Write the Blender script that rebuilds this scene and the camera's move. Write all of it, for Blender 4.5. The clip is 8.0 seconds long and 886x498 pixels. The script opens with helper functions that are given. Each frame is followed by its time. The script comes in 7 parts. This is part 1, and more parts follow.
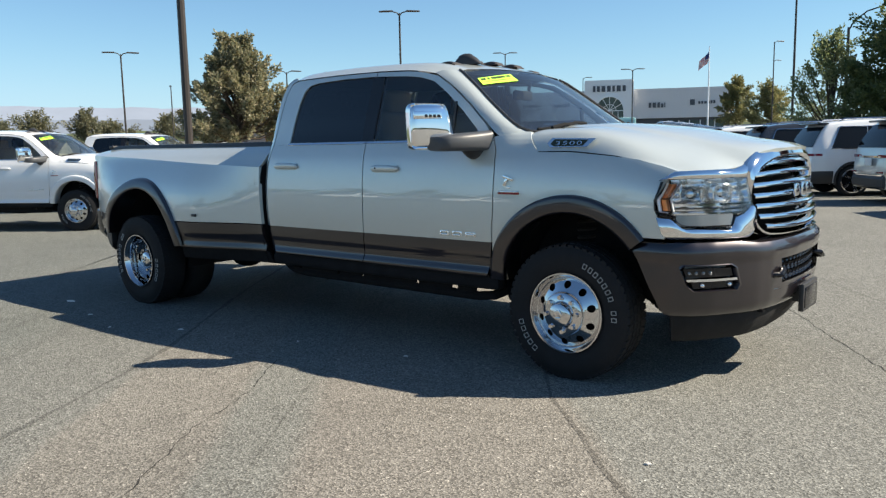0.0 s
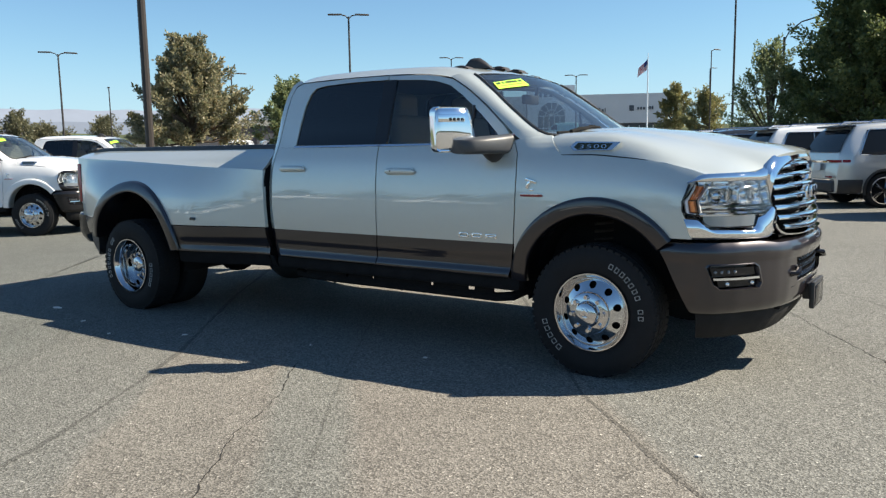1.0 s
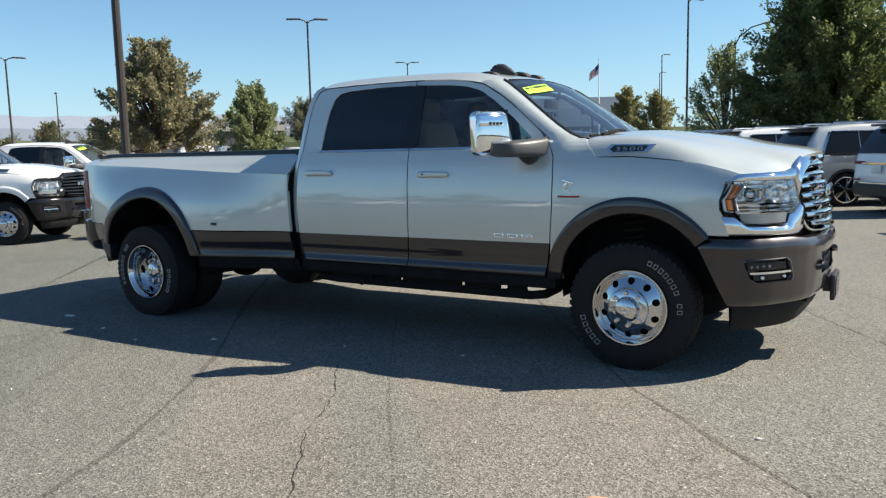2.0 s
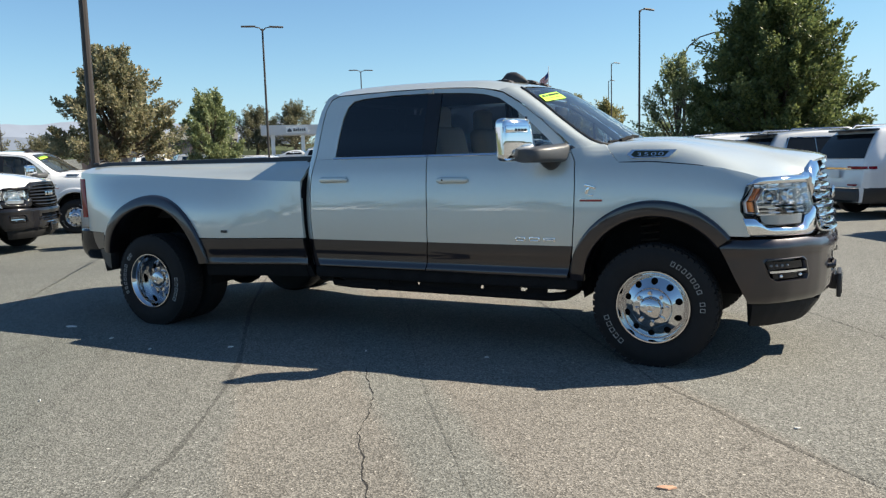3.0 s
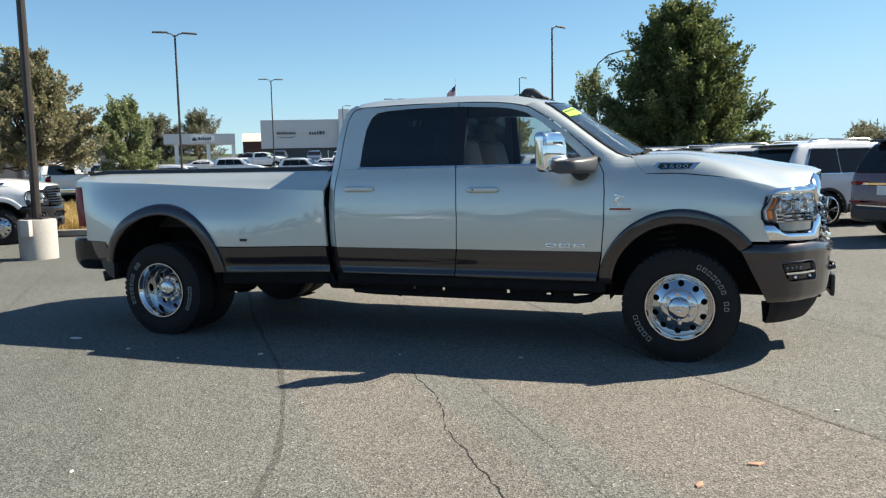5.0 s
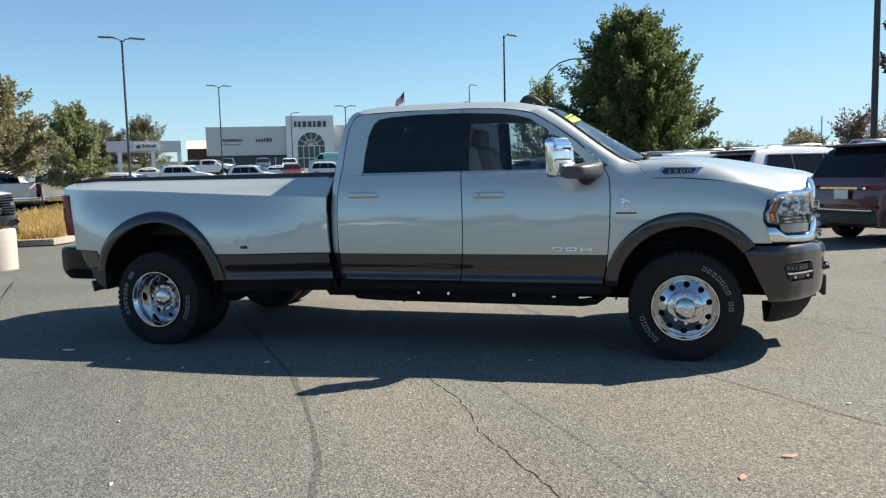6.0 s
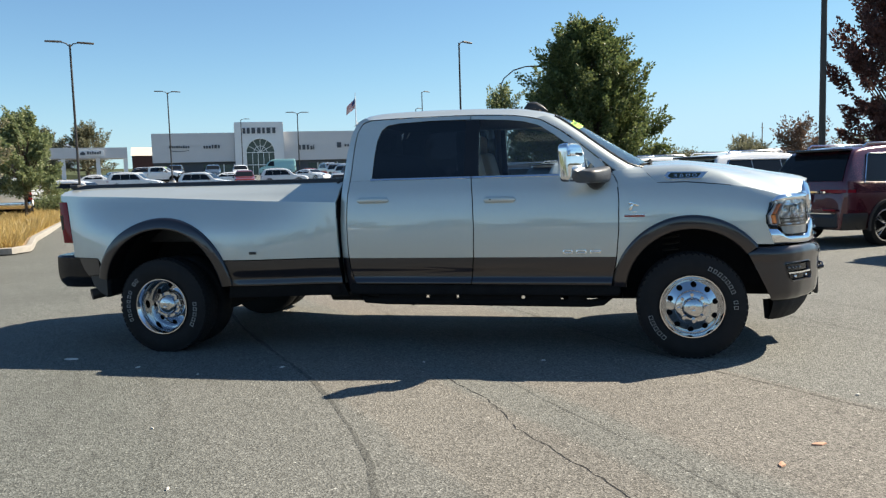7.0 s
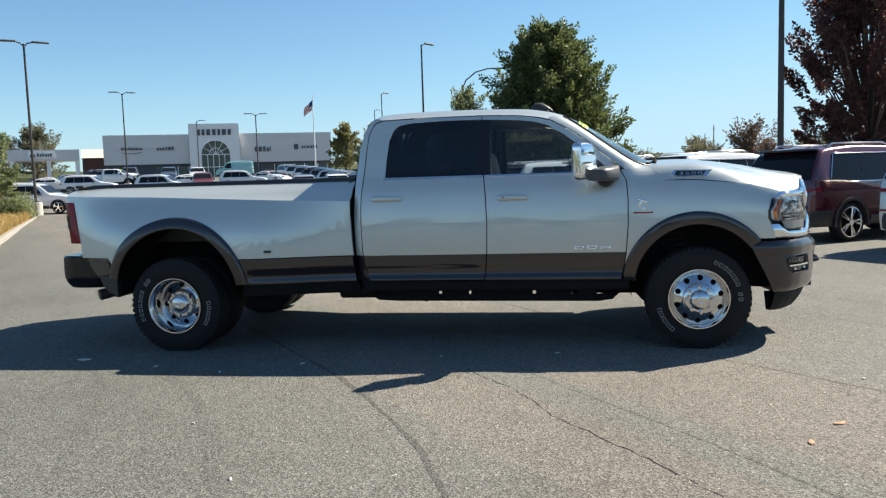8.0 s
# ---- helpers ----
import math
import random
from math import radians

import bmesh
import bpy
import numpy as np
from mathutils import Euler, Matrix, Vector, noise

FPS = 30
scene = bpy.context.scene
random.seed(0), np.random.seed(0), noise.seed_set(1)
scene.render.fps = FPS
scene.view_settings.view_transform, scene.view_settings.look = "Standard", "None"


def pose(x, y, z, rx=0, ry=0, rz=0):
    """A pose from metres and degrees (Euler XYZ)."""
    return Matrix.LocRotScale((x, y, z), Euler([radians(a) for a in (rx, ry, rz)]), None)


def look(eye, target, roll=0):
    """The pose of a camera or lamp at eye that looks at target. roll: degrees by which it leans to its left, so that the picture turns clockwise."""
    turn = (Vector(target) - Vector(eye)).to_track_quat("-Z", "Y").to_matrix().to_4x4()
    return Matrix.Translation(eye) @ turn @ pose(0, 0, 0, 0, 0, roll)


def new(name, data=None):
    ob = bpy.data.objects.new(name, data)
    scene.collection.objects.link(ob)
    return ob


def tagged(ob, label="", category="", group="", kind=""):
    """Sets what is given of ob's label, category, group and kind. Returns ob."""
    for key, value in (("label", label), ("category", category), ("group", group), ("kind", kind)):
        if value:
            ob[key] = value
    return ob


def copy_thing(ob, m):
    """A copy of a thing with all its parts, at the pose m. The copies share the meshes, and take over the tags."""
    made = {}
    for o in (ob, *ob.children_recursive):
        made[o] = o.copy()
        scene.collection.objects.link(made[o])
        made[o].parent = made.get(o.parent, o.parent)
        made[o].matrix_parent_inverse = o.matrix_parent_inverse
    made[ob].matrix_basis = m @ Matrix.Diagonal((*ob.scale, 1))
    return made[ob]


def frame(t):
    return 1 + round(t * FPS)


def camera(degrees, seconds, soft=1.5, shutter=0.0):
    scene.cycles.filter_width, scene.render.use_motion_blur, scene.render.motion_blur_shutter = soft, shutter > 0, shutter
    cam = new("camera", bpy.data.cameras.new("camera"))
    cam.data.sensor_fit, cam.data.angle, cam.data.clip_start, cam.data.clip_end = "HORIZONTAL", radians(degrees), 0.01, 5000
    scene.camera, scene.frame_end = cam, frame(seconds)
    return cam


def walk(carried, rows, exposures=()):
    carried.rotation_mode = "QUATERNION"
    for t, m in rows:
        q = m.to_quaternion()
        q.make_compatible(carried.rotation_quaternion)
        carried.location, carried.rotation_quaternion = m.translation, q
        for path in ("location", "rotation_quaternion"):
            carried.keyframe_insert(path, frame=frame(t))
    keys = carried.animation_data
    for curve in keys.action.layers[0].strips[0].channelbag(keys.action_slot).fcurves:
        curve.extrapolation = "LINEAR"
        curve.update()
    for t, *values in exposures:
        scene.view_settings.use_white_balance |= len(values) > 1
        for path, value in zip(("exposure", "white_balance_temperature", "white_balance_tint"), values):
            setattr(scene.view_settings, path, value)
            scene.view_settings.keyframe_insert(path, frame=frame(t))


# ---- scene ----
cam = camera(59.5, 8.0, 1.3)
PATH = [
    (0, (2.216, -4.918, 1.38), (0.975, -3.372, 1.114), -1.1),
    (0.5, (2.053, -5.127, 1.378), (0.872, -3.535, 1.11), -1.0),
    (1, (1.843, -5.256, 1.381), (0.72, -3.621, 1.123), -0.9),
    (1.5, (1.65, -5.474, 1.384), (0.575, -3.807, 1.13), -1.1),
    (3, (1.067, -6.006, 1.388), (0.154, -4.242, 1.155), -1.6),
    (3.5, (0.893, -6.165, 1.38), (0.03, -4.375, 1.156), -1.6),
    (4, (0.69, -6.271, 1.396), (-0.111, -4.451, 1.181), -1.4),
    (4.5, (0.498, -6.473, 1.404), (-0.248, -4.63, 1.191), -1.2),
    (6, (-0.113, -6.801, 1.407), (-0.673, -4.891, 1.211), -1.4),
    (6.5, (-0.332, -6.931, 1.394), (-0.831, -5.004, 1.208), -1.5),
    (7, (-0.555, -7.024, 1.41), (-0.99, -5.081, 1.227), -1.6),
    (7.5, (-0.773, -7.192, 1.409), (-1.152, -5.236, 1.233), -1.7),
    (8, (-0.98, -7.264, 1.4), (-1.306, -5.299, 1.218), -1.8),
]
walk(cam, [(t, look(eye, target, roll)) for t, eye, target, roll in PATH])

# ---- light ----
SUN = Vector((0.92, 0.66, 1.0)).normalized()
world = bpy.data.worlds.new("sky")
scene.world = world
world.use_nodes = True
wn = world.node_tree.nodes
sky = wn.new("ShaderNodeTexSky")
sky.sky_type, sky.sun_disc = "NISHITA", False
sky.sun_elevation = math.asin(SUN.z)
sky.sun_rotation = math.atan2(SUN.x, SUN.y)
sky.altitude, sky.air_density, sky.dust_density, sky.ozone_density = 80, 0.9, 0.0, 3.6
tint = wn.new("ShaderNodeMix")
tint.data_type, tint.blend_type = "RGBA", "MULTIPLY"
tint.inputs["Factor"].default_value, tint.inputs["B"].default_value = 1.0, (0.86, 1.0, 1.0, 1)
world.node_tree.links.new(sky.outputs[0], tint.inputs["A"])
# the horizon's glow levels off softly in the haze
split, join = wn.new("ShaderNodeSeparateColor"), wn.new("ShaderNodeCombineColor")
world.node_tree.links.new(tint.outputs["Result"], split.inputs[0])
for channel, cap in enumerate((3.9, 5.75, 7.1)):
    value = split.outputs[channel]
    chain = (("DIVIDE", cap), ("POWER", 6.0), ("ADD", 1.0), ("POWER", 1 / 6))
    for kind, amount in chain:
        node = wn.new("ShaderNodeMath")
        node.operation = kind
        node.inputs[1].default_value = amount
        world.node_tree.links.new(value, node.inputs[0])
        value = node.outputs[0]
    node = wn.new("ShaderNodeMath")
    node.operation = "DIVIDE"
    world.node_tree.links.new(split.outputs[channel], node.inputs[0])
    world.node_tree.links.new(value, node.inputs[1])
    world.node_tree.links.new(node.outputs[0], join.inputs[channel])
world.node_tree.links.new(join.outputs[0], wn["Background"].inputs[0])
wn["Background"].inputs[1].default_value = 0.066
sun = new("sun", bpy.data.lights.new("sun", "SUN"))
sun.data.energy, sun.data.angle, sun.data.color = 4.7, radians(0.53), (1.0, 0.90, 0.735)
sun.matrix_world = look(SUN * 60, (0, 0, 0))
scene.view_settings.exposure = 1.2


# ---- materials ----
def mat(name, rgb, rough=0.5, metal=0.0, vary=0.0, scale=8.0, bump=0.0, bump_scale=60.0, coat=0.0, spread=0.0, ior=1.45, coat_ior=1.6):
    """A painted, plastic, metal or rough surface, varied at two scales."""
    m = bpy.data.materials.new(name)
    m.use_nodes = True
    n, ln = m.node_tree.nodes, m.node_tree.links
    b = n["Principled BSDF"]
    b.inputs["Base Color"].default_value = (*rgb, 1)
    b.inputs["Roughness"].default_value = rough
    b.inputs["Metallic"].default_value = metal
    b.inputs["IOR"].default_value = ior
    b.inputs["Coat Weight"].default_value = coat
    b.inputs["Coat Roughness"].default_value = 0.015
    b.inputs["Coat IOR"].default_value = coat_ior
    if vary or spread or bump:
        co = n.new("ShaderNodeTexCoord")
    if vary or spread:
        big, small, mix = n.new("ShaderNodeTexNoise"), n.new("ShaderNodeTexNoise"), n.new("ShaderNodeMath")
        big.inputs["Scale"].default_value, small.inputs["Scale"].default_value = scale, scale * 9
        big.inputs["Detail"].default_value = small.inputs["Detail"].default_value = 4
        ln.new(co.outputs["Object"], big.inputs["Vector"]), ln.new(co.outputs["Object"], small.inputs["Vector"])
        mix.operation = "ADD"
        ln.new(big.outputs[0], mix.inputs[0]), ln.new(small.outputs[0], mix.inputs[1])
        ramp = n.new("ShaderNodeMapRange")
        ramp.inputs["From Min"].default_value, ramp.inputs["From Max"].default_value = 0.6, 1.4
        ramp.inputs["To Min"].default_value, ramp.inputs["To Max"].default_value = 1 - vary, 1 + vary
        ln.new(mix.outputs[0], ramp.inputs["Value"])
        val = ramp.outputs[0]
        if spread:
            info, add = n.new("ShaderNodeNewGeometry"), n.new("ShaderNodeMath")
            add.operation = "MULTIPLY_ADD"
            add.inputs[1].default_value = spread
            ln.new(info.outputs["Random Per Island"], add.inputs[0]), ln.new(val, add.inputs[2])
            val = add.outputs[0]
        hsv = n.new("ShaderNodeHueSaturation")
        hsv.inputs["Color"].default_value = (*rgb, 1)
        ln.new(val, hsv.inputs["Value"])
        ln.new(hsv.outputs[0], b.inputs["Base Color"])
    if bump:
        tex, bp = n.new("ShaderNodeTexNoise"), n.new("ShaderNodeBump")
        tex.inputs["Scale"].default_value, tex.inputs["Detail"].default_value = bump_scale, 5
        bp.inputs["Strength"].default_value, bp.inputs["Distance"].default_value = bump, 0.01
        ln.new(co.outputs["Object"], tex.inputs["Vector"]), ln.new(tex.outputs[0], bp.inputs["Height"]), ln.new(bp.outputs[0], b.inputs["Normal"])
    return m


def glass_mat(name, tint, rough=0.0, veil=0.0, ior=1.7):
    """Thin window glass: clear or tinted, with a sharp reflection."""
    m = bpy.data.materials.new(name)
    m.use_nodes = True
    n, ln = m.node_tree.nodes, m.node_tree.links
    n.remove(n["Principled BSDF"])
    t, g, f, mx = n.new("ShaderNodeBsdfTransparent"), n.new("ShaderNodeBsdfGlossy"), n.new("ShaderNodeFresnel"), n.new("ShaderNodeMixShader")
    t.inputs[0].default_value, g.inputs["Roughness"].default_value = (*tint, 1), rough
    f.inputs[0].default_value = ior
    ln.new(f.outputs[0], mx.inputs[0]), ln.new(t.outputs[0], mx.inputs[1]), ln.new(g.outputs[0], mx.inputs[2])
    out = mx.outputs[0]
    # pale diffuse veil painted into the glass in place of brighter sky sheen
    if veil:
        df, dm, co, tx = n.new("ShaderNodeBsdfDiffuse"), n.new("ShaderNodeMixShader"), n.new("ShaderNodeTexCoord"), n.new("ShaderNodeTexNoise")
        rg = n.new("ShaderNodeMapRange")
        tx.inputs["Scale"].default_value, tx.inputs["Detail"].default_value = 3.0, 6
        rg.inputs["To Min"].default_value, rg.inputs["To Max"].default_value = veil * 0.6, veil * 1.4
        df.inputs[0].default_value = (0.55, 0.55, 0.53, 1)
        ln.new(co.outputs["Object"], tx.inputs["Vector"]), ln.new(tx.outputs[0], rg.inputs["Value"]), ln.new(rg.outputs[0], dm.inputs[0])
        ln.new(out, dm.inputs[1]), ln.new(df.outputs[0], dm.inputs[2])
        out = dm.outputs[0]
    ln.new(out, n["Material Output"].inputs["Surface"])
    return m


def leaf_mat(name, rgb, rgb2):
    """Leaves: two greens mixed leaf by leaf, some light passing through."""
    m = bpy.data.materials.new(name)
    m.use_nodes = True
    n, ln = m.node_tree.nodes, m.node_tree.links
    b = n["Principled BSDF"]
    geo, ramp = n.new("ShaderNodeNewGeometry"), n.new("ShaderNodeMix")
    ramp.data_type = "RGBA"
    ramp.inputs["A"].default_value, ramp.inputs["B"].default_value = (*rgb, 1), (*rgb2, 1)
    ln.new(geo.outputs["Random Per Island"], ramp.inputs["Factor"])
    ln.new(ramp.outputs["Result"], b.inputs["Base Color"])
    b.inputs["Roughness"].default_value = 0.5
    tr, mx = n.new("ShaderNodeBsdfTranslucent"), n.new("ShaderNodeMixShader")
    ln.new(ramp.outputs["Result"], tr.inputs[0])
    mx.inputs[0].default_value = 0.42
    ln.new(b.outputs[0], mx.inputs[1]), ln.new(tr.outputs[0], mx.inputs[2])
    ln.new(mx.outputs[0], n["Material Output"].inputs["Surface"])
    return m


def asphalt_mat(name="asphalt", tone=1.0):
    """Stone chips in worn binder; tone darkens joints and rubber marks laid in the same surface."""
    m = bpy.data.materials.new(name)
    m.use_nodes = True
    n, ln = m.node_tree.nodes, m.node_tree.links
    b = n["Principled BSDF"]
    co = n.new("ShaderNodeTexCoord")

    def tex(scale, detail=3, kind="ShaderNodeTexNoise"):
        t = n.new(kind)
        t.inputs["Scale"].default_value = scale
        if kind == "ShaderNodeTexNoise":
            t.inputs["Detail"].default_value = detail
        ln.new(co.outputs["Object"], t.inputs["Vector"])
        return t

    def rng(src, lo, hi, a, c):
        r = n.new("ShaderNodeMapRange")
        for k, v in zip(("From Min", "From Max", "To Min", "To Max"), (lo, hi, a, c)):
            r.inputs[k].default_value = v
        ln.new(src, r.inputs["Value"])
        return r.outputs[0]

    def mul(a, c):
        k = n.new("ShaderNodeMath")
        k.operation = "MULTIPLY"
        ln.new(a, k.inputs[0]), ln.new(c, k.inputs[1])
        return k.outputs[0]

    stones = n.new("ShaderNodeTexVoronoi")
    stones.inputs["Scale"].default_value = 100
    ln.new(co.outputs["Object"], stones.inputs["Vector"])
    sep = n.new("ShaderNodeSeparateColor")
    ln.new(stones.outputs["Color"], sep.inputs[0])
    grit = n.new("ShaderNodeTexVoronoi")
    grit.inputs["Scale"].default_value = 190
    ln.new(co.outputs["Object"], grit.inputs["Vector"])
    sep2 = n.new("ShaderNodeSeparateColor")
    ln.new(grit.outputs["Color"], sep2.inputs[0])
    chip = rng(sep.outputs[0], 0.0, 1.0, 0.56, 1.44)
    fine = rng(sep2.outputs[0], 0.0, 1.0, 0.64, 1.36)
    blot = rng(tex(0.35, 5).outputs[0], 0.3, 0.7, 0.90, 1.10)
    mid = rng(tex(4.0, 5).outputs[0], 0.3, 0.7, 0.95, 1.05)
    white = rng(sep.outputs[1], 0.988, 0.992, 1.0, 1.8)
    # paving lanes of different age, laid along one direction, and a tar-filled band
    across = n.new("ShaderNodeVectorMath")
    across.operation = "DOT_PRODUCT"
    across.inputs[1].default_value = (0.76, 0.65, 0)
    wob, add = tex(0.8, 3), n.new("ShaderNodeMath")
    ln.new(co.outputs["Object"], across.inputs[0])
    add.operation = "MULTIPLY_ADD"
    add.inputs[1].default_value = 0.22
    ln.new(wob.outputs[0], add.inputs[0]), ln.new(across.outputs["Value"], add.inputs[2])
    lane = n.new("ShaderNodeValToRGB")
    lane.color_ramp.interpolation = "LINEAR"
    sc = lambda u: (u + 6.0) / 12.0
    cols = ((-6.0, (0.76, 0.80, 0.79)), (-4.6, (0.79, 0.83, 0.81)), (-4.2, (0.87, 0.89, 0.87)), (-3.34, (0.93, 0.94, 0.92)), (-3.30, (1.04, 1.0, 0.95)), (-2.56, (1.05, 1.0, 0.95)), (-2.50, (0.97, 0.985, 0.96)),
            (-2.18, (0.97, 0.985, 0.96)), (-2.05, (1.06, 1.0, 0.95)), (-0.74, (1.05, 1.0, 0.95)), (-0.68, (0.96, 0.97, 0.95)), (6.0, (0.95, 0.97, 0.96)))
    el = lane.color_ramp.elements
    el[0].position, el[0].color = sc(cols[0][0]), (*cols[0][1], 1)
    el[1].position, el[1].color = sc(cols[-1][0]), (*cols[-1][1], 1)
    for u, c in cols[1:-1]:
        e = el.new(sc(u))
        e.color = (*c, 1)
    ln.new(rng(add.outputs[0], -5.89, 6.11, 0.0, 1.0), lane.inputs[0])
    base = n.new("ShaderNodeMix")
    base.data_type, base.blend_type = "RGBA", "MULTIPLY"
    base.inputs["Factor"].default_value, base.inputs["B"].default_value = 1.0, (*(c * tone for c in ASPHALT), 1)
    ln.new(lane.outputs[0], base.inputs["A"])
    v = mul(mul(mul(mul(chip, fine), blot), mid), white)
    hsv = n.new("ShaderNodeHueSaturation")
    ln.new(base.outputs["Result"], hsv.inputs["Color"])
    ln.new(v, hsv.inputs["Value"])
    ln.new(hsv.outputs[0], b.inputs["Base Color"])
    b.inputs["Roughness"].default_value = 0.9
    b.inputs["Specular IOR Level"].default_value = 0.2
    bp = n.new("ShaderNodeBump")
    bp.inputs["Strength"].default_value, bp.inputs["Distance"].default_value = 0.6, 0.006
    ln.new(stones.outputs["Distance"], bp.inputs["Height"]), ln.new(bp.outputs[0], b.inputs["Normal"])
    return m


ASPHALT = (0.1595, 0.157, 0.147)
M_ASPHALT = asphalt_mat()
M_CREAM = mat("pearl_cream_paint", (0.532, 0.575, 0.555), 0.33, 0.32, 0.015, 3, coat=1.0, coat_ior=1.9)
M_BROWN = mat("brown_metallic_paint", (0.0168, 0.0125, 0.0165), 0.36, 0.5, 0.03, 3, coat=1.0, coat_ior=1.6)
M_WHITE = mat("white_paint", (0.74, 0.75, 0.76), 0.3, 0.0, 0.02, 3, coat=1.0)
M_SILVER = mat("silver_paint", (0.55, 0.55, 0.53), 0.3, 0.6, 0.03, 3, coat=1.0)
M_MAROON = mat("maroon_paint", (0.085, 0.009, 0.020), 0.25, 0.3, 0.03, 3, coat=1.0)
M_DARKCAR = mat("dark_grey_paint", (0.03, 0.032, 0.036), 0.25, 0.3, 0.03, 3, coat=1.0)
M_BLUECAR = mat("steel_blue_paint", (0.10, 0.14, 0.19), 0.25, 0.4, 0.03, 3, coat=1.0)
M_CHROME = mat("chrome", (0.82, 0.83, 0.85), 0.045, 1.0)
M_WHEEL = mat("polished_wheel_chrome", (0.60, 0.61, 0.63), 0.07, 1.0, 0.04, 15)
M_ALLOY = mat("polished_alloy", (0.72, 0.73, 0.75), 0.10, 1.0, 0.05, 20)
M_BLACK = mat("black_plastic", (0.030, 0.030, 0.032), 0.45, 0.0, 0.1, 20, 0.1, 300)
M_ARM = mat("grey_mirror_plastic", (0.060, 0.063, 0.068), 0.42, 0.0, 0.08, 20, 0.08, 300)
M_GLOSSBLACK = mat("gloss_black", (0.012, 0.012, 0.014), 0.12)
M_UNDER = mat("underbody_black", (0.014, 0.014, 0.015), 0.9, 0.0, 0.3, 12, ior=1.2)
M_LAMPEDGE = mat("silver_lamp_frame", (0.74, 0.76, 0.78), 0.3, 0.3)
M_REFLECT = mat("lamp_reflector", (0.90, 0.92, 0.93), 0.10, 0.9)
M_RUBBER = mat("tyre_rubber", (0.016, 0.016, 0.017), 0.75, 0.0, 0.2, 14, 0.15, 200, ior=1.3)
M_LETTER = mat("white_rubber", (0.42, 0.42, 0.41), 0.7, 0.0, 0.15, 30)
M_TINT = glass_mat("tinted_glass", (0.06, 0.065, 0.08))
M_GLASS = glass_mat("clear_glass", (0.68, 0.74, 0.75))
M_SCREEN = glass_mat("windscreen_glass", (0.62, 0.70, 0.72), 0.0, 0.016, 2.1)
M_LENS = glass_mat("lamp_lens", (0.88, 0.9, 0.92))
M_AMBER = mat("amber_lens", (0.85, 0.26, 0.06), 0.3, coat=0.6)
M_AMBERDARK = mat("deep_amber_lens", (0.62, 0.15, 0.03), 0.25, coat=0.6)
M_RED = mat("red_lens", (0.22, 0.006, 0.014), 0.06, ior=1.35)
M_SEAT = mat("beige_leather", (0.52, 0.46, 0.36), 0.5, 0.0, 0.08, 12, 0.15, 90)
M_SEATDARK = mat("dark_leather", (0.05, 0.042, 0.038), 0.55, 0.0, 0.1, 12)
M_DASH = mat("dark_dashboard", (0.06, 0.056, 0.054), 0.6, 0.0, 0.1, 12)
M_STICKER = mat("fluorescent_yellow_sticker", (0.46, 0.92, 0.06), 0.6, 0.0, 0.05, 10)
M_INK = mat("dark_ink", (0.02, 0.03, 0.02), 0.6)
M_REDINK = mat("red_enamel", (0.30, 0.03, 0.03), 0.4)
M_PAPER = mat("white_paper", (0.75, 0.75, 0.73), 0.7, 0.0, 0.05, 20)
M_STEEL = mat("dark_painted_steel", (0.05, 0.045, 0.042), 0.5, 0.3, 0.15, 5)
M_BRONZE = mat("bronze_painted_steel", (0.050, 0.041, 0.036), 0.45, 0.3, 0.15, 5)
M_CONCRETE = mat("concrete", (0.40, 0.385, 0.36), 0.85, 0.0, 0.12, 3, 0.3, 40)
M_PANEL = mat("grey_facade_panel", (0.58, 0.57, 0.57), 0.6, 0.0, 0.04, 0.4)
M_PANEL2 = mat("light_grey_facade_panel", (0.74, 0.74, 0.74), 0.6, 0.0, 0.04, 0.4)
M_DARKWALL = mat("dark_blue_grey_wall", (0.07, 0.08, 0.095), 0.6, 0.0, 0.08, 0.5)
M_SHOP = mat("shop_window_glass", (0.05, 0.075, 0.07), 0.08, 0.0, 0.3, 0.6)
M_BARK = mat("bark", (0.10, 0.075, 0.055), 0.9, 0.0, 0.3, 6, 0.6, 20)
M_BRICKRED = mat("red_brown_wall", (0.10, 0.045, 0.035), 0.8, 0.0, 0.15, 1.0)
M_STORE = mat("grey_brown_wall", (0.13, 0.10, 0.095), 0.8, 0.0, 0.12, 1.0)
M_SHUTTER = mat("grey_shutter", (0.16, 0.15, 0.15), 0.6, 0.1, 0.1, 1.0)
M_TAN = mat("tan_wall", (0.62, 0.55, 0.44), 0.8, 0.0, 0.08, 0.5)
# the lavender-blue holds the distance haze, painted into the hill colour
M_HILL = mat("hazy_far_hill", (0.20, 0.235, 0.30), 1.0, 0.0, 0.06, 0.004)
M_FARTREE = mat("far_woodland", (0.06, 0.075, 0.035), 0.9, 0.0, 0.3, 0.2)


# ---- mesh tools ----
def thing(name, label, category, at=(0, 0, 0), turn=0, group="", kind=""):
    ob = new(name)
    ob.empty_display_size = 0.2
    ob.matrix_world = pose(*at, 0, 0, turn)
    return tagged(ob, label, category, group, kind)


def to_mesh(name, verts, faces, material, smooth=True, normals=None):
    me = bpy.data.meshes.new(name)
    me.from_pydata([tuple(map(float, v)) for v in verts], [], faces)
    me.materials.append(material)
    if smooth:
        me.shade_smooth()
    if normals is not None:
        me.normals_split_custom_set_from_vertices([tuple(map(float, n)) for n in normals])
    me.update()
    return me


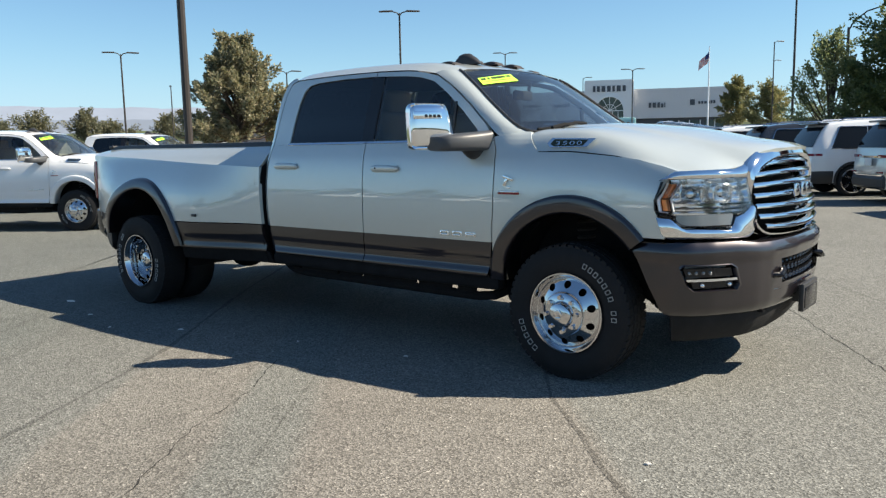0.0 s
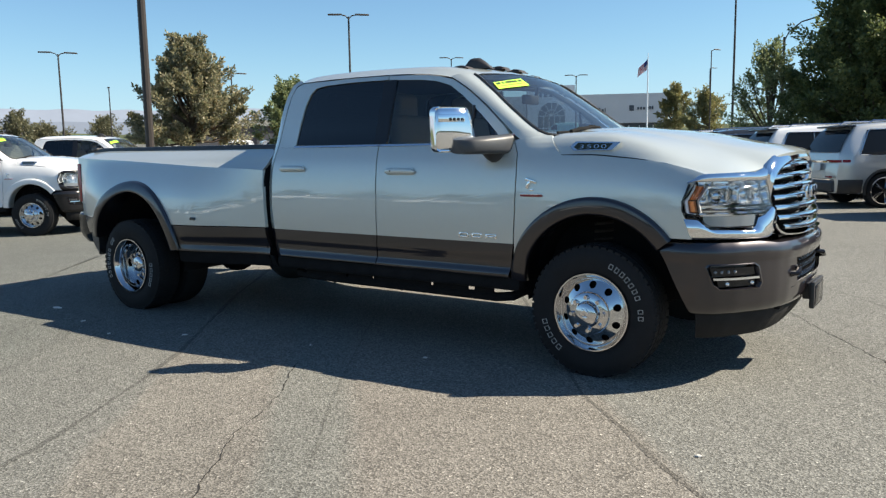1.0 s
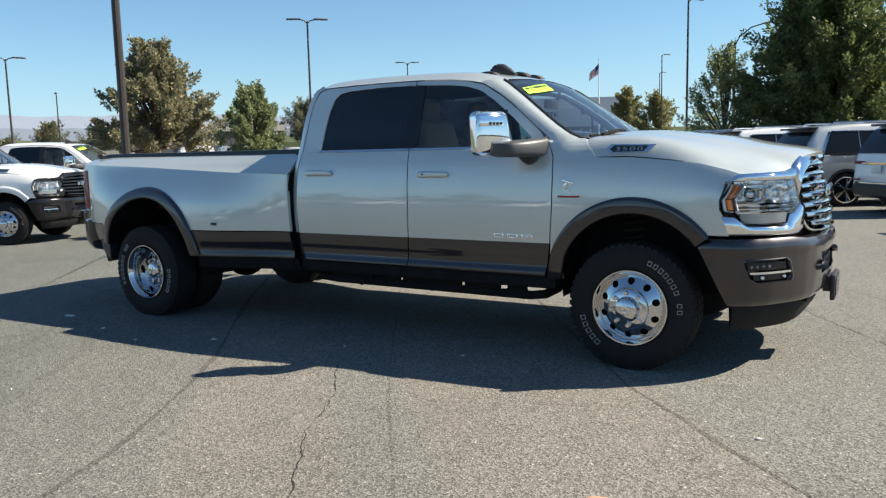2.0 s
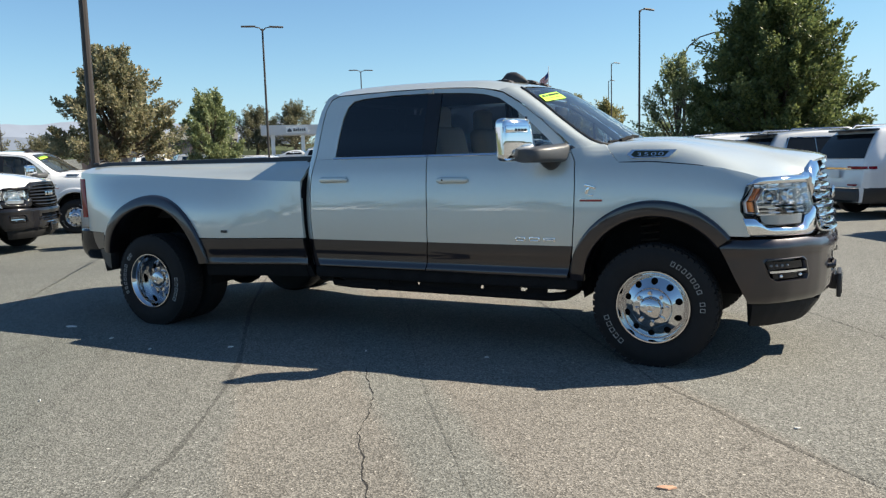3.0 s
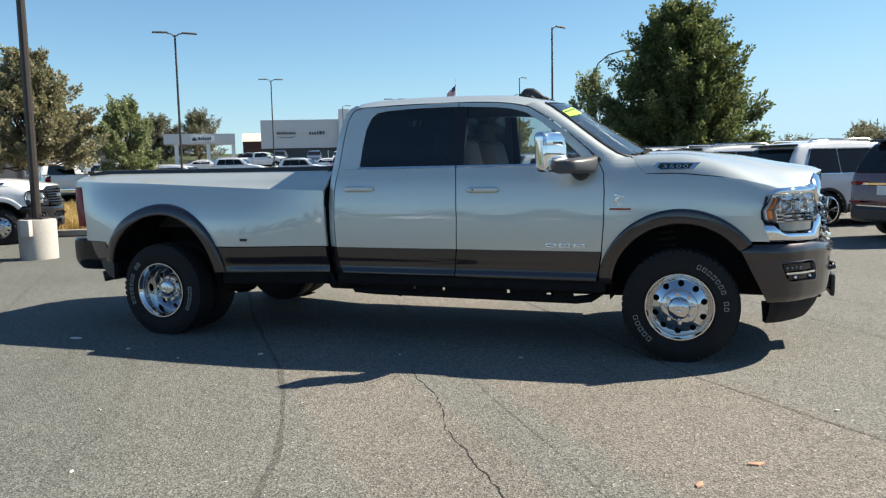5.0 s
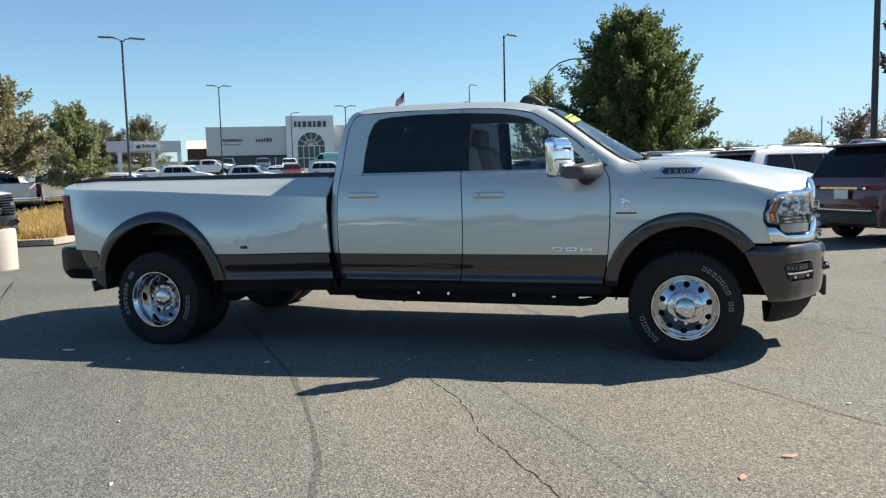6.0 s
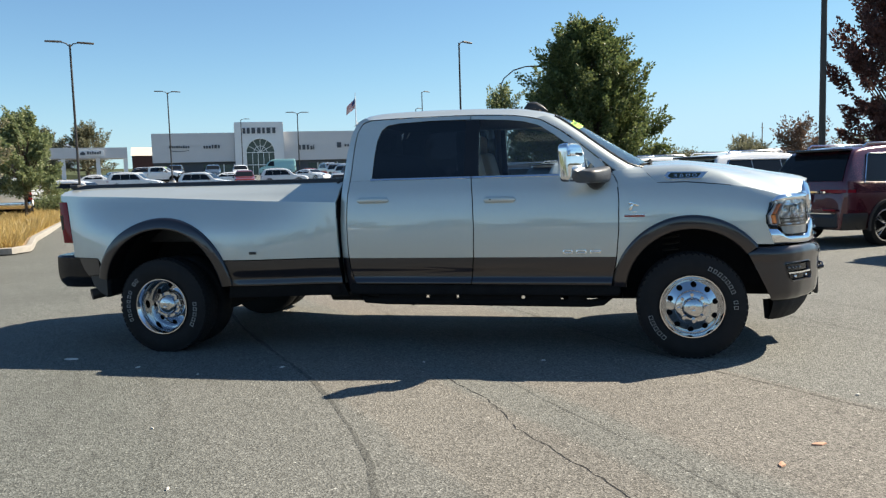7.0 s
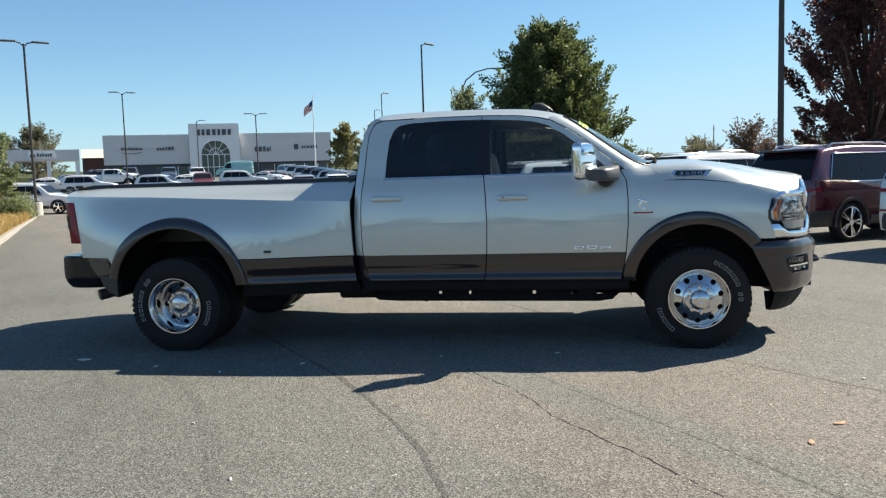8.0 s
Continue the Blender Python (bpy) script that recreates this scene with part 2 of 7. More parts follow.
def part(name, shape, material, parent=None, label="", smooth=True, sharp=35):
    """One mesh object, from a bmesh or a mesh, under its thing."""
    if isinstance(shape, bmesh.types.BMesh):
        bmesh.ops.recalc_face_normals(shape, faces=shape.faces)
        me = bpy.data.meshes.new(name)
        if smooth:
            for f in shape.faces:
                f.smooth = True
            for e in shape.edges:
                if len(e.link_faces) == 2 and e.calc_face_angle(0) > radians(sharp):
                    e.smooth = False
        shape.to_mesh(me)
        shape.free()
        me.materials.append(material)
    else:
        me = shape
    ob = new(name, me)
    if parent:
        ob.parent = parent
    if label:
        tagged(ob, label)
    return ob


def box(bm, c, s, bevel=0.0, m=None, seg=2):
    """A box with centre c and size s, its edges rounded, moved by m."""
    r = bmesh.ops.create_cube(bm, size=1.0, matrix=(m or Matrix()) @ Matrix.Translation(c) @ Matrix.Diagonal((*s, 1)))
    if bevel:
        ed = list({e for v in r["verts"] for e in v.link_edges})
        bmesh.ops.bevel(bm, geom=ed, offset=bevel, segments=seg, affect="EDGES", profile=0.5)
    return bm


def cyl(bm, a, b, r, r2=None, seg=16):
    a, b = Vector(a), Vector(b)
    d = b - a
    m = Matrix.Translation((a + b) / 2) @ d.to_track_quat("Z", "Y").to_matrix().to_4x4()
    bmesh.ops.create_cone(bm, cap_ends=True, segments=seg, radius1=r, radius2=r if r2 is None else r2, depth=d.length, matrix=m)
    return bm


def tube(bm, pts, r, seg=8, closed=False):
    """A round bar along a line of points; r is one radius or one for each point."""
    pts = [Vector(p) for p in pts]
    rings, n = [], len(pts)
    up = Vector((0.13, 0.21, 0.97))
    for i, p in enumerate(pts):
        d = (pts[(i + 1) % n] - pts[i - 1]) if closed else (pts[min(i + 1, n - 1)] - pts[max(i - 1, 0)])
        d.normalize()
        u = d.cross(up).normalized()
        w = d.cross(u)
        rr = r[i] if isinstance(r, (list, tuple)) else r
        rings.append([bm.verts.new(p + rr * (u * math.cos(2 * math.pi * k / seg) + w * math.sin(2 * math.pi * k / seg))) for k in range(seg)])
    for i in range(n if closed else n - 1):
        a, b = rings[i], rings[(i + 1) % n]
        for k in range(seg):
            bm.faces.new((a[k], a[(k + 1) % seg], b[(k + 1) % seg], b[k]))
    if not closed:
        bm.faces.new(rings[0][::-1]), bm.faces.new(rings[-1])
    return bm


def grid(bm, rows, cap=False, closed=False):
    """A skin over rows of points, all of one length."""
    vs = [[bm.verts.new(p) for p in r] for r in rows]
    for a, b in zip(vs, vs[1:]):
        n = len(a)
        for k in range(n if closed else n - 1):
            bm.faces.new((a[k], a[(k + 1) % n], b[(k + 1) % n], b[k]))
    if cap:
        bm.faces.new(vs[0][::-1]), bm.faces.new(vs[-1])
    return bm


def lathe(bm, prof, seg=48, axis="y", sign=-1):
    """Turns a profile of (radius, out) round the y axis; out goes towards sign * y."""
    rows = [[(r * math.cos(2 * math.pi * k / seg), sign * o, r * math.sin(2 * math.pi * k / seg)) for k in range(seg)] for r, o in prof]
    return grid(bm, rows, closed=True)


def spline(knots):
    """A smooth curve through (x, value) knots that overshoots little."""
    xs, ys = np.array([k[0] for k in knots], float), np.array([k[1] for k in knots], float)
    d = np.diff(ys) / np.diff(xs)
    m = np.concatenate([[d[0]], np.where(d[1:] * d[:-1] > 0, 2 * d[1:] * d[:-1] / (d[1:] + d[:-1] + 1e-12), 0), [d[-1]]])

    def f(x):
        x = min(max(x, xs[0]), xs[-1])
        i = min(max(int(np.searchsorted(xs, x)) - 1, 0), len(xs) - 2)
        h = xs[i + 1] - xs[i]
        t = (x - xs[i]) / h
        return float(ys[i] * (2 * t**3 - 3 * t**2 + 1) + m[i] * h * (t**3 - 2 * t**2 + t) + ys[i + 1] * (3 * t**2 - 2 * t**3) + m[i + 1] * h * (t**3 - t**2))
    return f


def linear(knots):
    xs, ys = [k[0] for k in knots], [k[1] for k in knots]
    return lambda x: float(np.interp(x, xs, ys))


def step(a, b, x):
    t = min(max((x - a) / (b - a), 0.0), 1.0)
    return t * t * (3 - 2 * t)


def resample(pts, n):
    """n points evenly along a line."""
    p = np.array(pts, float)
    d = np.concatenate([[0], np.cumsum(np.linalg.norm(np.diff(p, axis=0), axis=1))])
    s = np.linspace(0, d[-1], n)
    return [tuple(np.interp(v, d, p[:, k]) for k in range(p.shape[1])) for v in s]


def panel(outline, f, side, depth=0.02, cell=0.05):
    """Sheet metal in side view: a closed outline in x and z, curved by y = f(x, z), with turned-in edges.
    side -1 is the right flank, 1 the left."""
    bm = bmesh.new()
    bm.faces.new([bm.verts.new((x, 0, z)) for x, z in outline])
    xs, zs = [p[0] for p in outline], [p[1] for p in outline]
    for lo, hi, nrm in ((min(xs), max(xs), (1, 0, 0)), (min(zs), max(zs), (0, 0, 1))):
        for c in np.arange(lo + cell, hi - cell * 0.3, cell):
            bmesh.ops.bisect_plane(bm, geom=bm.verts[:] + bm.edges[:] + bm.faces[:], plane_co=(c * nrm[0], 0, c * nrm[2]), plane_no=nrm, dist=1e-5)
    bmesh.ops.triangulate(bm, faces=[q for q in bm.faces if len(q.verts) > 4])
    bm.verts.index_update()
    e = 1e-3
    verts, normals = [], []
    for v in bm.verts:
        x, z = v.co.x, v.co.z
        gx, gz = (f(x + e, z) - f(x - e, z)) / (2 * e), (f(x, z + e) - f(x, z - e)) / (2 * e)
        nn = Vector((-gx, 1, -gz)).normalized()
        verts.append((x, side * f(x, z), z))
        normals.append((nn.x, side * nn.y, nn.z))
    faces = []
    for q in bm.faces:
        ids = [v.index for v in q.verts]
        a, b, c = (Vector(verts[i]) for i in ids[:3])
        faces.append(ids if ((b - a).cross(c - a)).y * side > 0 else ids[::-1])
    edge = [(q.verts[0].index, q.verts[1].index) for q in bm.edges if len(q.link_faces) == 1]
    bm.free()
    twin = {}
    for i in {i for p in edge for i in p}:
        twin[i] = (len(verts), len(verts) + 1)
        x, y, z = verts[i]
        verts += [(x, y, z), (x, y - side * depth, z)]
        normals += [(0, 0, 0), (0, 0, 0)]
    for i, j in edge:
        faces.append((twin[i][0], twin[j][0], twin[j][1], twin[i][1]))
    return verts, faces, normals


def sheet(name, outline, f, side, material, parent, label="", depth=0.02, cell=0.05):
    v, q, n = panel(outline, f, side, depth, cell)
    return part(name, to_mesh(name, v, q, material, True, n), material, parent, label)


def arc(cx, cz, r, a0, a1, n):
    return [(cx + r * math.cos(radians(a0 + (a1 - a0) * k / n)), cz + r * math.sin(radians(a0 + (a1 - a0) * k / n))) for k in range(n + 1)]


def bars(name, material, parent, spots, depth=0.003):
    """Plain raised bars: each spot is a matrix and a size."""
    bm = bmesh.new()
    for m, s in spots:
        box(bm, (0, 0, 0), (*s, depth) if len(s) == 2 else s, 0, m)
    return part(name, bm, material, parent, smooth=False)
# ---- ground ----
def flat(name, pts, z, material, parent=None, label="", category="", kind=""):
    bm = bmesh.new()
    bm.faces.new([bm.verts.new((x, y, z)) for x, y in pts])
    ob = part(name, bm, material, parent, smooth=False)
    return tagged(ob, label, category, "", kind)


def rise(x, y):
    """The lot climbs gently towards the dealership."""
    d = math.hypot(x, y)
    w = step(-0.1, 0.5, (-0.45 * x + 0.89 * y) / max(d, 1e-6))
    dip = 0.15 * step(6.5, 13, d) * (1 - step(18, 45, d)) * step(0.35, 0.85, -x / max(d, 1e-6))
    return w * (2.7 * step(40, 125, d) + 0.010 * max(0.0, min(d, 260) - 125)) - dip


bm = bmesh.new()
n = 96
rings = [[(r * math.cos(2 * math.pi * k / n), r * math.sin(2 * math.pi * k / n)) for k in range(n)] for r in (6.5, 7.6, 8.7, 9.8, 10.9, 12, 13, 15, 18, 22, 26, 30, 35, 40, 45, 51, 58, 68, 78, 88, 98, 108, 118, 128, 160, 200, 260, 400, 1200, 4500)]
grid(bm, [[(x, y, rise(x, y)) for x, y in ring] for ring in rings], closed=True)
bm.faces.new([bm.verts.new((x, y, 0)) for x, y in rings[0]])
bmesh.ops.remove_doubles(bm, verts=bm.verts[:], dist=1e-4)
ground = part("ground", bm, M_ASPHALT, smooth=False)
tagged(ground, "worn grey asphalt parking lot with cracks and paving seams", "asphalt", "", "structure")

M_CRACK = mat("crack_shadow", (0.02, 0.019, 0.018), 0.95, 0.0, 0.3, 30)
M_SEAM = asphalt_mat("paving_seam", 0.66)
M_FAINT = asphalt_mat("faint_paving_seam", 0.80)


def seam(name, line, width, material, jitter, z=0.003, seed=1, gaps=0.0):
    """A thin uneven line that lies on the asphalt."""
    random.seed(seed)
    n = max(8, int(sum(math.dist(a, b) for a, b in zip(line, line[1:])) / 0.03))
    pts = resample(line, n)
    bm = bmesh.new()
    a, prev = 0.0, None
    for i, (x, y) in enumerate(pts):
        q, p = pts[min(i + 1, n - 1)], pts[max(i - 1, 0)]
        d = Vector((q[0] - p[0], q[1] - p[1])).normalized()
        a = 0.75 * a + random.uniform(-jitter, jitter)
        w = width * (random.uniform(0.35, 1.3) if material is M_CRACK else 0.9 + 0.25 * math.sin(i * 0.11 + seed))
        if gaps and random.random() < gaps:
            w *= 0.15
        c = Vector((x - d.y * a, y + d.x * a))
        cur = (bm.verts.new((c.x - d.y * w / 2, c.y + d.x * w / 2, z)), bm.verts.new((c.x + d.y * w / 2, c.y - d.x * w / 2, z)))
        if prev:
            bm.faces.new((prev[0], prev[1], cur[1], cur[0]))
        prev = cur
    return part(name, bm, material, ground, smooth=False)


seam("crack", [(-1.75, -1.72), (-1.59, -1.96), (-1.42, -2.2), (-1.26, -2.46), (-1.11, -2.8), (-0.91, -3.06), (-0.72, -3.34), (-0.53, -3.61), (-0.34, -3.91), (0.1, -4.6)], 0.0075, M_CRACK, 0.009, 0.0018, 3, 0.15)
seam("crack", [(0.45, 1.8), (0.67, 1.44), (0.96, 0.98), (1.21, 0.6), (1.46, 0.22), (1.9, -0.4)], 0.008, M_CRACK, 0.010, 0.0018, 4)
seam("crack", [(-2.6, 3.2), (-2.2, 2.6), (-1.7, 2.1), (-1.2, 1.5)], 0.006, M_CRACK, 0.012, 0.0018, 5)
seam("paving_joint", [(-6.0, 2.5), (-4.0, -0.3), (-2.65, -1.98), (-2.3, -2.5), (-2.0, -3.0), (-1.74, -3.49), (-1.54, -4.02), (-1.2, -5.0)], 0.035, M_SEAM, 0.003, 0.0012, 6)
seam("paving_joint", [(-4.0, 2.4), (-1.24, -1.88), (-0.85, -2.44), (-0.44, -3.0), (-0.1, -3.5), (0.6, -4.6)], 0.016, M_FAINT, 0.003, 0.0012, 7)
seam("paving_joint", [(-3.4, 3.6), (0.1, -1.36), (0.5, -1.76), (0.72, -2.01), (1.1, -2.37), (2.6, -3.7)], 0.026, M_SEAM, 0.002, 0.0012, 8)
seam("paving_joint", [(-1.0, 5.2), (2.4, 0.6), (4.6, -2.0)], 0.026, M_FAINT, 0.002, 0.0012, 9)
seam("paving_joint", [(-9.5, 2.5), (-6.0, -1.6), (-3.6, -4.6)], 0.026, M_FAINT, 0.002, 0.0012, 10)

M_STAIN = asphalt_mat("tyre_mark", 0.92)
seam("tyre_mark", [(-4.1, -1.9), (-3.58, -2.38), (-3.17, -2.98), (-2.86, -3.54), (-2.63, -4.04)], 0.10, M_STAIN, 0.002, 0.0009, 14)
seam("tyre_mark", [(-4.6, -1.9), (-4.24, -2.41), (-3.78, -3.33), (-3.49, -3.98)], 0.08, M_STAIN, 0.002, 0.0009, 15)
M_PALESTREAK = mat("pale_streak_ground", (0.52, 0.50, 0.46), 0.85, 0.0, 0.1, 0.8)


def litter(name, x, y, size, turn, material, label):
    random.seed(int((x + 9) * 97 + y * 13))
    bm = bmesh.new()
    n = 9
    rows = []
    for h, k in ((0.002, 1.0), (0.008, 0.9), (0.011, 0.35)):
        rows.append([(size * k * (1 + 0.35 * math.sin(2 * a + 1)) * math.cos(a), size * 0.55 * k * (1 + 0.2 * math.sin(3 * a)) * math.sin(a), h) for a in [2 * math.pi * i / n for i in range(n)]])
    grid(bm, rows, closed=True, cap=True)
    ob = part(name, bm, material, None)
    ob.matrix_world = pose(x, y, 0, 0, 0, turn)
    return tagged(ob, label, "leaf", "dry leaves on the asphalt")


M_LEAFDRY = mat("dry_leaf", (0.46, 0.27, 0.18), 0.8, 0.0, 0.2, 40)
M_PEBBLE = mat("pale_pebble", (0.6, 0.57, 0.52), 0.8, 0.0, 0.2, 40)
litter("dry_leaf", 0.45, -2.86, 0.036, 20, M_LEAFDRY, "dry reddish-brown leaf lying on the asphalt")
litter("dry_leaf", 0.21, -3.18, 0.03, 70, M_LEAFDRY, "small dry brown leaf lying on the asphalt")
for i, (x, y) in enumerate(((-4.95, -1.55), (-3.05, -1.62), (-3.6, -1.9), (-2.0, -1.35), (-1.1, -1.2), (-4.2, -1.75), (-2.6, -3.9), (-3.2, -3.1), (0.9, -1.9), (1.3, -2.9))):
    litter("pebble", x, y, (0.05, 0.018, 0.014, 0.012, 0.014, 0.016, 0.014, 0.012, 0.015, 0.014)[i], i * 47, M_PEBBLE, "pale scrap lying on the asphalt")
M_STEELGREY = mat("grey_lamp_plastic", (0.24, 0.25, 0.26), 0.2, 0.5)
# ---- the pickup truck: front axle at x = 0, facing +x, ground at z = 0 ----
FLANK = spline([(0.40, 0.86), (0.50, 0.915), (0.56, 0.945), (0.66, 0.964), (0.77, 0.986), (0.86, 0.996), (0.93, 0.9985), (1.0, 0.998), (1.10, 0.993), (1.20, 0.981), (1.28, 0.965), (1.36, 0.935), (1.42, 0.908),
                (1.62, 0.845), (1.80, 0.785), (1.90, 0.752), (1.96, 0.70)])


def flank(x, z):
    """Half width of cab and front wing."""
    y = FLANK(z)
    return y


BEDLOW = spline([(0.40, 0.97), (0.56, 1.03), (0.72, 1.052), (0.82, 1.056), (0.92, 1.0555), (1.02, 1.053), (1.12, 1.048), (1.20, 1.043), (1.256, 1.038), (1.345, 1.028)])
SHOULDER_LINE = linear([(-5.40, 1.342), (-5.30, 1.338), (-4.55, 1.312), (-3.40, 1.257), (-2.78, 1.232)])
BEDROLL = linear([(0.0, 0.0), (0.06, 0.05), (0.5, 0.42), (1.0, 1.0), (1.2, 1.15)])


def bed_section(x, z):
    c = SHOULDER_LINE(x)
    if z < c:
        return BEDLOW(z)
    return BEDLOW(c) - (BEDLOW(c) - 0.80) * BEDROLL((z - c) / (1.405 - c))


BULGE = spline([(0.40, 0.115), (0.6, 0.124), (0.83, 0.124), (0.98, 0.116), (1.08, 0.096), (1.18, 0.058), (1.26, 0.020), (1.32, 0.0), (1.45, 0.0)])


def bedside(x, z):
    """Half width of the cargo box, bulged round the twin rear wheels."""
    return bed_section(x, z) + bed_widening(x, z)


def bed_lower(x, z):
    return BEDLOW(z) + bed_widening(x, z)


def bed_upper(x, z):
    c = SHOULDER_LINE(x)
    u = (z - c) / (1.405 - c)
    return BEDLOW(c) - (BEDLOW(c) - 0.80) * (BEDROLL(u) if u > 0 else u * 0.8) + bed_widening(x, z)


def bed_widening(x, z):
    """Bulge round the rear wheels, tucked in at both ends."""
    b = step(-2.78, -3.75, x) * 1.08 * (1 - step(-4.72, -5.36, x) * 0.95)
    return BULGE(z) * b - 0.06 * step(-5.1, -5.5, x) - 0.05 * (1 - step(-2.78, -3.6, x)) * step(1.40, 1.25, z)


FRONT_EDGE = [(-0.587, 0.545), (-0.55, 0.75), (-0.532, 0.98), (-0.53, 1.2), (-0.54, 1.34), (-0.58, 1.42)]
SEAM = [(-1.683, 0.555), (-1.66, 0.77), (-1.652, 1.0), (-1.66, 1.23), (-1.678, 1.405)]
REAR_EDGE = [(-2.640, 0.56), (-2.668, 0.60), (-2.688, 0.68), (-2.698, 0.78), (-2.704, 1.02), (-2.70, 1.26), (-2.685, 1.44)]


def cut(line, z):
    """x on a line at the height z."""
    return float(np.interp(z, [p[1] for p in line], [p[0] for p in line]))


def band(line, z0, z1):
    """The stretch of a line between two heights."""
    return [(cut(line, z0), z0)] + [p for p in line if z0 + 0.01 < p[1] < z1 - 0.01] + [(cut(line, z1), z1)]


def strip(name, outer, inner, f, side, material, parent, label="", depth=0.03, n=60):
    """A frame between two lines in side view."""
    a, b = resample(outer, n), resample(inner, n)
    rows = [[(x * (1 - t) + u * t, side * f(x * (1 - t) + u * t, z * (1 - t) + w * t), z * (1 - t) + w * t) for (x, z), (u, w) in zip(a, b)] for t in (0, 0.5, 1)]
    rows.append([(x, y - side * depth, z) for x, y, z in rows[-1]])
    rows.insert(0, [(x, y - side * depth, z) for x, y, z in rows[0]])
    return part(name, grid(bmesh.new(), rows), material, parent, label, sharp=50)


def handle(side, x0, x1, z, parent, lock=False):
    bm = bmesh.new()
    y = side * (flank(x0, z) + 0.014)
    # a pull that thins towards its hinged end, on a shallow raised cup
    rows = []
    for u in np.linspace(0, 1, 13):
        end = (1 - abs(2 * u - 1) ** 8) ** 0.5
        h2 = (0.023 - 0.003 * u) * (0.35 + 0.65 * end)
        d = 0.013 * (0.3 + 0.7 * end) + 0.004 * math.sin(math.pi * u)
        rows.append([(x0 + (x1 - x0) * u, y + side * d * math.cos(a), z + 0.003 * math.sin(math.pi * u) + h2 * math.copysign(abs(math.sin(a)) ** 0.6, math.sin(a))) for a in np.linspace(0, 2 * math.pi, 16, endpoint=False)])
    h = part("door_handle", grid(bm, rows, cap=True, closed=True), M_CREAM, parent, "body-coloured door handle", sharp=60)
    b2 = bmesh.new()
    box(b2, ((x0 + x1) / 2, y - side * 0.012, z), (x1 - x0 - 0.03, 0.006, 0.052), 0.0028, seg=2)
    part("handle_cup", b2, M_CREAM, parent)
    if lock:
        b3 = bmesh.new()
        box(b3, (x0 + 0.055, y + side * 0.0145, z + 0.004), (0.013, 0.006, 0.013), 0.005, seg=2)
        part("lock_barrel", b3, M_GLOSSBLACK, parent, "black key lock")
    return h


def glass_sheet(name, outline, f, side, material, parent, label, inset):
    v, q, n = panel(outline, lambda x, z: f(x, z) - inset, side, 0.004, 0.12)
    return part(name, to_mesh(name, v, q, material, True, n), material, parent, label)


WIN_R = [(-2.508, 1.402), (-2.50, 1.56), (-2.482, 1.72), (-2.45, 1.81), (-2.40, 1.852), (-2.30, 1.868), (-2.03, 1.878), (-1.735, 1.875)]
WIN_F = [(-1.625, 1.873), (-1.40, 1.858), (-1.27, 1.842), (-1.15, 1.808), (-1.02, 1.725), (-0.86, 1.60), (-0.72, 1.475), (-0.677, 1.402)]
TOP_R = [(-2.688, 1.402), (-2.665, 1.70), (-2.65, 1.80), (-2.61, 1.872), (-2.54, 1.898), (-2.04, 1.908), (-1.70, 1.905)]
TOP_F = [(-1.694, 1.905), (-1.40, 1.892), (-1.27, 1.878), (-1.13, 1.845), (-0.98, 1.757), (-0.82, 1.64), (-0.665, 1.51), (-0.572, 1.403)]
BELT = 1.401
SPLIT = 0.772


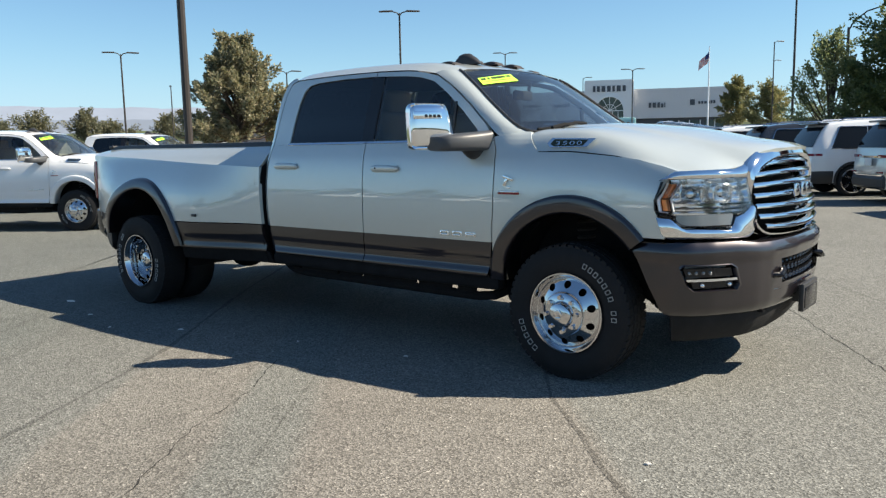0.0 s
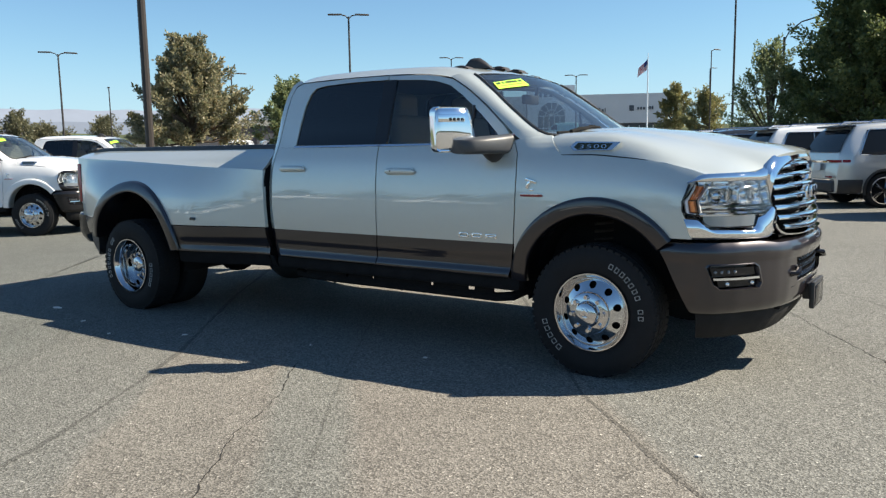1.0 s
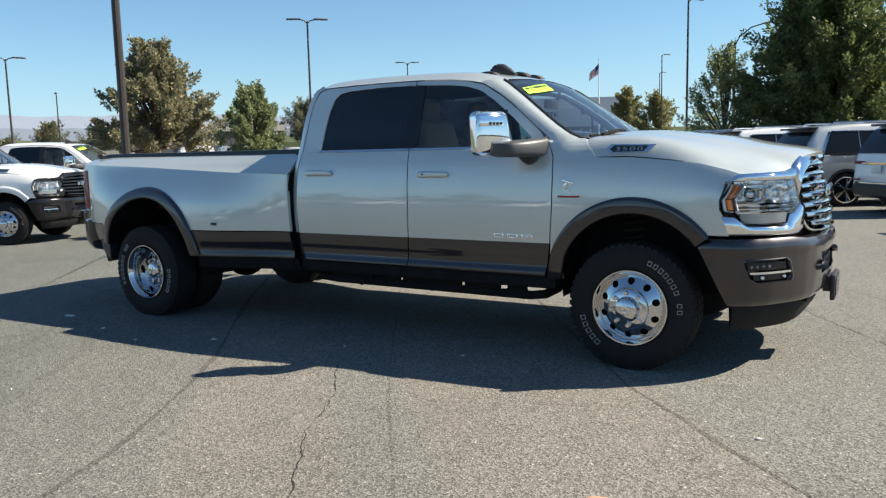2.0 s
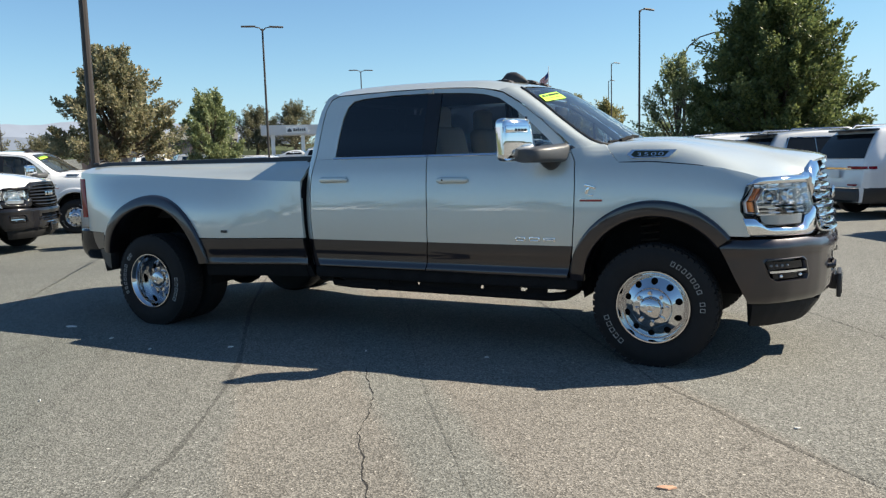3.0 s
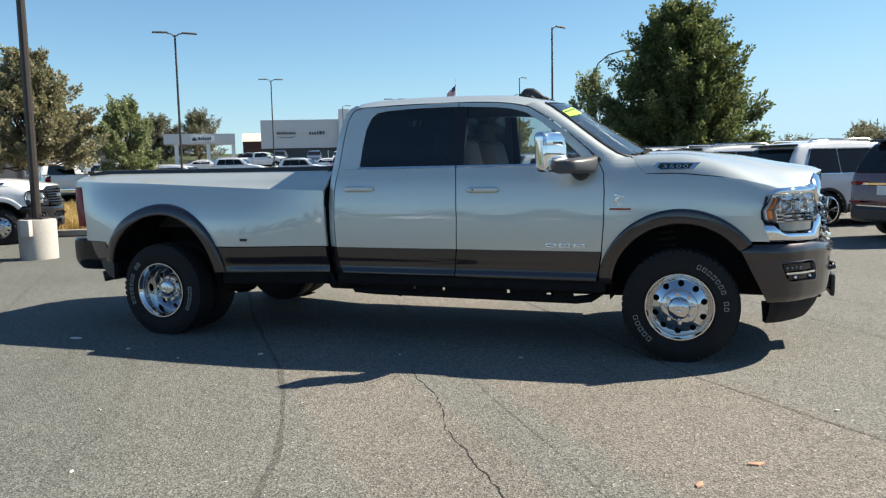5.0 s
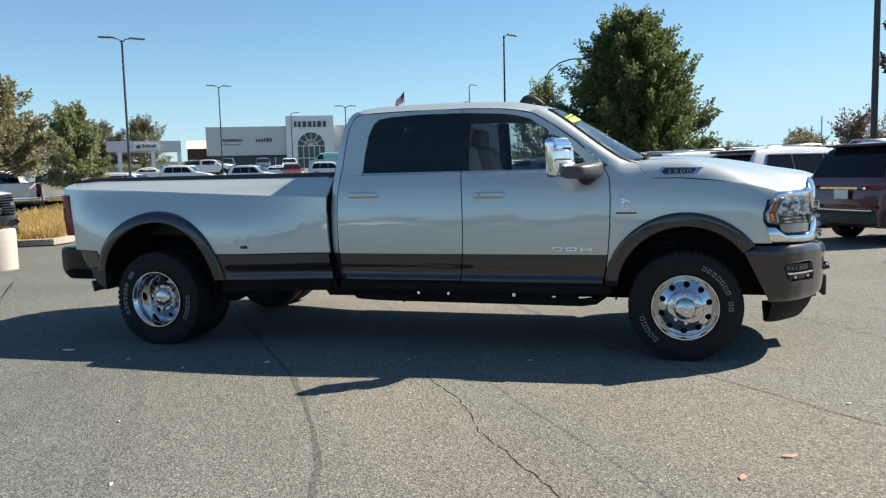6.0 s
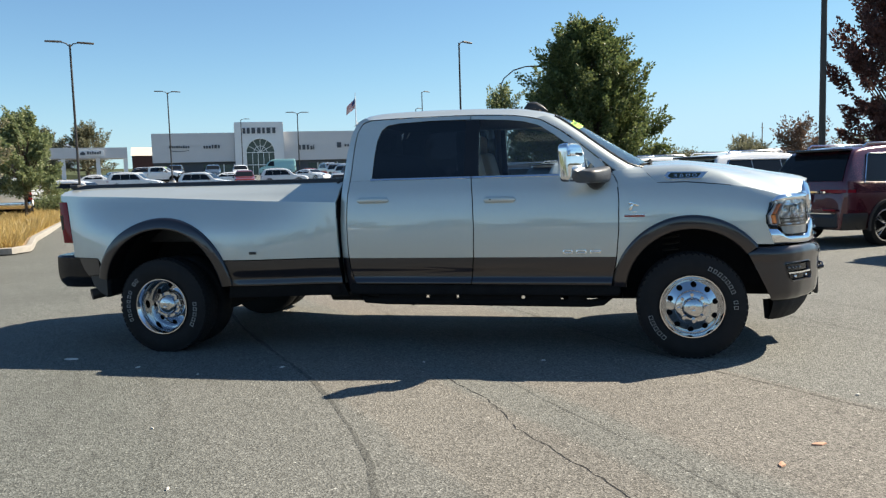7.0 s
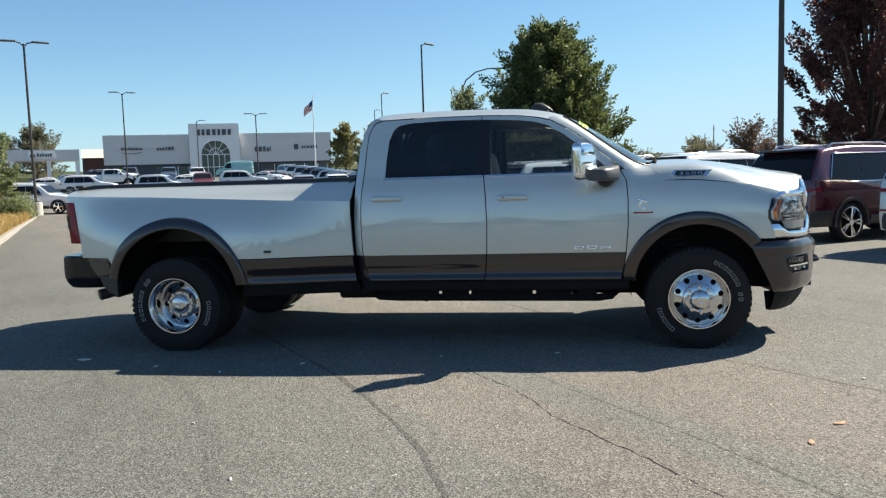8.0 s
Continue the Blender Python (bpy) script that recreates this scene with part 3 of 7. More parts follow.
def build_truck():
    t = thing("pickup_truck", "pearl cream and brown crew cab pickup standing on asphalt", "pickup truck")
    # inner shell behind the panels
    bm = bmesh.new()
    rows = []
    for x in (-2.74, -2.2, -1.2, -0.62, -0.50, 0.0, 0.45, 0.6):
        hi = 1.36 if x < -0.55 else (1.24 if x < 0.2 else 1.05)
        w = (0.90, 0.93, 0.95, 0.87) if x < -0.55 else (0.55, 0.55, 0.55, 0.78 if x < 0.3 else 0.6)
        rows.append([(x, -w[3], hi), (x, -w[2], 1.0 if x < -0.55 else 0.95), (x, -w[1], 0.75), (x, -w[0], 0.5), (x, w[0], 0.5), (x, w[1], 0.75), (x, w[2], 1.0 if x < -0.55 else 0.95), (x, w[3], hi)])
    rows[0], rows[-1] = rows[0], rows[-1]
    grid(bm, rows, closed=False)
    part("cab_tub", bm, M_UNDER, t, "black inner cab structure")
    for s in (-1, 1):
        # rear door
        d = sheet("rear_door", band(REAR_EDGE, SPLIT, BELT) + [(x - 0.004, z) for x, z in band(SEAM, SPLIT, BELT)][::-1], flank, s, M_CREAM, t, "cream rear door")
        sheet("lower_door_panel", band(REAR_EDGE, 0.56, SPLIT) + [(x - 0.004, z) for x, z in band(SEAM, 0.56, SPLIT)][::-1], lower, s, M_BROWN, d, "brown two-tone lower panel", 0.02, 0.014)
        strip("window_frame", TOP_R, WIN_R[:-1] + [(-1.70, 1.876)], flank, s, M_CREAM, d)
        glass_sheet("window_glass", WIN_R + [(-1.735, BELT + 0.012)], flank, s, M_TINT, d, "dark tinted window", 0.012)
        handle(s, -2.615, -2.35, 1.24, d)
        # front door
        d = sheet("front_door", [(x + 0.004, z) for x, z in band(SEAM, SPLIT, BELT)] + [(x - 0.004, z) for x, z in band(FRONT_EDGE, SPLIT, BELT)][::-1], flank, s, M_CREAM, t, "cream front door")
        sheet("lower_door_panel", [(x + 0.004, z) for x, z in band(SEAM, 0.556, SPLIT)] + [(x - 0.004, z) for x, z in band(FRONT_EDGE, 0.55, SPLIT)][::-1], lower, s, M_BROWN, d, "brown two-tone lower panel", 0.02, 0.014)
        strip("window_frame", TOP_F, [(-1.694, 1.8755)] + WIN_F[1:], flank, s, M_CREAM, d)
        glass_sheet("window_glass", [(-1.625, BELT + 0.008)] + WIN_F + [(-0.69, BELT + 0.002)], flank, s, M_GLASS, d, "lightly tinted window", 0.012)
        handle(s, -1.57, -1.315, 1.225, d, True)
        sheet("door_pillar", [(-1.737, BELT + 0.005), (-1.737, 1.870), (-1.622, 1.868), (-1.622, BELT + 0.005)], lambda x, z: flank(x, z) - 0.006, s, M_GLOSSBLACK, t, "gloss black pillar between the doors")
        # bright line under the windows
        bm = bmesh.new()
        for x0, x1 in ((-2.52, -1.682), (-1.672, -0.66)):
            grid(bm, [[(x, s * (flank(x, z) + o), z) for x in np.linspace(x0, x1, 8)] for z, o in ((BELT - 0.004, 0.001), (BELT, 0.006), (BELT + 0.01, 0.005), (BELT + 0.016, -0.004))])
        part("belt_moulding", bm, M_CHROME, t, "thin bright window moulding")
        # rear corner of the cab
        back = [(-2.70, 0.50), (-2.74, 0.56), (-2.77, 0.8), (-2.777, 1.1), (-2.765, 1.4), (-2.735, 1.65), (-2.70, 1.80), (-2.655, 1.89), (-2.60, 1.925)]
        inner = [(-2.63, 0.50), (-2.648, 0.56), (-2.676, 0.60), (-2.696, 0.68), (-2.706, 0.78), (-2.712, 1.02), (-2.708, 1.26), (-2.693, 1.44), (-2.673, 1.70), (-2.657, 1.80), (-2.615, 1.88), (-2.55, 1.905)]
        corner = lambda x, z: flank(x, z) - 0.05 * step(-2.70, -2.80, x)
        cc = strip("cab_corner", band(back, SPLIT + 0.002, 1.925), band(inner, SPLIT + 0.002, 1.905), corner, s, M_CREAM, t)
        strip("lower_cab_corner", band(back, 0.505, SPLIT - 0.002), band(inner, 0.505, SPLIT - 0.002), corner, s, M_BROWN, cc, "brown two-tone lower panel")
        # front wing
        out = [(-0.579, 0.545)] + [(x + 0.004, z) for x, z in FRONT_EDGE[1:]] + [(-0.56, 1.428), (-0.50, 1.436), (-0.43, 1.452), (-0.375, 1.452), (-0.356, 1.443), (-0.304, 1.385), (-0.256, 1.337), (-0.05, 1.331), (0.2, 1.310), (0.4, 1.280), (0.55, 1.242), (0.64, 1.212),
               (0.585, 1.18), (0.525, 1.08), (0.515, 1.02), (0.545, 0.965), (0.575, 0.862), (0.45, 0.862)] + arc(0, 0.50, 0.545, 40, 175, 26)
        sheet("front_wing", out, wing, s, M_CREAM, t, "cream front wing", 0.03, 0.014)
        flare("front_wheel_arch_flare", s, 0.0, 0.50, 0.582, 0.478, 37, 176, wing, t)
        flare("rear_wheel_arch_flare", s, -4.30, 0.50, 0.637, 0.54, 6, 168, bedside, t)
        # cargo box side
        line = [(x, SHOULDER_LINE(x)) for x in (-5.40, -5.25, -5.05, -4.8, -4.55, -4.2, -3.8, -3.4, -3.1, -2.801)]
        out = [(-2.801, 1.20), (-2.80, 1.1), (-2.79, 0.9), (-2.78, SPLIT + 0.008), (-3.73, SPLIT + 0.008)] + arc(-4.30, 0.50, 0.60, 27, 160, 30) + [(-4.93, 0.80), (-5.235, 0.80), (-5.245, 0.92), (-5.247, 0.935), (-5.316, 1.275), (-5.39, 1.295)] + line
        b = sheet("bed_side", out, bed_lower, s, M_CREAM, t, "cream cargo box side", 0.03, 0.04)
        sheet("bed_shoulder", line + [(-2.795, 1.30), (-2.79, 1.395), (-2.82, 1.40), (-5.2, 1.41), (-5.40, 1.40), (-5.43, 1.37)], bed_upper, s, M_CREAM, b, "sunlit shoulder of the cargo box", 0.03, 0.04)
        sheet("lower_bed_panel", [(-2.79, SPLIT), (-2.77, 0.56), (-3.712, 0.56)] + arc(-4.30, 0.50, 0.60, 7, 27, 5)[:-1] + [(-3.77, SPLIT)], bed_ledge, s, M_BROWN, b, "brown two-tone lower panel", 0.03, 0.016)
        sheet("bed_sill", [(-2.765, 0.552), (-2.74, 0.455), (-3.74, 0.455), (-3.705, 0.552)], lambda x, z: bedside(x, z) - 0.02, s, M_UNDER, t, "black lower box sill")
        bm = bmesh.new()
        grid(bm, [[(x, s * y, z - 0.03 * step(-5.25, -5.41, x)) for x in (-5.41, -5.36, -5.30, -5.25, -4.6, -3.6, -2.80)] for y, z in ((0.815, 1.392), (0.812, 1.41), (0.80, 1.432), (0.745, 1.435), (0.73, 1.43), (0.73, 1.36))], cap=False)
        part("bed_rail_cap", bm, M_BLACK, t, "black plastic bed rail cap")
        bm = bmesh.new()
        grid(bm, [[(x, s * 0.73, z) for x in (-5.38, -2.84)] for z in (1.40, 0.9)])
        part("bed_inner_wall", bm, M_BLACK, t)
        # gap strip between cab and box
        bm = bmesh.new()
        grid(bm, [[(-2.80, s * (0.70 if k else bedside(-2.80, z) - 0.012), z) for z in (0.46, 0.56, 0.7, 0.85, 1.0, 1.15, 1.25, 1.30, 1.36)] for k in (1, 0)])
        part("gap_seal", bm, M_UNDER, t)
    # roof
    zr = spline([(-2.70, 1.86), (-2.66, 1.905), (-2.58, 1.94), (-2.40, 1.956), (-2.05, 1.962), (-1.70, 1.958), (-1.35, 1.945), (-1.17, 1.92), (-1.03, 1.875)])
    top = spline([(-2.70, 1.86), (-2.62, 1.895), (-2.54, 1.905), (-2.04, 1.914), (-1.70, 1.912), (-1.40, 1.9), (-1.27, 1.885), (-1.13, 1.855), (-1.03, 1.80)])
    rows = []
    for x in np.linspace(-2.70, -1.03, 34):
        row = []
        for k in range(-20, 21):
            u = k / 20
            e = abs(u)
            y = 0.752 * (1 - (1 - e) ** 1.0) if e < 1 else 0.752
            z = zr(x) + 0.035 * (1 - e * e) - (zr(x) - top(x)) * step(0.80, 1.0, e) ** 1.3
            row.append((x + 0.05 * (1 - e * e) * (1 if x > -1.2 else 0) * step(-1.2, -1.03, x), math.copysign(y, u), z))
        rows.append(row)
    part("roof", grid(bmesh.new(), rows), M_CREAM, t, "cream roof", sharp=60)
    # windscreen and its pillars
    edge = resample([(-1.03, 0.665, 1.878), (-0.97, 0.685, 1.845), (-0.83, 0.725, 1.745), (-0.70, 0.765, 1.645), (-0.55, 0.80, 1.535), (-0.46, 0.815, 1.478), (-0.405, 0.808, 1.455), (-0.345, 0.765, 1.444)], 14)
    line = [linear([(i, e[c]) for i, e in enumerate(edge)]) for c in range(3)]

    def on_glass(i, k, o=0.0):
        b = 1 - k * k
        return Vector((line[0](i) + (0.06 + 0.16 * i / 13) * b + o * 0.55, line[1](i) * k, line[2](i) + 0.025 * b * (1 - i / 13) + o * 0.83))

    rows = [[tuple(on_glass(i, k)) for k in np.linspace(-1, 1, 21)] for i in range(14)]
    w = part("windscreen", grid(bmesh.new(), rows), M_SCREEN, t, "curved windscreen glass")
    for s in (-1, 1):
        door = resample([(-1.16, 1.868), (-1.10, 1.838), (-0.97, 1.762), (-0.81, 1.645), (-0.655, 1.515), (-0.565, 1.44), (-0.535, 1.425)], 14)
        rows = []
        for u in (0, 0.35, 0.7, 1.0):
            row = []
            for (x, z), e in zip(door, edge):
                p = Vector((x, flank(x, z) - 0.003, z)).lerp(Vector(e), u)
                p += Vector((0.3, 1.0, 0.6)).normalized() * 0.02 * math.sin(math.pi * u)
                row.append((p.x, s * p.y, p.z))
            rows.append(row)
        part("windscreen_pillar", grid(bmesh.new(), rows), M_CREAM, t, sharp=60)
        bm = bmesh.new()
        tube(bm, [(e[0] + 0.005, s * (e[1] - 0.004), e[2] + 0.004) for e in edge], 0.009, 6)
        part("windscreen_seal", bm, M_BLACK, t)
    sticker(w, on_glass)
    for k0, k1 in ((-0.93, -0.10), (-0.02, 0.75)):
        bm = bmesh.new()
        km = k0 * 0.5 + k1 * 0.5
        tube(bm, [on_glass(12.6, k0 + 0.06, 0.03), on_glass(12.0, k0 * 0.75 + k1 * 0.25, 0.045), on_glass(11.2, km, 0.035)], [0.014, 0.012, 0.009], 6)
        tube(bm, [on_glass(12.0, k0, 0.016), on_glass(11.5, km, 0.02), on_glass(11.0, k1, 0.016)], 0.009, 6)
        tube(bm, [on_glass(11.8, km - 0.14, 0.03), on_glass(11.2, km, 0.04), on_glass(11.1, km + 0.14, 0.03)], 0.011, 6)
        part("wiper", bm, M_UNDER, t)
    # back wall of the cab
    bm = bmesh.new()
    wy = lambda z: FLANK(z) - 0.05
    for z0, z1, lo, hi in ((0.55, 1.42, 0.0, 1.0), (1.84, 1.90, 0.0, 1.0), (1.42, 1.84, 0.0, 0.14), (1.42, 1.84, 0.86, 1.0)):
        grid(bm, [[(-2.775 + 0.09 * step(1.4, 1.92, z), -wy(z) + 2 * wy(z) * u, z) for u in (lo, (lo + hi) / 2, hi)] for z in np.linspace(z0, z1, 5)])
    part("cab_back_wall", bm, M_CREAM, t)
    bm = bmesh.new()
    grid(bm, [[(-2.770 + 0.09 * step(1.4, 1.92, z), -wy(z) * 0.74 + 2 * wy(z) * 0.74 * u, z) for u in (0, 0.5, 1)] for z in (1.41, 1.6, 1.85)])
    part("rear_window", bm, M_TINT, t, "dark tinted rear window")
    hood(t)
    nose(t)
    bumpers(t)
    bed(t)
    for s in (-1, 1):
        mirror(t, s)
    underbody(t)
    cabin(t)
    trim(t)
    return t


DOORLOW = spline([(0.50, 0.95), (0.552, 0.982), (0.566, 0.985), (0.578, 0.982), (0.600, 0.9725), (0.618, 0.9675), (0.64, 0.9685), (0.70, 0.981), (0.735, 0.9845), (0.772, 0.986), (0.80, 0.988)])
BEDLEDGE = spline([(0.50, 0.0), (0.556, 0.0), (0.57, -0.002), (0.60, -0.014), (0.62, -0.020), (0.64, -0.017), (0.70, -0.002), (0.73, 0.0), (0.8, 0.0)])


def lower(x, z):
    """Brown lower door: tucks in towards the sill and ends in a ledge that faces up."""
    return DOORLOW(z)


def bed_ledge(x, z):
    """Brown lower box side with the same ledge, fading out at the wheel arch."""
    return bedside(x, z) + BEDLEDGE(z) * step(-3.74, -3.60, x)


WINGTOP = spline([(-0.6, 1.34), (-0.4, 1.338), (-0.22, 1.334), (0.2, 1.310), (0.4, 1.280), (0.55, 1.244), (0.7, 1.20)])
SHOULDER = linear([(1.330, 0.927), (1.356, 0.916), (1.381, 0.90), (1.408, 0.877), (1.436, 0.84), (1.453, 0.80), (1.47, 0.74)])


def wing(x, z):
    """Front wing: the flank leans in up to the crease under the bonnet edge; its rear corner runs up to the windscreen."""
    c = WINGTOP(x)
    u = step(-0.56, -0.33, x)
    d = min(max(0.0, (z - (c - 0.18)) / 0.18), 1.0)
    y = flank(x, z) - (flank(x, c) - 0.927) * d * d if z <= c else SHOULDER(z)
    return flank(x, z) * (1 - u) + u * y + 0.004 * step(0.2, 0.5, x)


def flare(name, side, cx, cz, r1, r0, a0, a1, f, parent):
    """A painted wheel arch moulding with a rolled lip."""
    rows = []
    for r, o in ((r1 + 0.002, 0.0), (r1, 0.017), (r1 - 0.006, 0.0265), (r1 * 0.8 + r0 * 0.2, 0.0290), (r1 * 0.6 + r0 * 0.4, 0.0302), (r1 * 0.4 + r0 * 0.6, 0.0304), (r1 * 0.2 + r0 * 0.8, 0.0296), (r0 + 0.006, 0.0270), (r0, 0.018), (r0 + 0.01, -0.05), (r0 + 0.02, -0.20)):
        row = []
        for x, z in arc(cx, cz, r, a0, a1, 44):
            row.append((x, side * (f(x, min(z, 1.25)) + o), z))
        rows.append(row)
    part(name, grid(bmesh.new(), rows), M_BROWN, parent, "brown painted wheel arch flare", sharp=60)
    rows = [[(x, side * y, z) for x, z in arc(cx, cz, r0 + 0.03, a0 - 20, a1 + 15, 30)] for y in (f(cx, 0.9) - 0.12, 0.45)]
    rows.append([(cx, side * 0.45, cz)] * 31)
    part("wheel_arch_liner", grid(bmesh.new(), rows), M_UNDER, parent, "black wheel arch liner")


def sticker(parent, on_glass):
    at_ = lambda u, v, o=0.006: on_glass((2.05 - 0.95 * u) * (1 - v) + (3.3 - 0.8 * u) * v, -0.90 + 0.55 * u - 0.02 * v, o)
    bm = bmesh.new()
    grid(bm, [[at_(u, v) for u in np.linspace(0, 1, 9)] for v in np.linspace(0, 1, 5)])
    st = part("windscreen_sticker", bm, M_STICKER, parent, "fluorescent yellow-green banner with dark bars")
    bm = bmesh.new()
    random.seed(5)
    u = 0.05
    while u < 0.92:
        wd = random.uniform(0.03, 0.055)
        grid(bm, [[at_(u, 0.14, 0.009), at_(u + wd, 0.14, 0.009)], [at_(u, 0.42, 0.009), at_(u + wd, 0.42, 0.009)]])
        u += wd + (0.018 if random.random() < 0.8 else 0.06)
    grid(bm, [[at_(0.12, 0.64, 0.009), at_(0.5, 0.64, 0.009), at_(0.85, 0.64, 0.009)], [at_(0.12, 0.69, 0.009), at_(0.5, 0.69, 0.009), at_(0.85, 0.69, 0.009)]])
    part("sticker_bars", bm, M_INK, parent, "dark bars of unreadable writing")


HOODC = spline([(-0.40, 1.475), (-0.31, 1.497), (-0.08, 1.50), (0.19, 1.478), (0.45, 1.442), (0.65, 1.395), (0.80, 1.345), (0.90, 1.295), (0.98, 1.23)])
HOODD = spline([(0.0, 0.0), (0.25, 0.0), (0.44, 0.006), (0.50, 0.011), (0.57, 0.024), (0.68, 0.029), (0.74, 0.034), (0.80, 0.045), (0.84, 0.062), (0.873, 0.090), (0.895, 0.117), (0.911, 0.142), (0.925, 0.166)])
HOODF = spline([(0.0, 0.965), (0.30, 0.945), (0.38, 0.925), (0.46, 0.895), (0.55, 0.86), (0.65, 0.815), (0.75, 0.765), (0.83, 0.715), (0.90, 0.665)])
HOODFZ = spline([(0.0, 1.332), (0.30, 1.327), (0.40, 1.318), (0.484, 1.302), (0.53, 1.278), (0.60, 1.238), (0.68, 1.224), (0.8, 1.222), (0.9, 1.205)])


def hood_drop(x, y):
    """Fall of the bonnet from its middle: a steep flank at the badge that softens towards the nose."""
    k = step(0.0, 0.62, x)
    soft = 0.156 * (abs(y) / 0.925) ** 2.5 + 0.010 * step(0.47, 0.57, abs(y))
    return (HOODD(abs(y)) * (1 - k) + soft * k) * (1.0 + 0.1 * step(0.2, 0.6, x))


def hood_z(x, y):
    z = HOODC(x) - hood_drop(x, y)
    xf = HOODF(abs(y))
    end = HOODC(xf) - hood_drop(xf, y)
    u = min(max((x - (xf - 0.42)) / 0.42, 0.0), 1.0)
    return z - (end - HOODFZ(abs(y))) * u**2.2


def hood(t):
    rows = []
    for y in [0.925 * math.sin(k / 48 * math.pi / 2) for k in range(-48, 49)]:
        x0 = -0.352 + 0.10 * min(max((1.440 - hood_z(-0.3, y)) / 0.105, 0.0), 1.0)
        x1 = HOODF(abs(y))
        row = []
        for k in range(31):
            x = x0 + (x1 - x0) * k / 30
            row.append((x, y, hood_z(x, y)))
        row.append((x1 - 0.01, y, hood_z(x1, y) - 0.03))
        rows.append(row)
    rows.insert(0, [(x, y + 0.003, z - 0.03) for x, y, z in rows[0]])
    rows.append([(x, y - 0.003, z - 0.03) for x, y, z in rows[-1]])
    h = part("bonnet", grid(bmesh.new(), rows), M_CREAM, t, "cream sculpted bonnet", sharp=60)
    for s in (-1, 1):
        # thin black tube draws the shade line in the gap under the bonnet edge
        bm = bmesh.new()
        xs = np.linspace(-0.245, HOODF(0.925) - 0.01, 24)
        tube(bm, [(x, s * 0.9275, hood_z(x, 0.925) - 0.005) for x in xs], 0.0042, 6)
        part("bonnet_seal", bm, M_UNDER, t)
    # cowl under the windscreen
    bm = bmesh.new()
    grid(bm, [[(x, y, z) for y in np.linspace(-0.84, 0.84, 9)] for x, z in ((-0.42, 1.44), (-0.30, 1.425), (-0.16, 1.40), (-0.10, 1.30))])
    part("cowl_panel", bm, M_BLACK, t, "black cowl panel")
    bm = bmesh.new()
    grid(bm, [[(x, y, 1.18) for y in (-0.85, 0.85)] for x in (-0.5, 0.75)])
    part("engine_bay_shield", bm, M_UNDER, t)
    # model badge on the bonnet's flank
    for s in (-1, 1):
        def on(x, z, o):
            return (x, s * (0.900 - (z - 1.38) * 0.5 + o), z)
        bm = bmesh.new()
        for shape, o in (([(-0.195, 1.378), (-0.165, 1.409), (0.122, 1.402), (0.075, 1.355), (-0.165, 1.353)], 0.012),):
            top_ = [on(x, z, o) for x, z in shape]
            bot = [on(x, z, -0.02) for x, z in shape]
            grid(bm, [top_, bot], closed=True)
            bm.faces.new([bm.verts.new(p) for p in top_])
        b = part("model_badge", bm, M_CHROME, t, "chrome framed model badge")
        bm = bmesh.new()
        top_ = [on(x, z, 0.0145) for x, z in [(-0.168, 1.376), (-0.145, 1.401), (0.075, 1.395), (0.045, 1.363), (-0.145, 1.361)]]
        bm.faces.new([bm.verts.new(p) for p in top_])
        part("badge_field", bm, M_INK, b, "dark badge field")
        ex = Vector((-s, 0, 0)) * 1.85
        ey = Vector((0, -s * 0.5, 1)).normalized() * 0.85
        ez = Vector((0, s, 0.5)).normalized()
        for k, digit in enumerate("3500"):
            cu = bpy.data.curves.new("numeral", "FONT")
            cu.body, cu.size, cu.extrude, cu.align_x = digit, 0.042, 0.0012, "CENTER"
            tmp = bpy.data.objects.new("numeral", cu)
            scene.collection.objects.link(tmp)
            me = bpy.data.meshes.new_from_object(tmp.evaluated_get(bpy.context.evaluated_depsgraph_get()))
            bpy.data.objects.remove(tmp)
            me.materials.clear()
            me.materials.append(M_CHROME)
            ob = part("numeral", me, M_CHROME, b, "silver numeral")
            base = Vector(on(-0.045, 1.3665, 0.018)) + ex * 0.0252 * (k - 1.5)
            ob.matrix_world = Matrix(((ex.x, ey.x, ez.x, base.x), (ex.y, ey.y, ez.y, base.y), (ex.z, ey.z, ez.z, base.z), (0, 0, 0, 1)))


PLAN = resample([(0.46, 1.006), (0.53, 0.9995), (0.57, 0.992), (0.60, 0.982), (0.66, 0.948), (0.72, 0.90), (0.80, 0.81), (0.87, 0.70), (0.92, 0.59), (0.955, 0.48), (0.985, 0.30), (1.0, 0.15), (1.005, 0.0)], 60)


def nose_at(y, z, o=0.0, lean=0.16):
    """A point of the front face at the half width y and height z, o in front of it."""
    ys, xs = [p[1] for p in PLAN][::-1], [p[0] for p in PLAN][::-1]
    x = float(np.interp(abs(y), ys, xs))
    d = (float(np.interp(abs(y) - 0.02, ys, xs)) - float(np.interp(abs(y) + 0.02, ys, xs))) / 0.04
    n = Vector((1, d, 0)).normalized()
    return Vector((x - lean * max(0, z - 0.95) * step(0.9, 0.5, abs(y)) - 0.06 * max(0, z - 0.95) + n.x * o, math.copysign(abs(y) + n.y * o, y), z))


def nose_skin(ys, zs, o, flip=1):
    return [[tuple(nose_at(flip * y, z, o)) for y in ys] for z in zs]


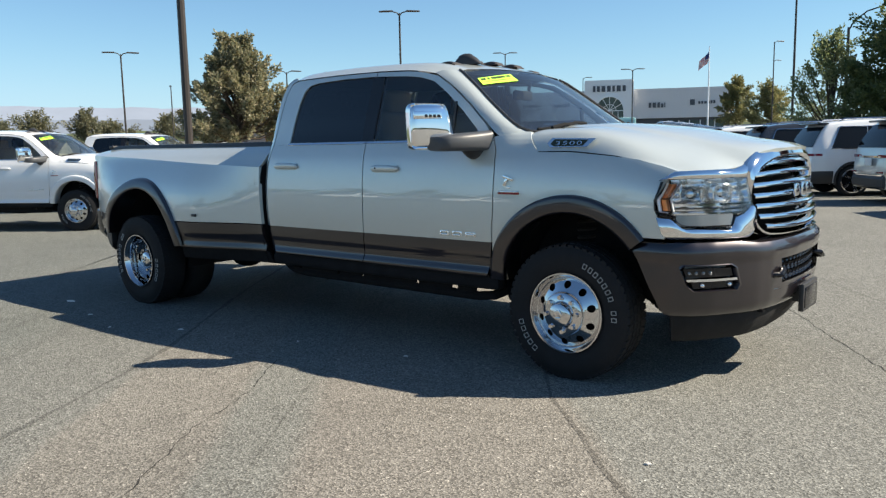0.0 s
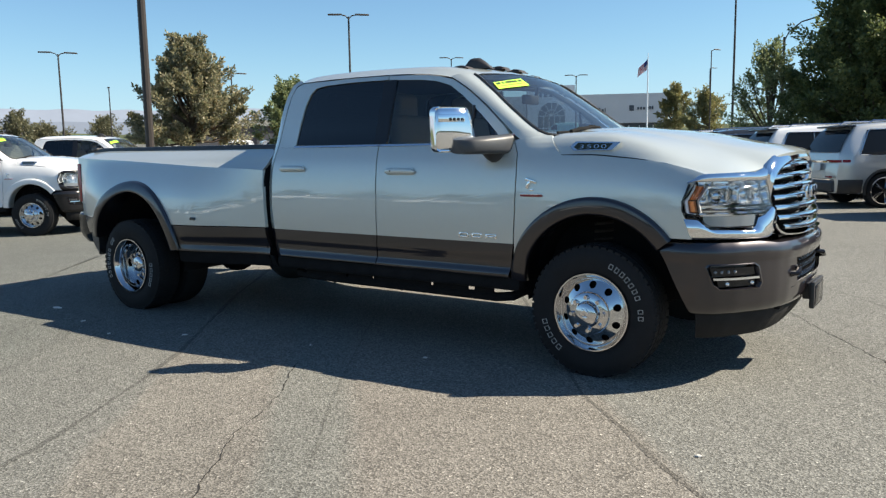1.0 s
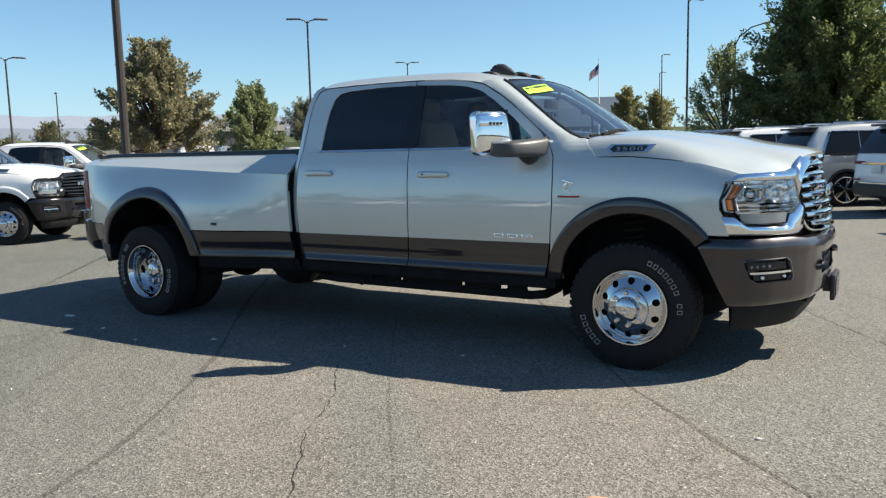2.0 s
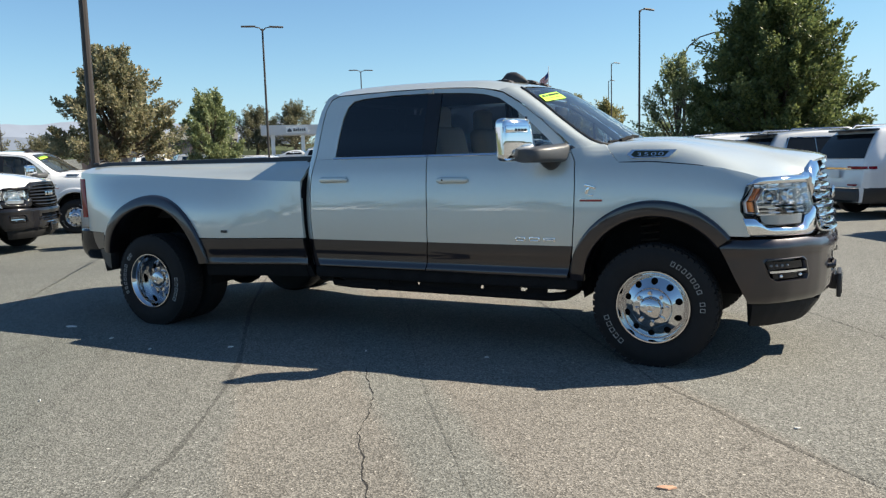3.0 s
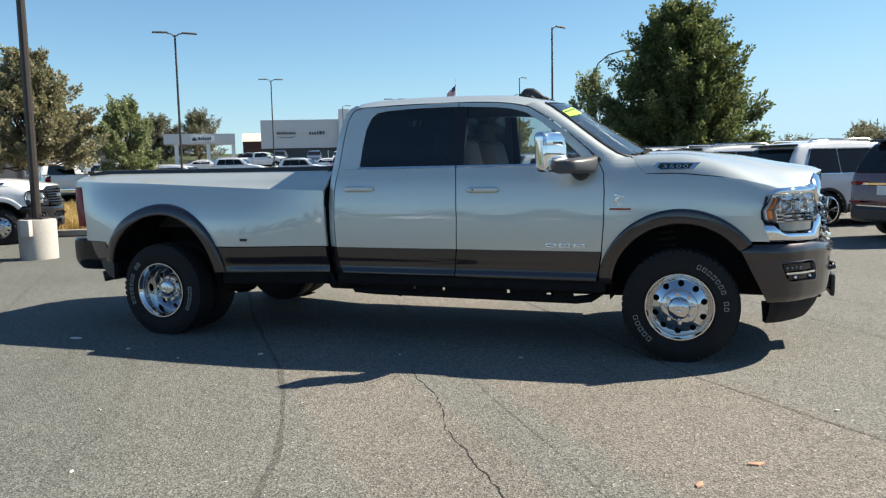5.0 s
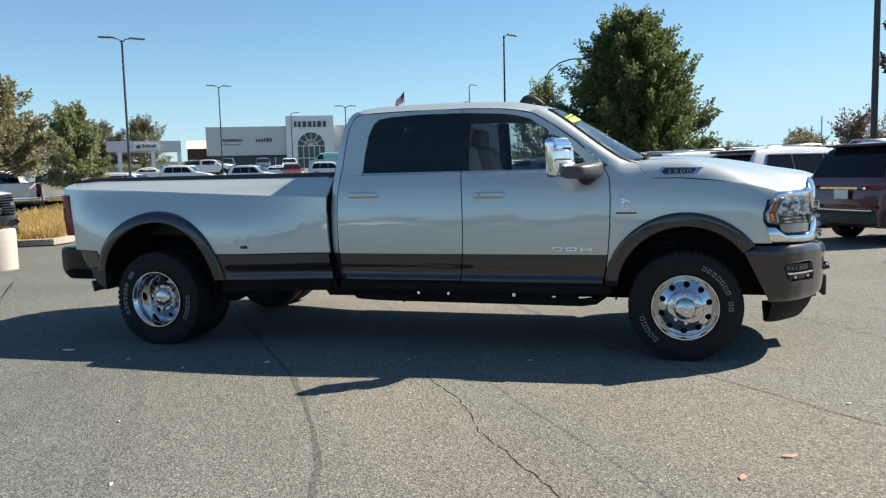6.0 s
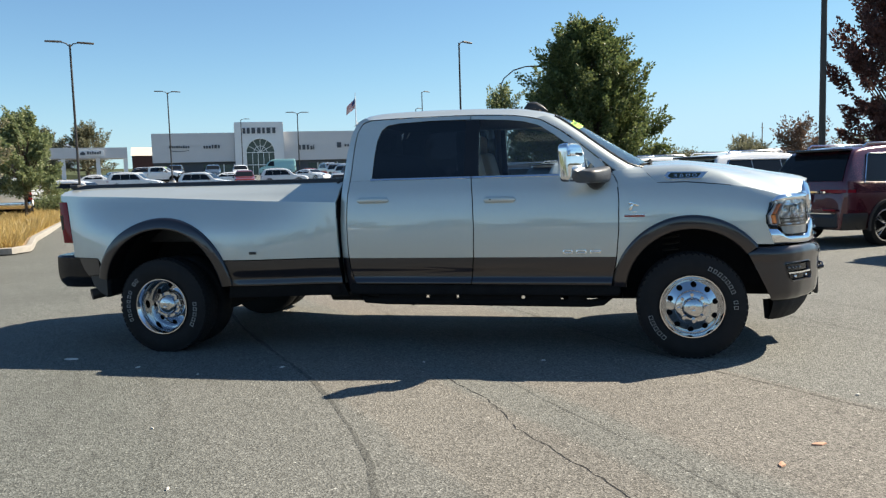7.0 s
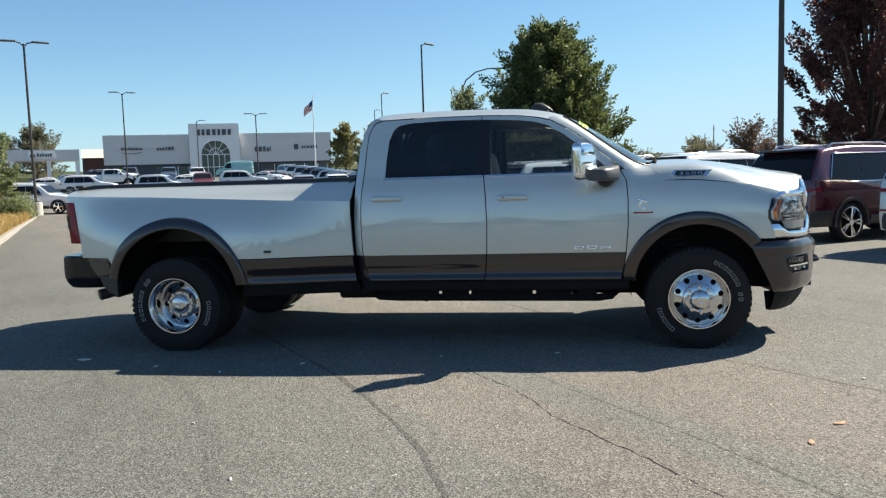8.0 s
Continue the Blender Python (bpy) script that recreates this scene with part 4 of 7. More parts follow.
def nose(t):
    # dark backing behind lamps and grille
    ys = np.linspace(-0.985, 0.985, 60)
    bm = bmesh.new()
    grid(bm, nose_skin(ys, (0.86, 0.95, 1.1, 1.2), -0.09))
    part("front_backing", bm, M_UNDER, t)
    g = part("grille", grille_surround(), M_CHROME, t, "large chrome grille with horizontal bars")
    for i in range(7):
        z = 0.905 + 0.0555 * i
        half = (0.525, 0.585, 0.593, 0.593, 0.588, 0.565, 0.45)[i]
        bm = bmesh.new()
        rows = []
        for y in np.linspace(-half, half, 49):
            sag = 0.018 * (1 - (y / half) ** 2) * (3 - i) / 3
            dip = 0.0
            c = nose_at(y, z - sag, 0.0)
            rows.append([(c.x - 0.05, c.y, c.z + 0.020), (c.x - 0.01 + dip, c.y, c.z + 0.020), (c.x + 0.012 + dip, c.y, c.z + 0.014), (c.x + 0.024 + dip, c.y, c.z + 0.002), (c.x + 0.022 + dip, c.y, c.z - 0.010), (c.x - 0.05, c.y, c.z - 0.016)])
        grid(bm, rows)
        part("grille_bar", bm, M_CHROME, g, sharp=75)
    bm = bmesh.new()
    for k, w in enumerate((0.085, 0.09, 0.12)):
        y = -0.125 + 0.125 * k
        c = nose_at(y, 1.085, 0.034)
        box(bm, c, (0.02, w, 0.075), 0.012)
    part("emblem_bars", bm, M_CHROME, g, "chrome emblem bars")
    for s in (-1, 1):
        headlamp(t, s)


def grille_surround():
    bm = bmesh.new()
    half = [(0.0, 0.845), (0.36, 0.845), (0.47, 0.848), (0.53, 0.865), (0.592, 0.915), (0.604, 1.0), (0.604, 1.12), (0.615, 1.222), (0.575, 1.258), (0.524, 1.288), (0.484, 1.308), (0.344, 1.328), (0.18, 1.333), (0.0, 1.335)]
    halfi = [(0.0, 0.862), (0.36, 0.862), (0.46, 0.868), (0.525, 0.885), (0.583, 0.928), (0.597, 1.0), (0.596, 1.075), (0.580, 1.150), (0.50, 1.205), (0.40, 1.24), (0.31, 1.262), (0.16, 1.277), (0.0, 1.28)]
    o, i = resample(half, 30), resample(halfi, 30)
    loop = lambda p: p + [(-y, z) for y, z in p[::-1]][1:-1]
    o, i = loop(o), loop(i)
    rows = []
    for k, off in ((0.0, -0.06), (0.0, 0.006), (0.25, 0.03), (0.7, 0.036), (1.0, 0.016), (1.0, -0.07)):
        rows.append([tuple(nose_at(a * (1 - k) + c * k, b * (1 - k) + d * k, off - 0.03 * (off > 0) * step(1.20, 1.12, b) * step(0.30, 0.52, abs(a)))) for (a, b), (c, d) in zip(o, i)])
    return grid(bm, rows, closed=True)


def headlamp(t, s):
    """Wraparound lamp: chrome brow and chin, amber corner, reflector bowls behind a clear lens."""
    def ribbon(name, line, o, material, parent, label=""):
        bm = bmesh.new()
        rows = []
        for (y, z), (y2, z2) in zip(resample(line[0], 28), resample(line[1], 28)):
            a, b = nose_at(s * y, z, o - 0.025), nose_at(s * y2, z2, o - 0.025)
            mid = nose_at(s * (y + y2) / 2, (z + z2) / 2, o + 0.004)
            c, d = nose_at(s * (y * 0.85 + y2 * 0.15), z * 0.85 + z2 * 0.15, o - 0.003), nose_at(s * (y * 0.15 + y2 * 0.85), z * 0.15 + z2 * 0.85, o - 0.003)
            rows.append([tuple(a), tuple(c), tuple(mid), tuple(d), tuple(b)])
        return part(name, grid(bm, rows), material, parent, label, sharp=60)
    h = ribbon("headlamp", ([(0.993, 1.180), (0.980, 1.204), (0.962, 1.219), (0.90, 1.222), (0.80, 1.223), (0.68, 1.224), (0.59, 1.245)], [(0.995, 1.168), (0.982, 1.172), (0.95, 1.174), (0.90, 1.175), (0.80, 1.174), (0.66, 1.172), (0.53, 1.172)]), 0.016, M_CHROME, t, "wraparound headlamp in a chrome frame")
    ribbon("lower_trim", ([(1.0, 0.990), (0.990, 0.986), (0.975, 0.980), (0.968, 0.945), (0.955, 0.925), (0.80, 0.914), (0.745, 0.911), (0.728, 0.925), (0.712, 0.965), (0.68, 0.995), (0.61, 1.03)], [(0.992, 0.862), (0.985, 0.86), (0.96, 0.857), (0.90, 0.854), (0.78, 0.852), (0.70, 0.850), (0.62, 0.850), (0.585, 0.87), (0.575, 0.93), (0.565, 1.0)]), 0.012, M_CHROME, h, "chrome lower trim")
    ribbon("lamp_rim", ([(0.994, 1.166), (1.0005, 1.07), (1.0005, 1.005), (0.995, 0.990), (0.972, 0.984), (0.966, 0.948), (0.952, 0.930), (0.80, 0.922), (0.742, 0.920), (0.715, 0.975)], [(0.990, 1.166), (0.9992, 1.07), (0.9985, 1.009), (0.990, 0.996), (0.970, 0.989), (0.963, 0.952), (0.949, 0.934), (0.80, 0.928), (0.750, 0.927), (0.735, 0.98)]), 0.010, M_GLOSSBLACK, h)
    ribbon("inner_frame", ([(0.984, 1.163), (0.9983, 1.072), (0.9972, 1.004), (0.984, 0.998)], [(0.980, 1.160), (0.9945, 1.072), (0.9932, 1.008), (0.982, 1.003)]), 0.013, M_LAMPEDGE, h)
    ribbon("turn_signal", ([(0.981, 1.152), (0.9942, 1.078)], [(0.956, 1.152), (0.982, 1.078)]), 0.004, M_AMBERDARK, h, "amber turn signal")
    ribbon("side_marker_lens", ([(0.9945, 1.072), (0.9932, 1.012)], [(0.983, 1.072), (0.979, 1.012)]), 0.005, M_AMBER, h, "bright amber marker lens")
    ribbon("signal_frame", ([(0.954, 1.155), (0.9805, 1.072), (0.976, 1.008)], [(0.947, 1.155), (0.974, 1.072), (0.968, 1.008)]), 0.006, M_LAMPEDGE, h)
    bm = bmesh.new()
    grid(bm, [[tuple(nose_at(s * y, z, -0.04 + 0.010 * math.sin(y * 60) + 0.007 * math.sin(z * 90))) for y in np.linspace(0.565, 0.975, 60)] for z in np.linspace(0.90, 1.178, 24)])
    part("reflector", bm, M_REFLECT, h, "bright faceted reflector")
    for y, z, m_ in ((0.915, 1.094, M_REFLECT), (0.77, 1.10, M_REFLECT)):
        bm = bmesh.new()
        c = nose_at(s * y, z, -0.028)
        n = (nose_at(s * y, z, 0.02) - c).normalized()
        m = Matrix.Translation(c) @ n.to_track_quat("Z", "Y").to_matrix().to_4x4()
        sq = lambda v: math.copysign(abs(v) ** 0.6, v)
        rows = [[(m @ Vector((r * 1.15 * sq(math.cos(k * math.pi / 12)), r * 0.9 * sq(math.sin(k * math.pi / 12)), d))) for k in range(24)] for r, d in ((0.056, -0.02), (0.056, 0.012), (0.050, 0.016), (0.042, -0.004))]
        b = part("lamp_bowl", grid(bm, rows, closed=True, cap=False), m_, h, "lamp bowl")
        bm = bmesh.new()
        bmesh.ops.create_uvsphere(bm, u_segments=20, v_segments=12, radius=0.036, matrix=m @ Matrix.Translation((0, 0, -0.008)) @ Matrix.Diagonal((1, 1, 0.55, 1)))
        part("projector", bm, M_CHROME, h, "projector lens")
    bm = bmesh.new()
    grid(bm, [[tuple(nose_at(s * y, z, o)) for y in np.linspace(0.735, 0.966, 20)] for z, o in ((0.992, -0.03), (0.988, 0.004), (0.930, 0.006), (0.925, -0.03))])
    part("lower_lamp", bm, M_STEELGREY, h, "grey lower lamp pocket")
    for z0, z1 in ((1.034, 1.046), (1.010, 1.018), (0.988, 0.998)):
        bm = bmesh.new()
        grid(bm, [[tuple(nose_at(s * y, z, o)) for y in np.linspace(0.60, 0.972, 24)] for z, o in ((z0, -0.045), (z0, -0.004), (z1, -0.004), (z1, -0.045))])
        part("lamp_divider", bm, M_CHROME, h)
    bm = bmesh.new()
    grid(bm, [[tuple(nose_at(s * y, z, 0.006)) for y in np.linspace(0.60, 0.988, 40)] for z in np.linspace(0.985, 1.172, 8)])
    ob = part("lens", bm, M_LENS, h, "clear lens")
    ob.visible_shadow = False


BPLAN = resample([(0.385, 0.985), (0.50, 0.997), (0.60, 0.988), (0.70, 0.945), (0.79, 0.86), (0.85, 0.775), (0.90, 0.70), (0.95, 0.61), (0.99, 0.50), (1.018, 0.35), (1.032, 0.2), (1.036, 0.0)], 50)


def bumper_at(k, z, o):
    """A point of the front bumper; k runs from the wheel (0) to the middle (49)."""
    k = min(k + (1 - k / 49) * 6.5 * min(max((0.82 - z) / 0.37, 0.0), 1.1), 49.0)
    at_k = lambda q: Vector((float(np.interp(q, range(50), [p[0] for p in BPLAN])), float(np.interp(q, range(50), [p[1] for p in BPLAN]))))
    p, d = at_k(k), at_k(min(k + 0.7, 49)) - at_k(max(k - 0.7, 0))
    n = Vector((-d.y, d.x)).normalized()
    z -= 0.018 * step(21, 29, k) * step(0.70, 0.80, z)
    return (p.x + n.x * o, p.y + n.y * o, z)


def bumpers(t):
    secs = [(0.842, -0.12), (0.848, -0.04), (0.840, -0.012), (0.815, 0.008), (0.775, 0.014), (0.745, 0.006), (0.72, 0.004), (0.70, 0.004), (0.66, 0.004), (0.61, 0.003), (0.58, 0.002), (0.56, 0.0), (0.50, -0.006), (0.465, -0.016), (0.44, -0.04), (0.43, -0.10)]
    K0, K1, J0, J1 = 8, 20, 6, 10
    bm = bmesh.new()
    for s in (-1, 1):
        vs = []
        for z, o in secs:
            vs.append([bm.verts.new((x, s * y, zz)) for x, y, zz in (bumper_at(k, z, o) for k in range(50))])
        for j in range(len(secs) - 1):
            for k in range(49):
                mouth = k >= 34 and 6 <= j <= 9
                if K0 <= k < K1 and J0 <= j < J1:
                    # rounded corners of the fog lamp opening
                    c = (k in (K0, K1 - 1)) and (j in (J0, J1 - 1))
                    if c:
                        ka, ja = (k, k + 1) if k == K0 else (k + 1, k), (j, j + 1) if j == J0 else (j + 1, j)
                        bm.faces.new((vs[ja[0]][ka[0]], vs[ja[0]][ka[1]], vs[ja[1]][ka[0]]))
                elif not mouth:
                    bm.faces.new((vs[j][k], vs[j][k + 1], vs[j + 1][k + 1], vs[j + 1][k]))
    bmesh.ops.remove_doubles(bm, verts=bm.verts[:], dist=1e-4)
    b = part("front_bumper", bm, M_BROWN, t, "brown painted front bumper")
    zj = [z for z, o in secs]
    for s in (-1, 1):
        bm = bmesh.new()
        flip = lambda p: (p[0], s * p[1], p[2])
        loop = [(k, zj[J0]) for k in range(K0 + 1, K1)] + [(K1, z) for z in zj[J0 + 1:J1]] + [(k, zj[J1]) for k in range(K1 - 1, K0, -1)] + [(K0, z) for z in zj[J0 + 1:J1][::-1]]
        mk, mz = (K0 + K1) / 2, (zj[J0] + zj[J1]) / 2
        inn = lambda k, z, q, o: flip(bumper_at(mk + (k - mk) * q, mz + (z - mz) * q, o))
        rows = [[inn(k, z, 1.07, 0.004) for k, z in loop], [inn(k, z, 1.0, 0.007) for k, z in loop], [inn(k, z, 0.95, -0.004) for k, z in loop], [inn(k, z, 0.90, -0.045) for k, z in loop]]
        grid(bm, rows, closed=True)
        bm.faces.new([bm.verts.new(p) for p in rows[-1]])
        part("fog_lamp_pocket", bm, M_BROWN, b, "brown painted fog lamp recess")
        bm = bmesh.new()
        grid(bm, [[flip(bumper_at(k, z, o)) for k in np.linspace(K0 + 0.7, K1 - 0.8, 9)] for z, o in ((0.702, -0.045), (0.70, -0.012), (0.656, -0.012), (0.652, -0.045))])
        fl = part("fog_lamp", bm, M_GLOSSBLACK, b, "black fog lamp housing")
        for q in range(4):
            k = K0 + 1.6 + 1.5 * q
            bm = bmesh.new()
            c = Vector(flip(bumper_at(k, 0.678, -0.012)))
            bmesh.ops.create_uvsphere(bm, u_segments=10, v_segments=6, radius=0.010, matrix=Matrix.Translation(c))
            part("fog_lamp_cell", bm, M_STEELGREY, b, "bright fog lamp cell")
        bm = bmesh.new()
        grid(bm, [[flip(bumper_at(k, z, o)) for k in np.linspace(K0 + 0.5, K1 - 0.3, 10)] for z, o in ((0.648, -0.04), (0.647, 0.004), (0.634, 0.005), (0.631, -0.04))])
        part("fog_lamp_trim", bm, M_CHROME, b, "chrome fog lamp trim")
        bm = bmesh.new()
        grid(bm, [[flip(bumper_at(k, z, o)) for k in np.linspace(K0 + 1.4, K1 - 1.0, 9)] for z, o in ((0.629, -0.044), (0.627, -0.018), (0.592, -0.022), (0.588, -0.044))])
        part("fog_lamp_grille", bm, M_GLOSSBLACK, b, "black lower recess")
        for k in (K0 + 3.5, K1 - 2.0):
            bm = bmesh.new()
            c = Vector(flip(bumper_at(k, 0.609, -0.018)))
            bmesh.ops.create_uvsphere(bm, u_segments=10, v_segments=6, radius=0.015, matrix=Matrix.Translation(c))
            part("parking_sensor", bm, M_CHROME, b)
        bm = bmesh.new()
        tube(bm, [(0.90, s * 0.40, 0.655), (1.0, s * 0.40, 0.66), (1.03, s * 0.42, 0.655), (1.03, s * 0.46, 0.635), (1.0, s * 0.48, 0.63), (0.90, s * 0.48, 0.63)], 0.016, 8)
        part("tow_hook", bm, M_GLOSSBLACK, b, "black tow hook")
    # honeycomb mouth
    bm = bmesh.new()
    grid(bm, [[(0.93, y, z) for y in (-0.52, 0, 0.52)] for z in (0.54, 0.745)])
    part("mouth_backing", bm, M_UNDER, b)
    bm = bmesh.new()
    for r in range(4):
        for c in range(15):
            y, z = -0.42 + 0.06 * c + (0.03 if r % 2 else 0), 0.57 + 0.05 * r
            if abs(y) < 0.44:
                ring = [(1.012 - 0.22 * (y * y), y + 0.029 * math.cos(a), z + 0.027 * math.sin(a)) for a in [math.pi / 6 + k * math.pi / 3 for k in range(6)]]
                tube(bm, ring, 0.007, 4, closed=True)
    part("honeycomb_insert", bm, M_GLOSSBLACK, b, "gloss black honeycomb insert")
    bm = bmesh.new()
    grid(bm, [[(0.97 - 0.2 * y * y + o, y, z) for y in np.linspace(-0.46, 0.46, 13)] for z, o in ((0.575, 0.0), (0.572, 0.06), (0.548, 0.07), (0.53, 0.03))])
    part("skid_plate", bm, M_ALLOY, b, "bright lower bumper strip")
    bm = bmesh.new()
    box(bm, (1.062, 0.0, 0.455), (0.03, 0.31, 0.165), 0.008)
    box(bm, (1.03, 0.0, 0.47), (0.06, 0.2, 0.1), 0.005)
    p = part("plate_bracket", bm, M_BLACK, b, "empty black number plate bracket")
    bm = bmesh.new()
    box(bm, (1.0785, 0.0, 0.455), (0.006, 0.27, 0.12), 0.002)
    part("bracket_face", bm, M_GLOSSBLACK, b)
    # air dam
    bm = bmesh.new()
    rows = []
    for z, o in ((0.445, -0.07), (0.41, -0.07), (0.36, -0.09), (0.30, -0.13), (0.275, -0.15), (0.275, -0.20), (0.42, -0.22)):
        pts = [bumper_at(k, z, o) for k in range(1, 50)]
        rows.append([(x, -y, z_) for x, y, z_ in pts] + [(x, y, z_) for x, y, z_ in pts[::-1]][1:])
    part("air_dam", grid(bm, rows), M_RUBBER, b, "black plastic air dam")
    # rear bumper
    bm = bmesh.new()
    rows = []
    for z, o in ((0.80, -0.14), (0.808, -0.02), (0.79, 0.0), (0.70, 0.004), (0.62, 0.0), (0.57, -0.02), (0.515, -0.07), (0.51, -0.16)):
        pts = [(-5.03, 0.985 + o), (-5.28, 1.005 + o), (-5.42, 0.99 + o), (-5.495 - o * 0.5, 0.955 + o * 0.5), (-5.54 - o, 0.86), (-5.58 - o, 0.5), (-5.59 - o, 0)]
        pts = resample(pts, 16)
        rows.append([(x, -y, z) for x, y in pts] + [(x, y, z) for x, y in pts[::-1]][1:])
    part("rear_bumper", grid(bm, rows), M_GLOSSBLACK, t, "dark rear step bumper")


def bed(t):
    bm = bmesh.new()
    grid(bm, [[(x, y, 0.92) for y in (-0.74, 0, 0.74)] for x in (-5.36, -2.84)])
    part("bed_floor", bm, M_BLACK, t, "black bed floor")
    bm = bmesh.new()
    box(bm, (-2.83, 0, 1.16), (0.03, 1.66, 0.52), 0.01)
    part("bed_front_wall", bm, M_BLACK, t)
    bm = bmesh.new()
    box(bm, (-5.40, 0, 1.11), (0.06, 1.60, 0.60), 0.025, seg=3)
    g = part("tailgate", bm, M_CREAM, t, "cream tailgate")
    bm = bmesh.new()
    box(bm, (-5.39, 0, 1.42), (0.08, 1.62, 0.03), 0.01)
    part("spoiler_cap", bm, M_BLACK, g)
    for s in (-1, 1):
        line0 = [(-5.428, 1.285), (-5.425, 1.1), (-5.41, 0.935)]
        bm = bmesh.new()
        prof = lambda z: (-5.43 + 0.06 * (1.29 - z), -5.325 + 0.08 * (1.265 - z) / 0.33 * 1.0)
        rows = []
        for z in np.linspace(0.925, 1.285, 10):
            xb = -5.435 + 0.16 * (1.285 - z)
            xf = -5.318 + 0.07 * (1.27 - z) / 0.33
            yo = bedside((xb + xf) / 2, z) + 0.004
            rows.append([(xb + 0.03, s * (yo - 0.20), z), (xb, s * (yo - 0.16), z), (xb - 0.006, s * (yo - 0.07), z), (xb + 0.018, s * (yo - 0.012), z), ((xb + xf) / 2, s * (yo + 0.012), z), (xf, s * (bedside(xf, z) + 0.004), z), (xf, s * (yo - 0.05), z)])
        grid(bm, rows)
        for r in (0, -1):
            bm.faces.new([bm.verts.new(p) for p in rows[r]])
        l = part("tail_lamp", bm, M_RED, t, "dark red tail lamp")
        bm = bmesh.new()
        rows = [[(-5.437 + 0.16 * (1.285 - z) + dx, s * (bedside(-5.38, z) + o), z) for dx, o in ((-0.009, -0.14), (-0.010, -0.06), (0.014, 0.0), (0.048, 0.019), (0.066, 0.022))] for z in np.linspace(1.04, 1.17, 4)]
        part("reversing_lens", grid(bm, rows), M_GLOSSBLACK, l, "smoked lamp centre")


def mirror(t, s):
    """Tall towing mirror: chrome shell swept back towards its outer end, dark arm below."""
    base = Matrix.Translation((-0.880, s * 1.168, 1.507)) @ pose(0, 0, 0, 0, -3, s * 24)
    bm = bmesh.new()
    box(bm, (0.025, s * 0.012, -0.016), (0.11, 0.305, 0.285), 0.0)
    bmesh.ops.bevel(bm, geom=bm.edges[:], offset=0.045, segments=6, affect="EDGES", profile=0.55)
    for ax in (1, 2):
        for c in np.linspace(-0.11, 0.09, 9):
            at, n = Vector((0, 0, 0)), Vector((0, 0, 0))
            at[ax], n[ax] = c, 1
            bmesh.ops.bisect_plane(bm, geom=bm.verts[:] + bm.edges[:] + bm.faces[:], plane_co=at, plane_no=n)
    for v in bm.verts:
        x, y, z = v.co
        if x > 0.06:
            v.co.x = x - 0.9 * z * z - 0.45 * y * y
        v.co.y = y + s * 0.26 * max(z + 0.08, 0.0) * min(max(0.5 - s * y / 0.3, 0.0), 1.0)
    bm.transform(base)
    m = part("mirror", bm, M_CHROME, t, "chrome towing mirror", sharp=80)
    bm = bmesh.new()
    rows = []
    for y, zc, h, xc, w in ((0.90, 1.402, 0.064, -0.635, 0.05), (0.95, 1.40, 0.060, -0.66, 0.07), (1.04, 1.397, 0.057, -0.695, 0.085), (1.13, 1.393, 0.053, -0.735, 0.09), (1.20, 1.390, 0.050, -0.77, 0.085), (1.235, 1.388, 0.042, -0.79, 0.065)):
        rows.append([(xc + w * math.copysign(abs(math.cos(a)) ** 0.55, math.cos(a)), s * y, zc + h * math.copysign(abs(math.sin(a)) ** 0.55, math.sin(a))) for a in np.linspace(0, 2 * math.pi, 20, endpoint=False)])
    part("mirror_arm", grid(bm, rows, cap=True, closed=True), M_ARM, m, "dark grey mirror arm", sharp=60)
    bm = bmesh.new()
    rows = [[(-0.70 + w * math.cos(a), s * (y + d * math.sin(a)), z) for a in np.linspace(0, 2 * math.pi, 14, endpoint=False)] for z, w, d, y in ((1.37, 0.085, 0.075, 0.975), (1.335, 0.070, 0.065, 0.970), (1.305, 0.045, 0.050, 0.960), (1.287, 0.018, 0.030, 0.950))]
    grid(bm, rows, cap=True, closed=True)
    part("mirror_foot", bm, M_BLACK, m)
    bm = bmesh.new()
    box(bm, (0.079, s * 0.052, 0.052), (0.012, 0.19, 0.046), 0.005, base)
    l = part("mirror_lamp", bm, M_CHROME, m, "chrome framed signal lamp in the mirror")
    for k in range(4):
        bm = bmesh.new()
        box(bm, (0.086, s * (-0.022 + 0.029 * k), 0.045), (0.006, 0.018, 0.018), 0.002, base)
        part("mirror_lamp_cell", bm, M_GLOSSBLACK, m, "dark lamp cell")
    bm = bmesh.new()
    box(bm, (-0.033, 0, 0), (0.01, 0.20, 0.19), 0.004, base)
    part("mirror_glass", bm, M_CHROME, m)


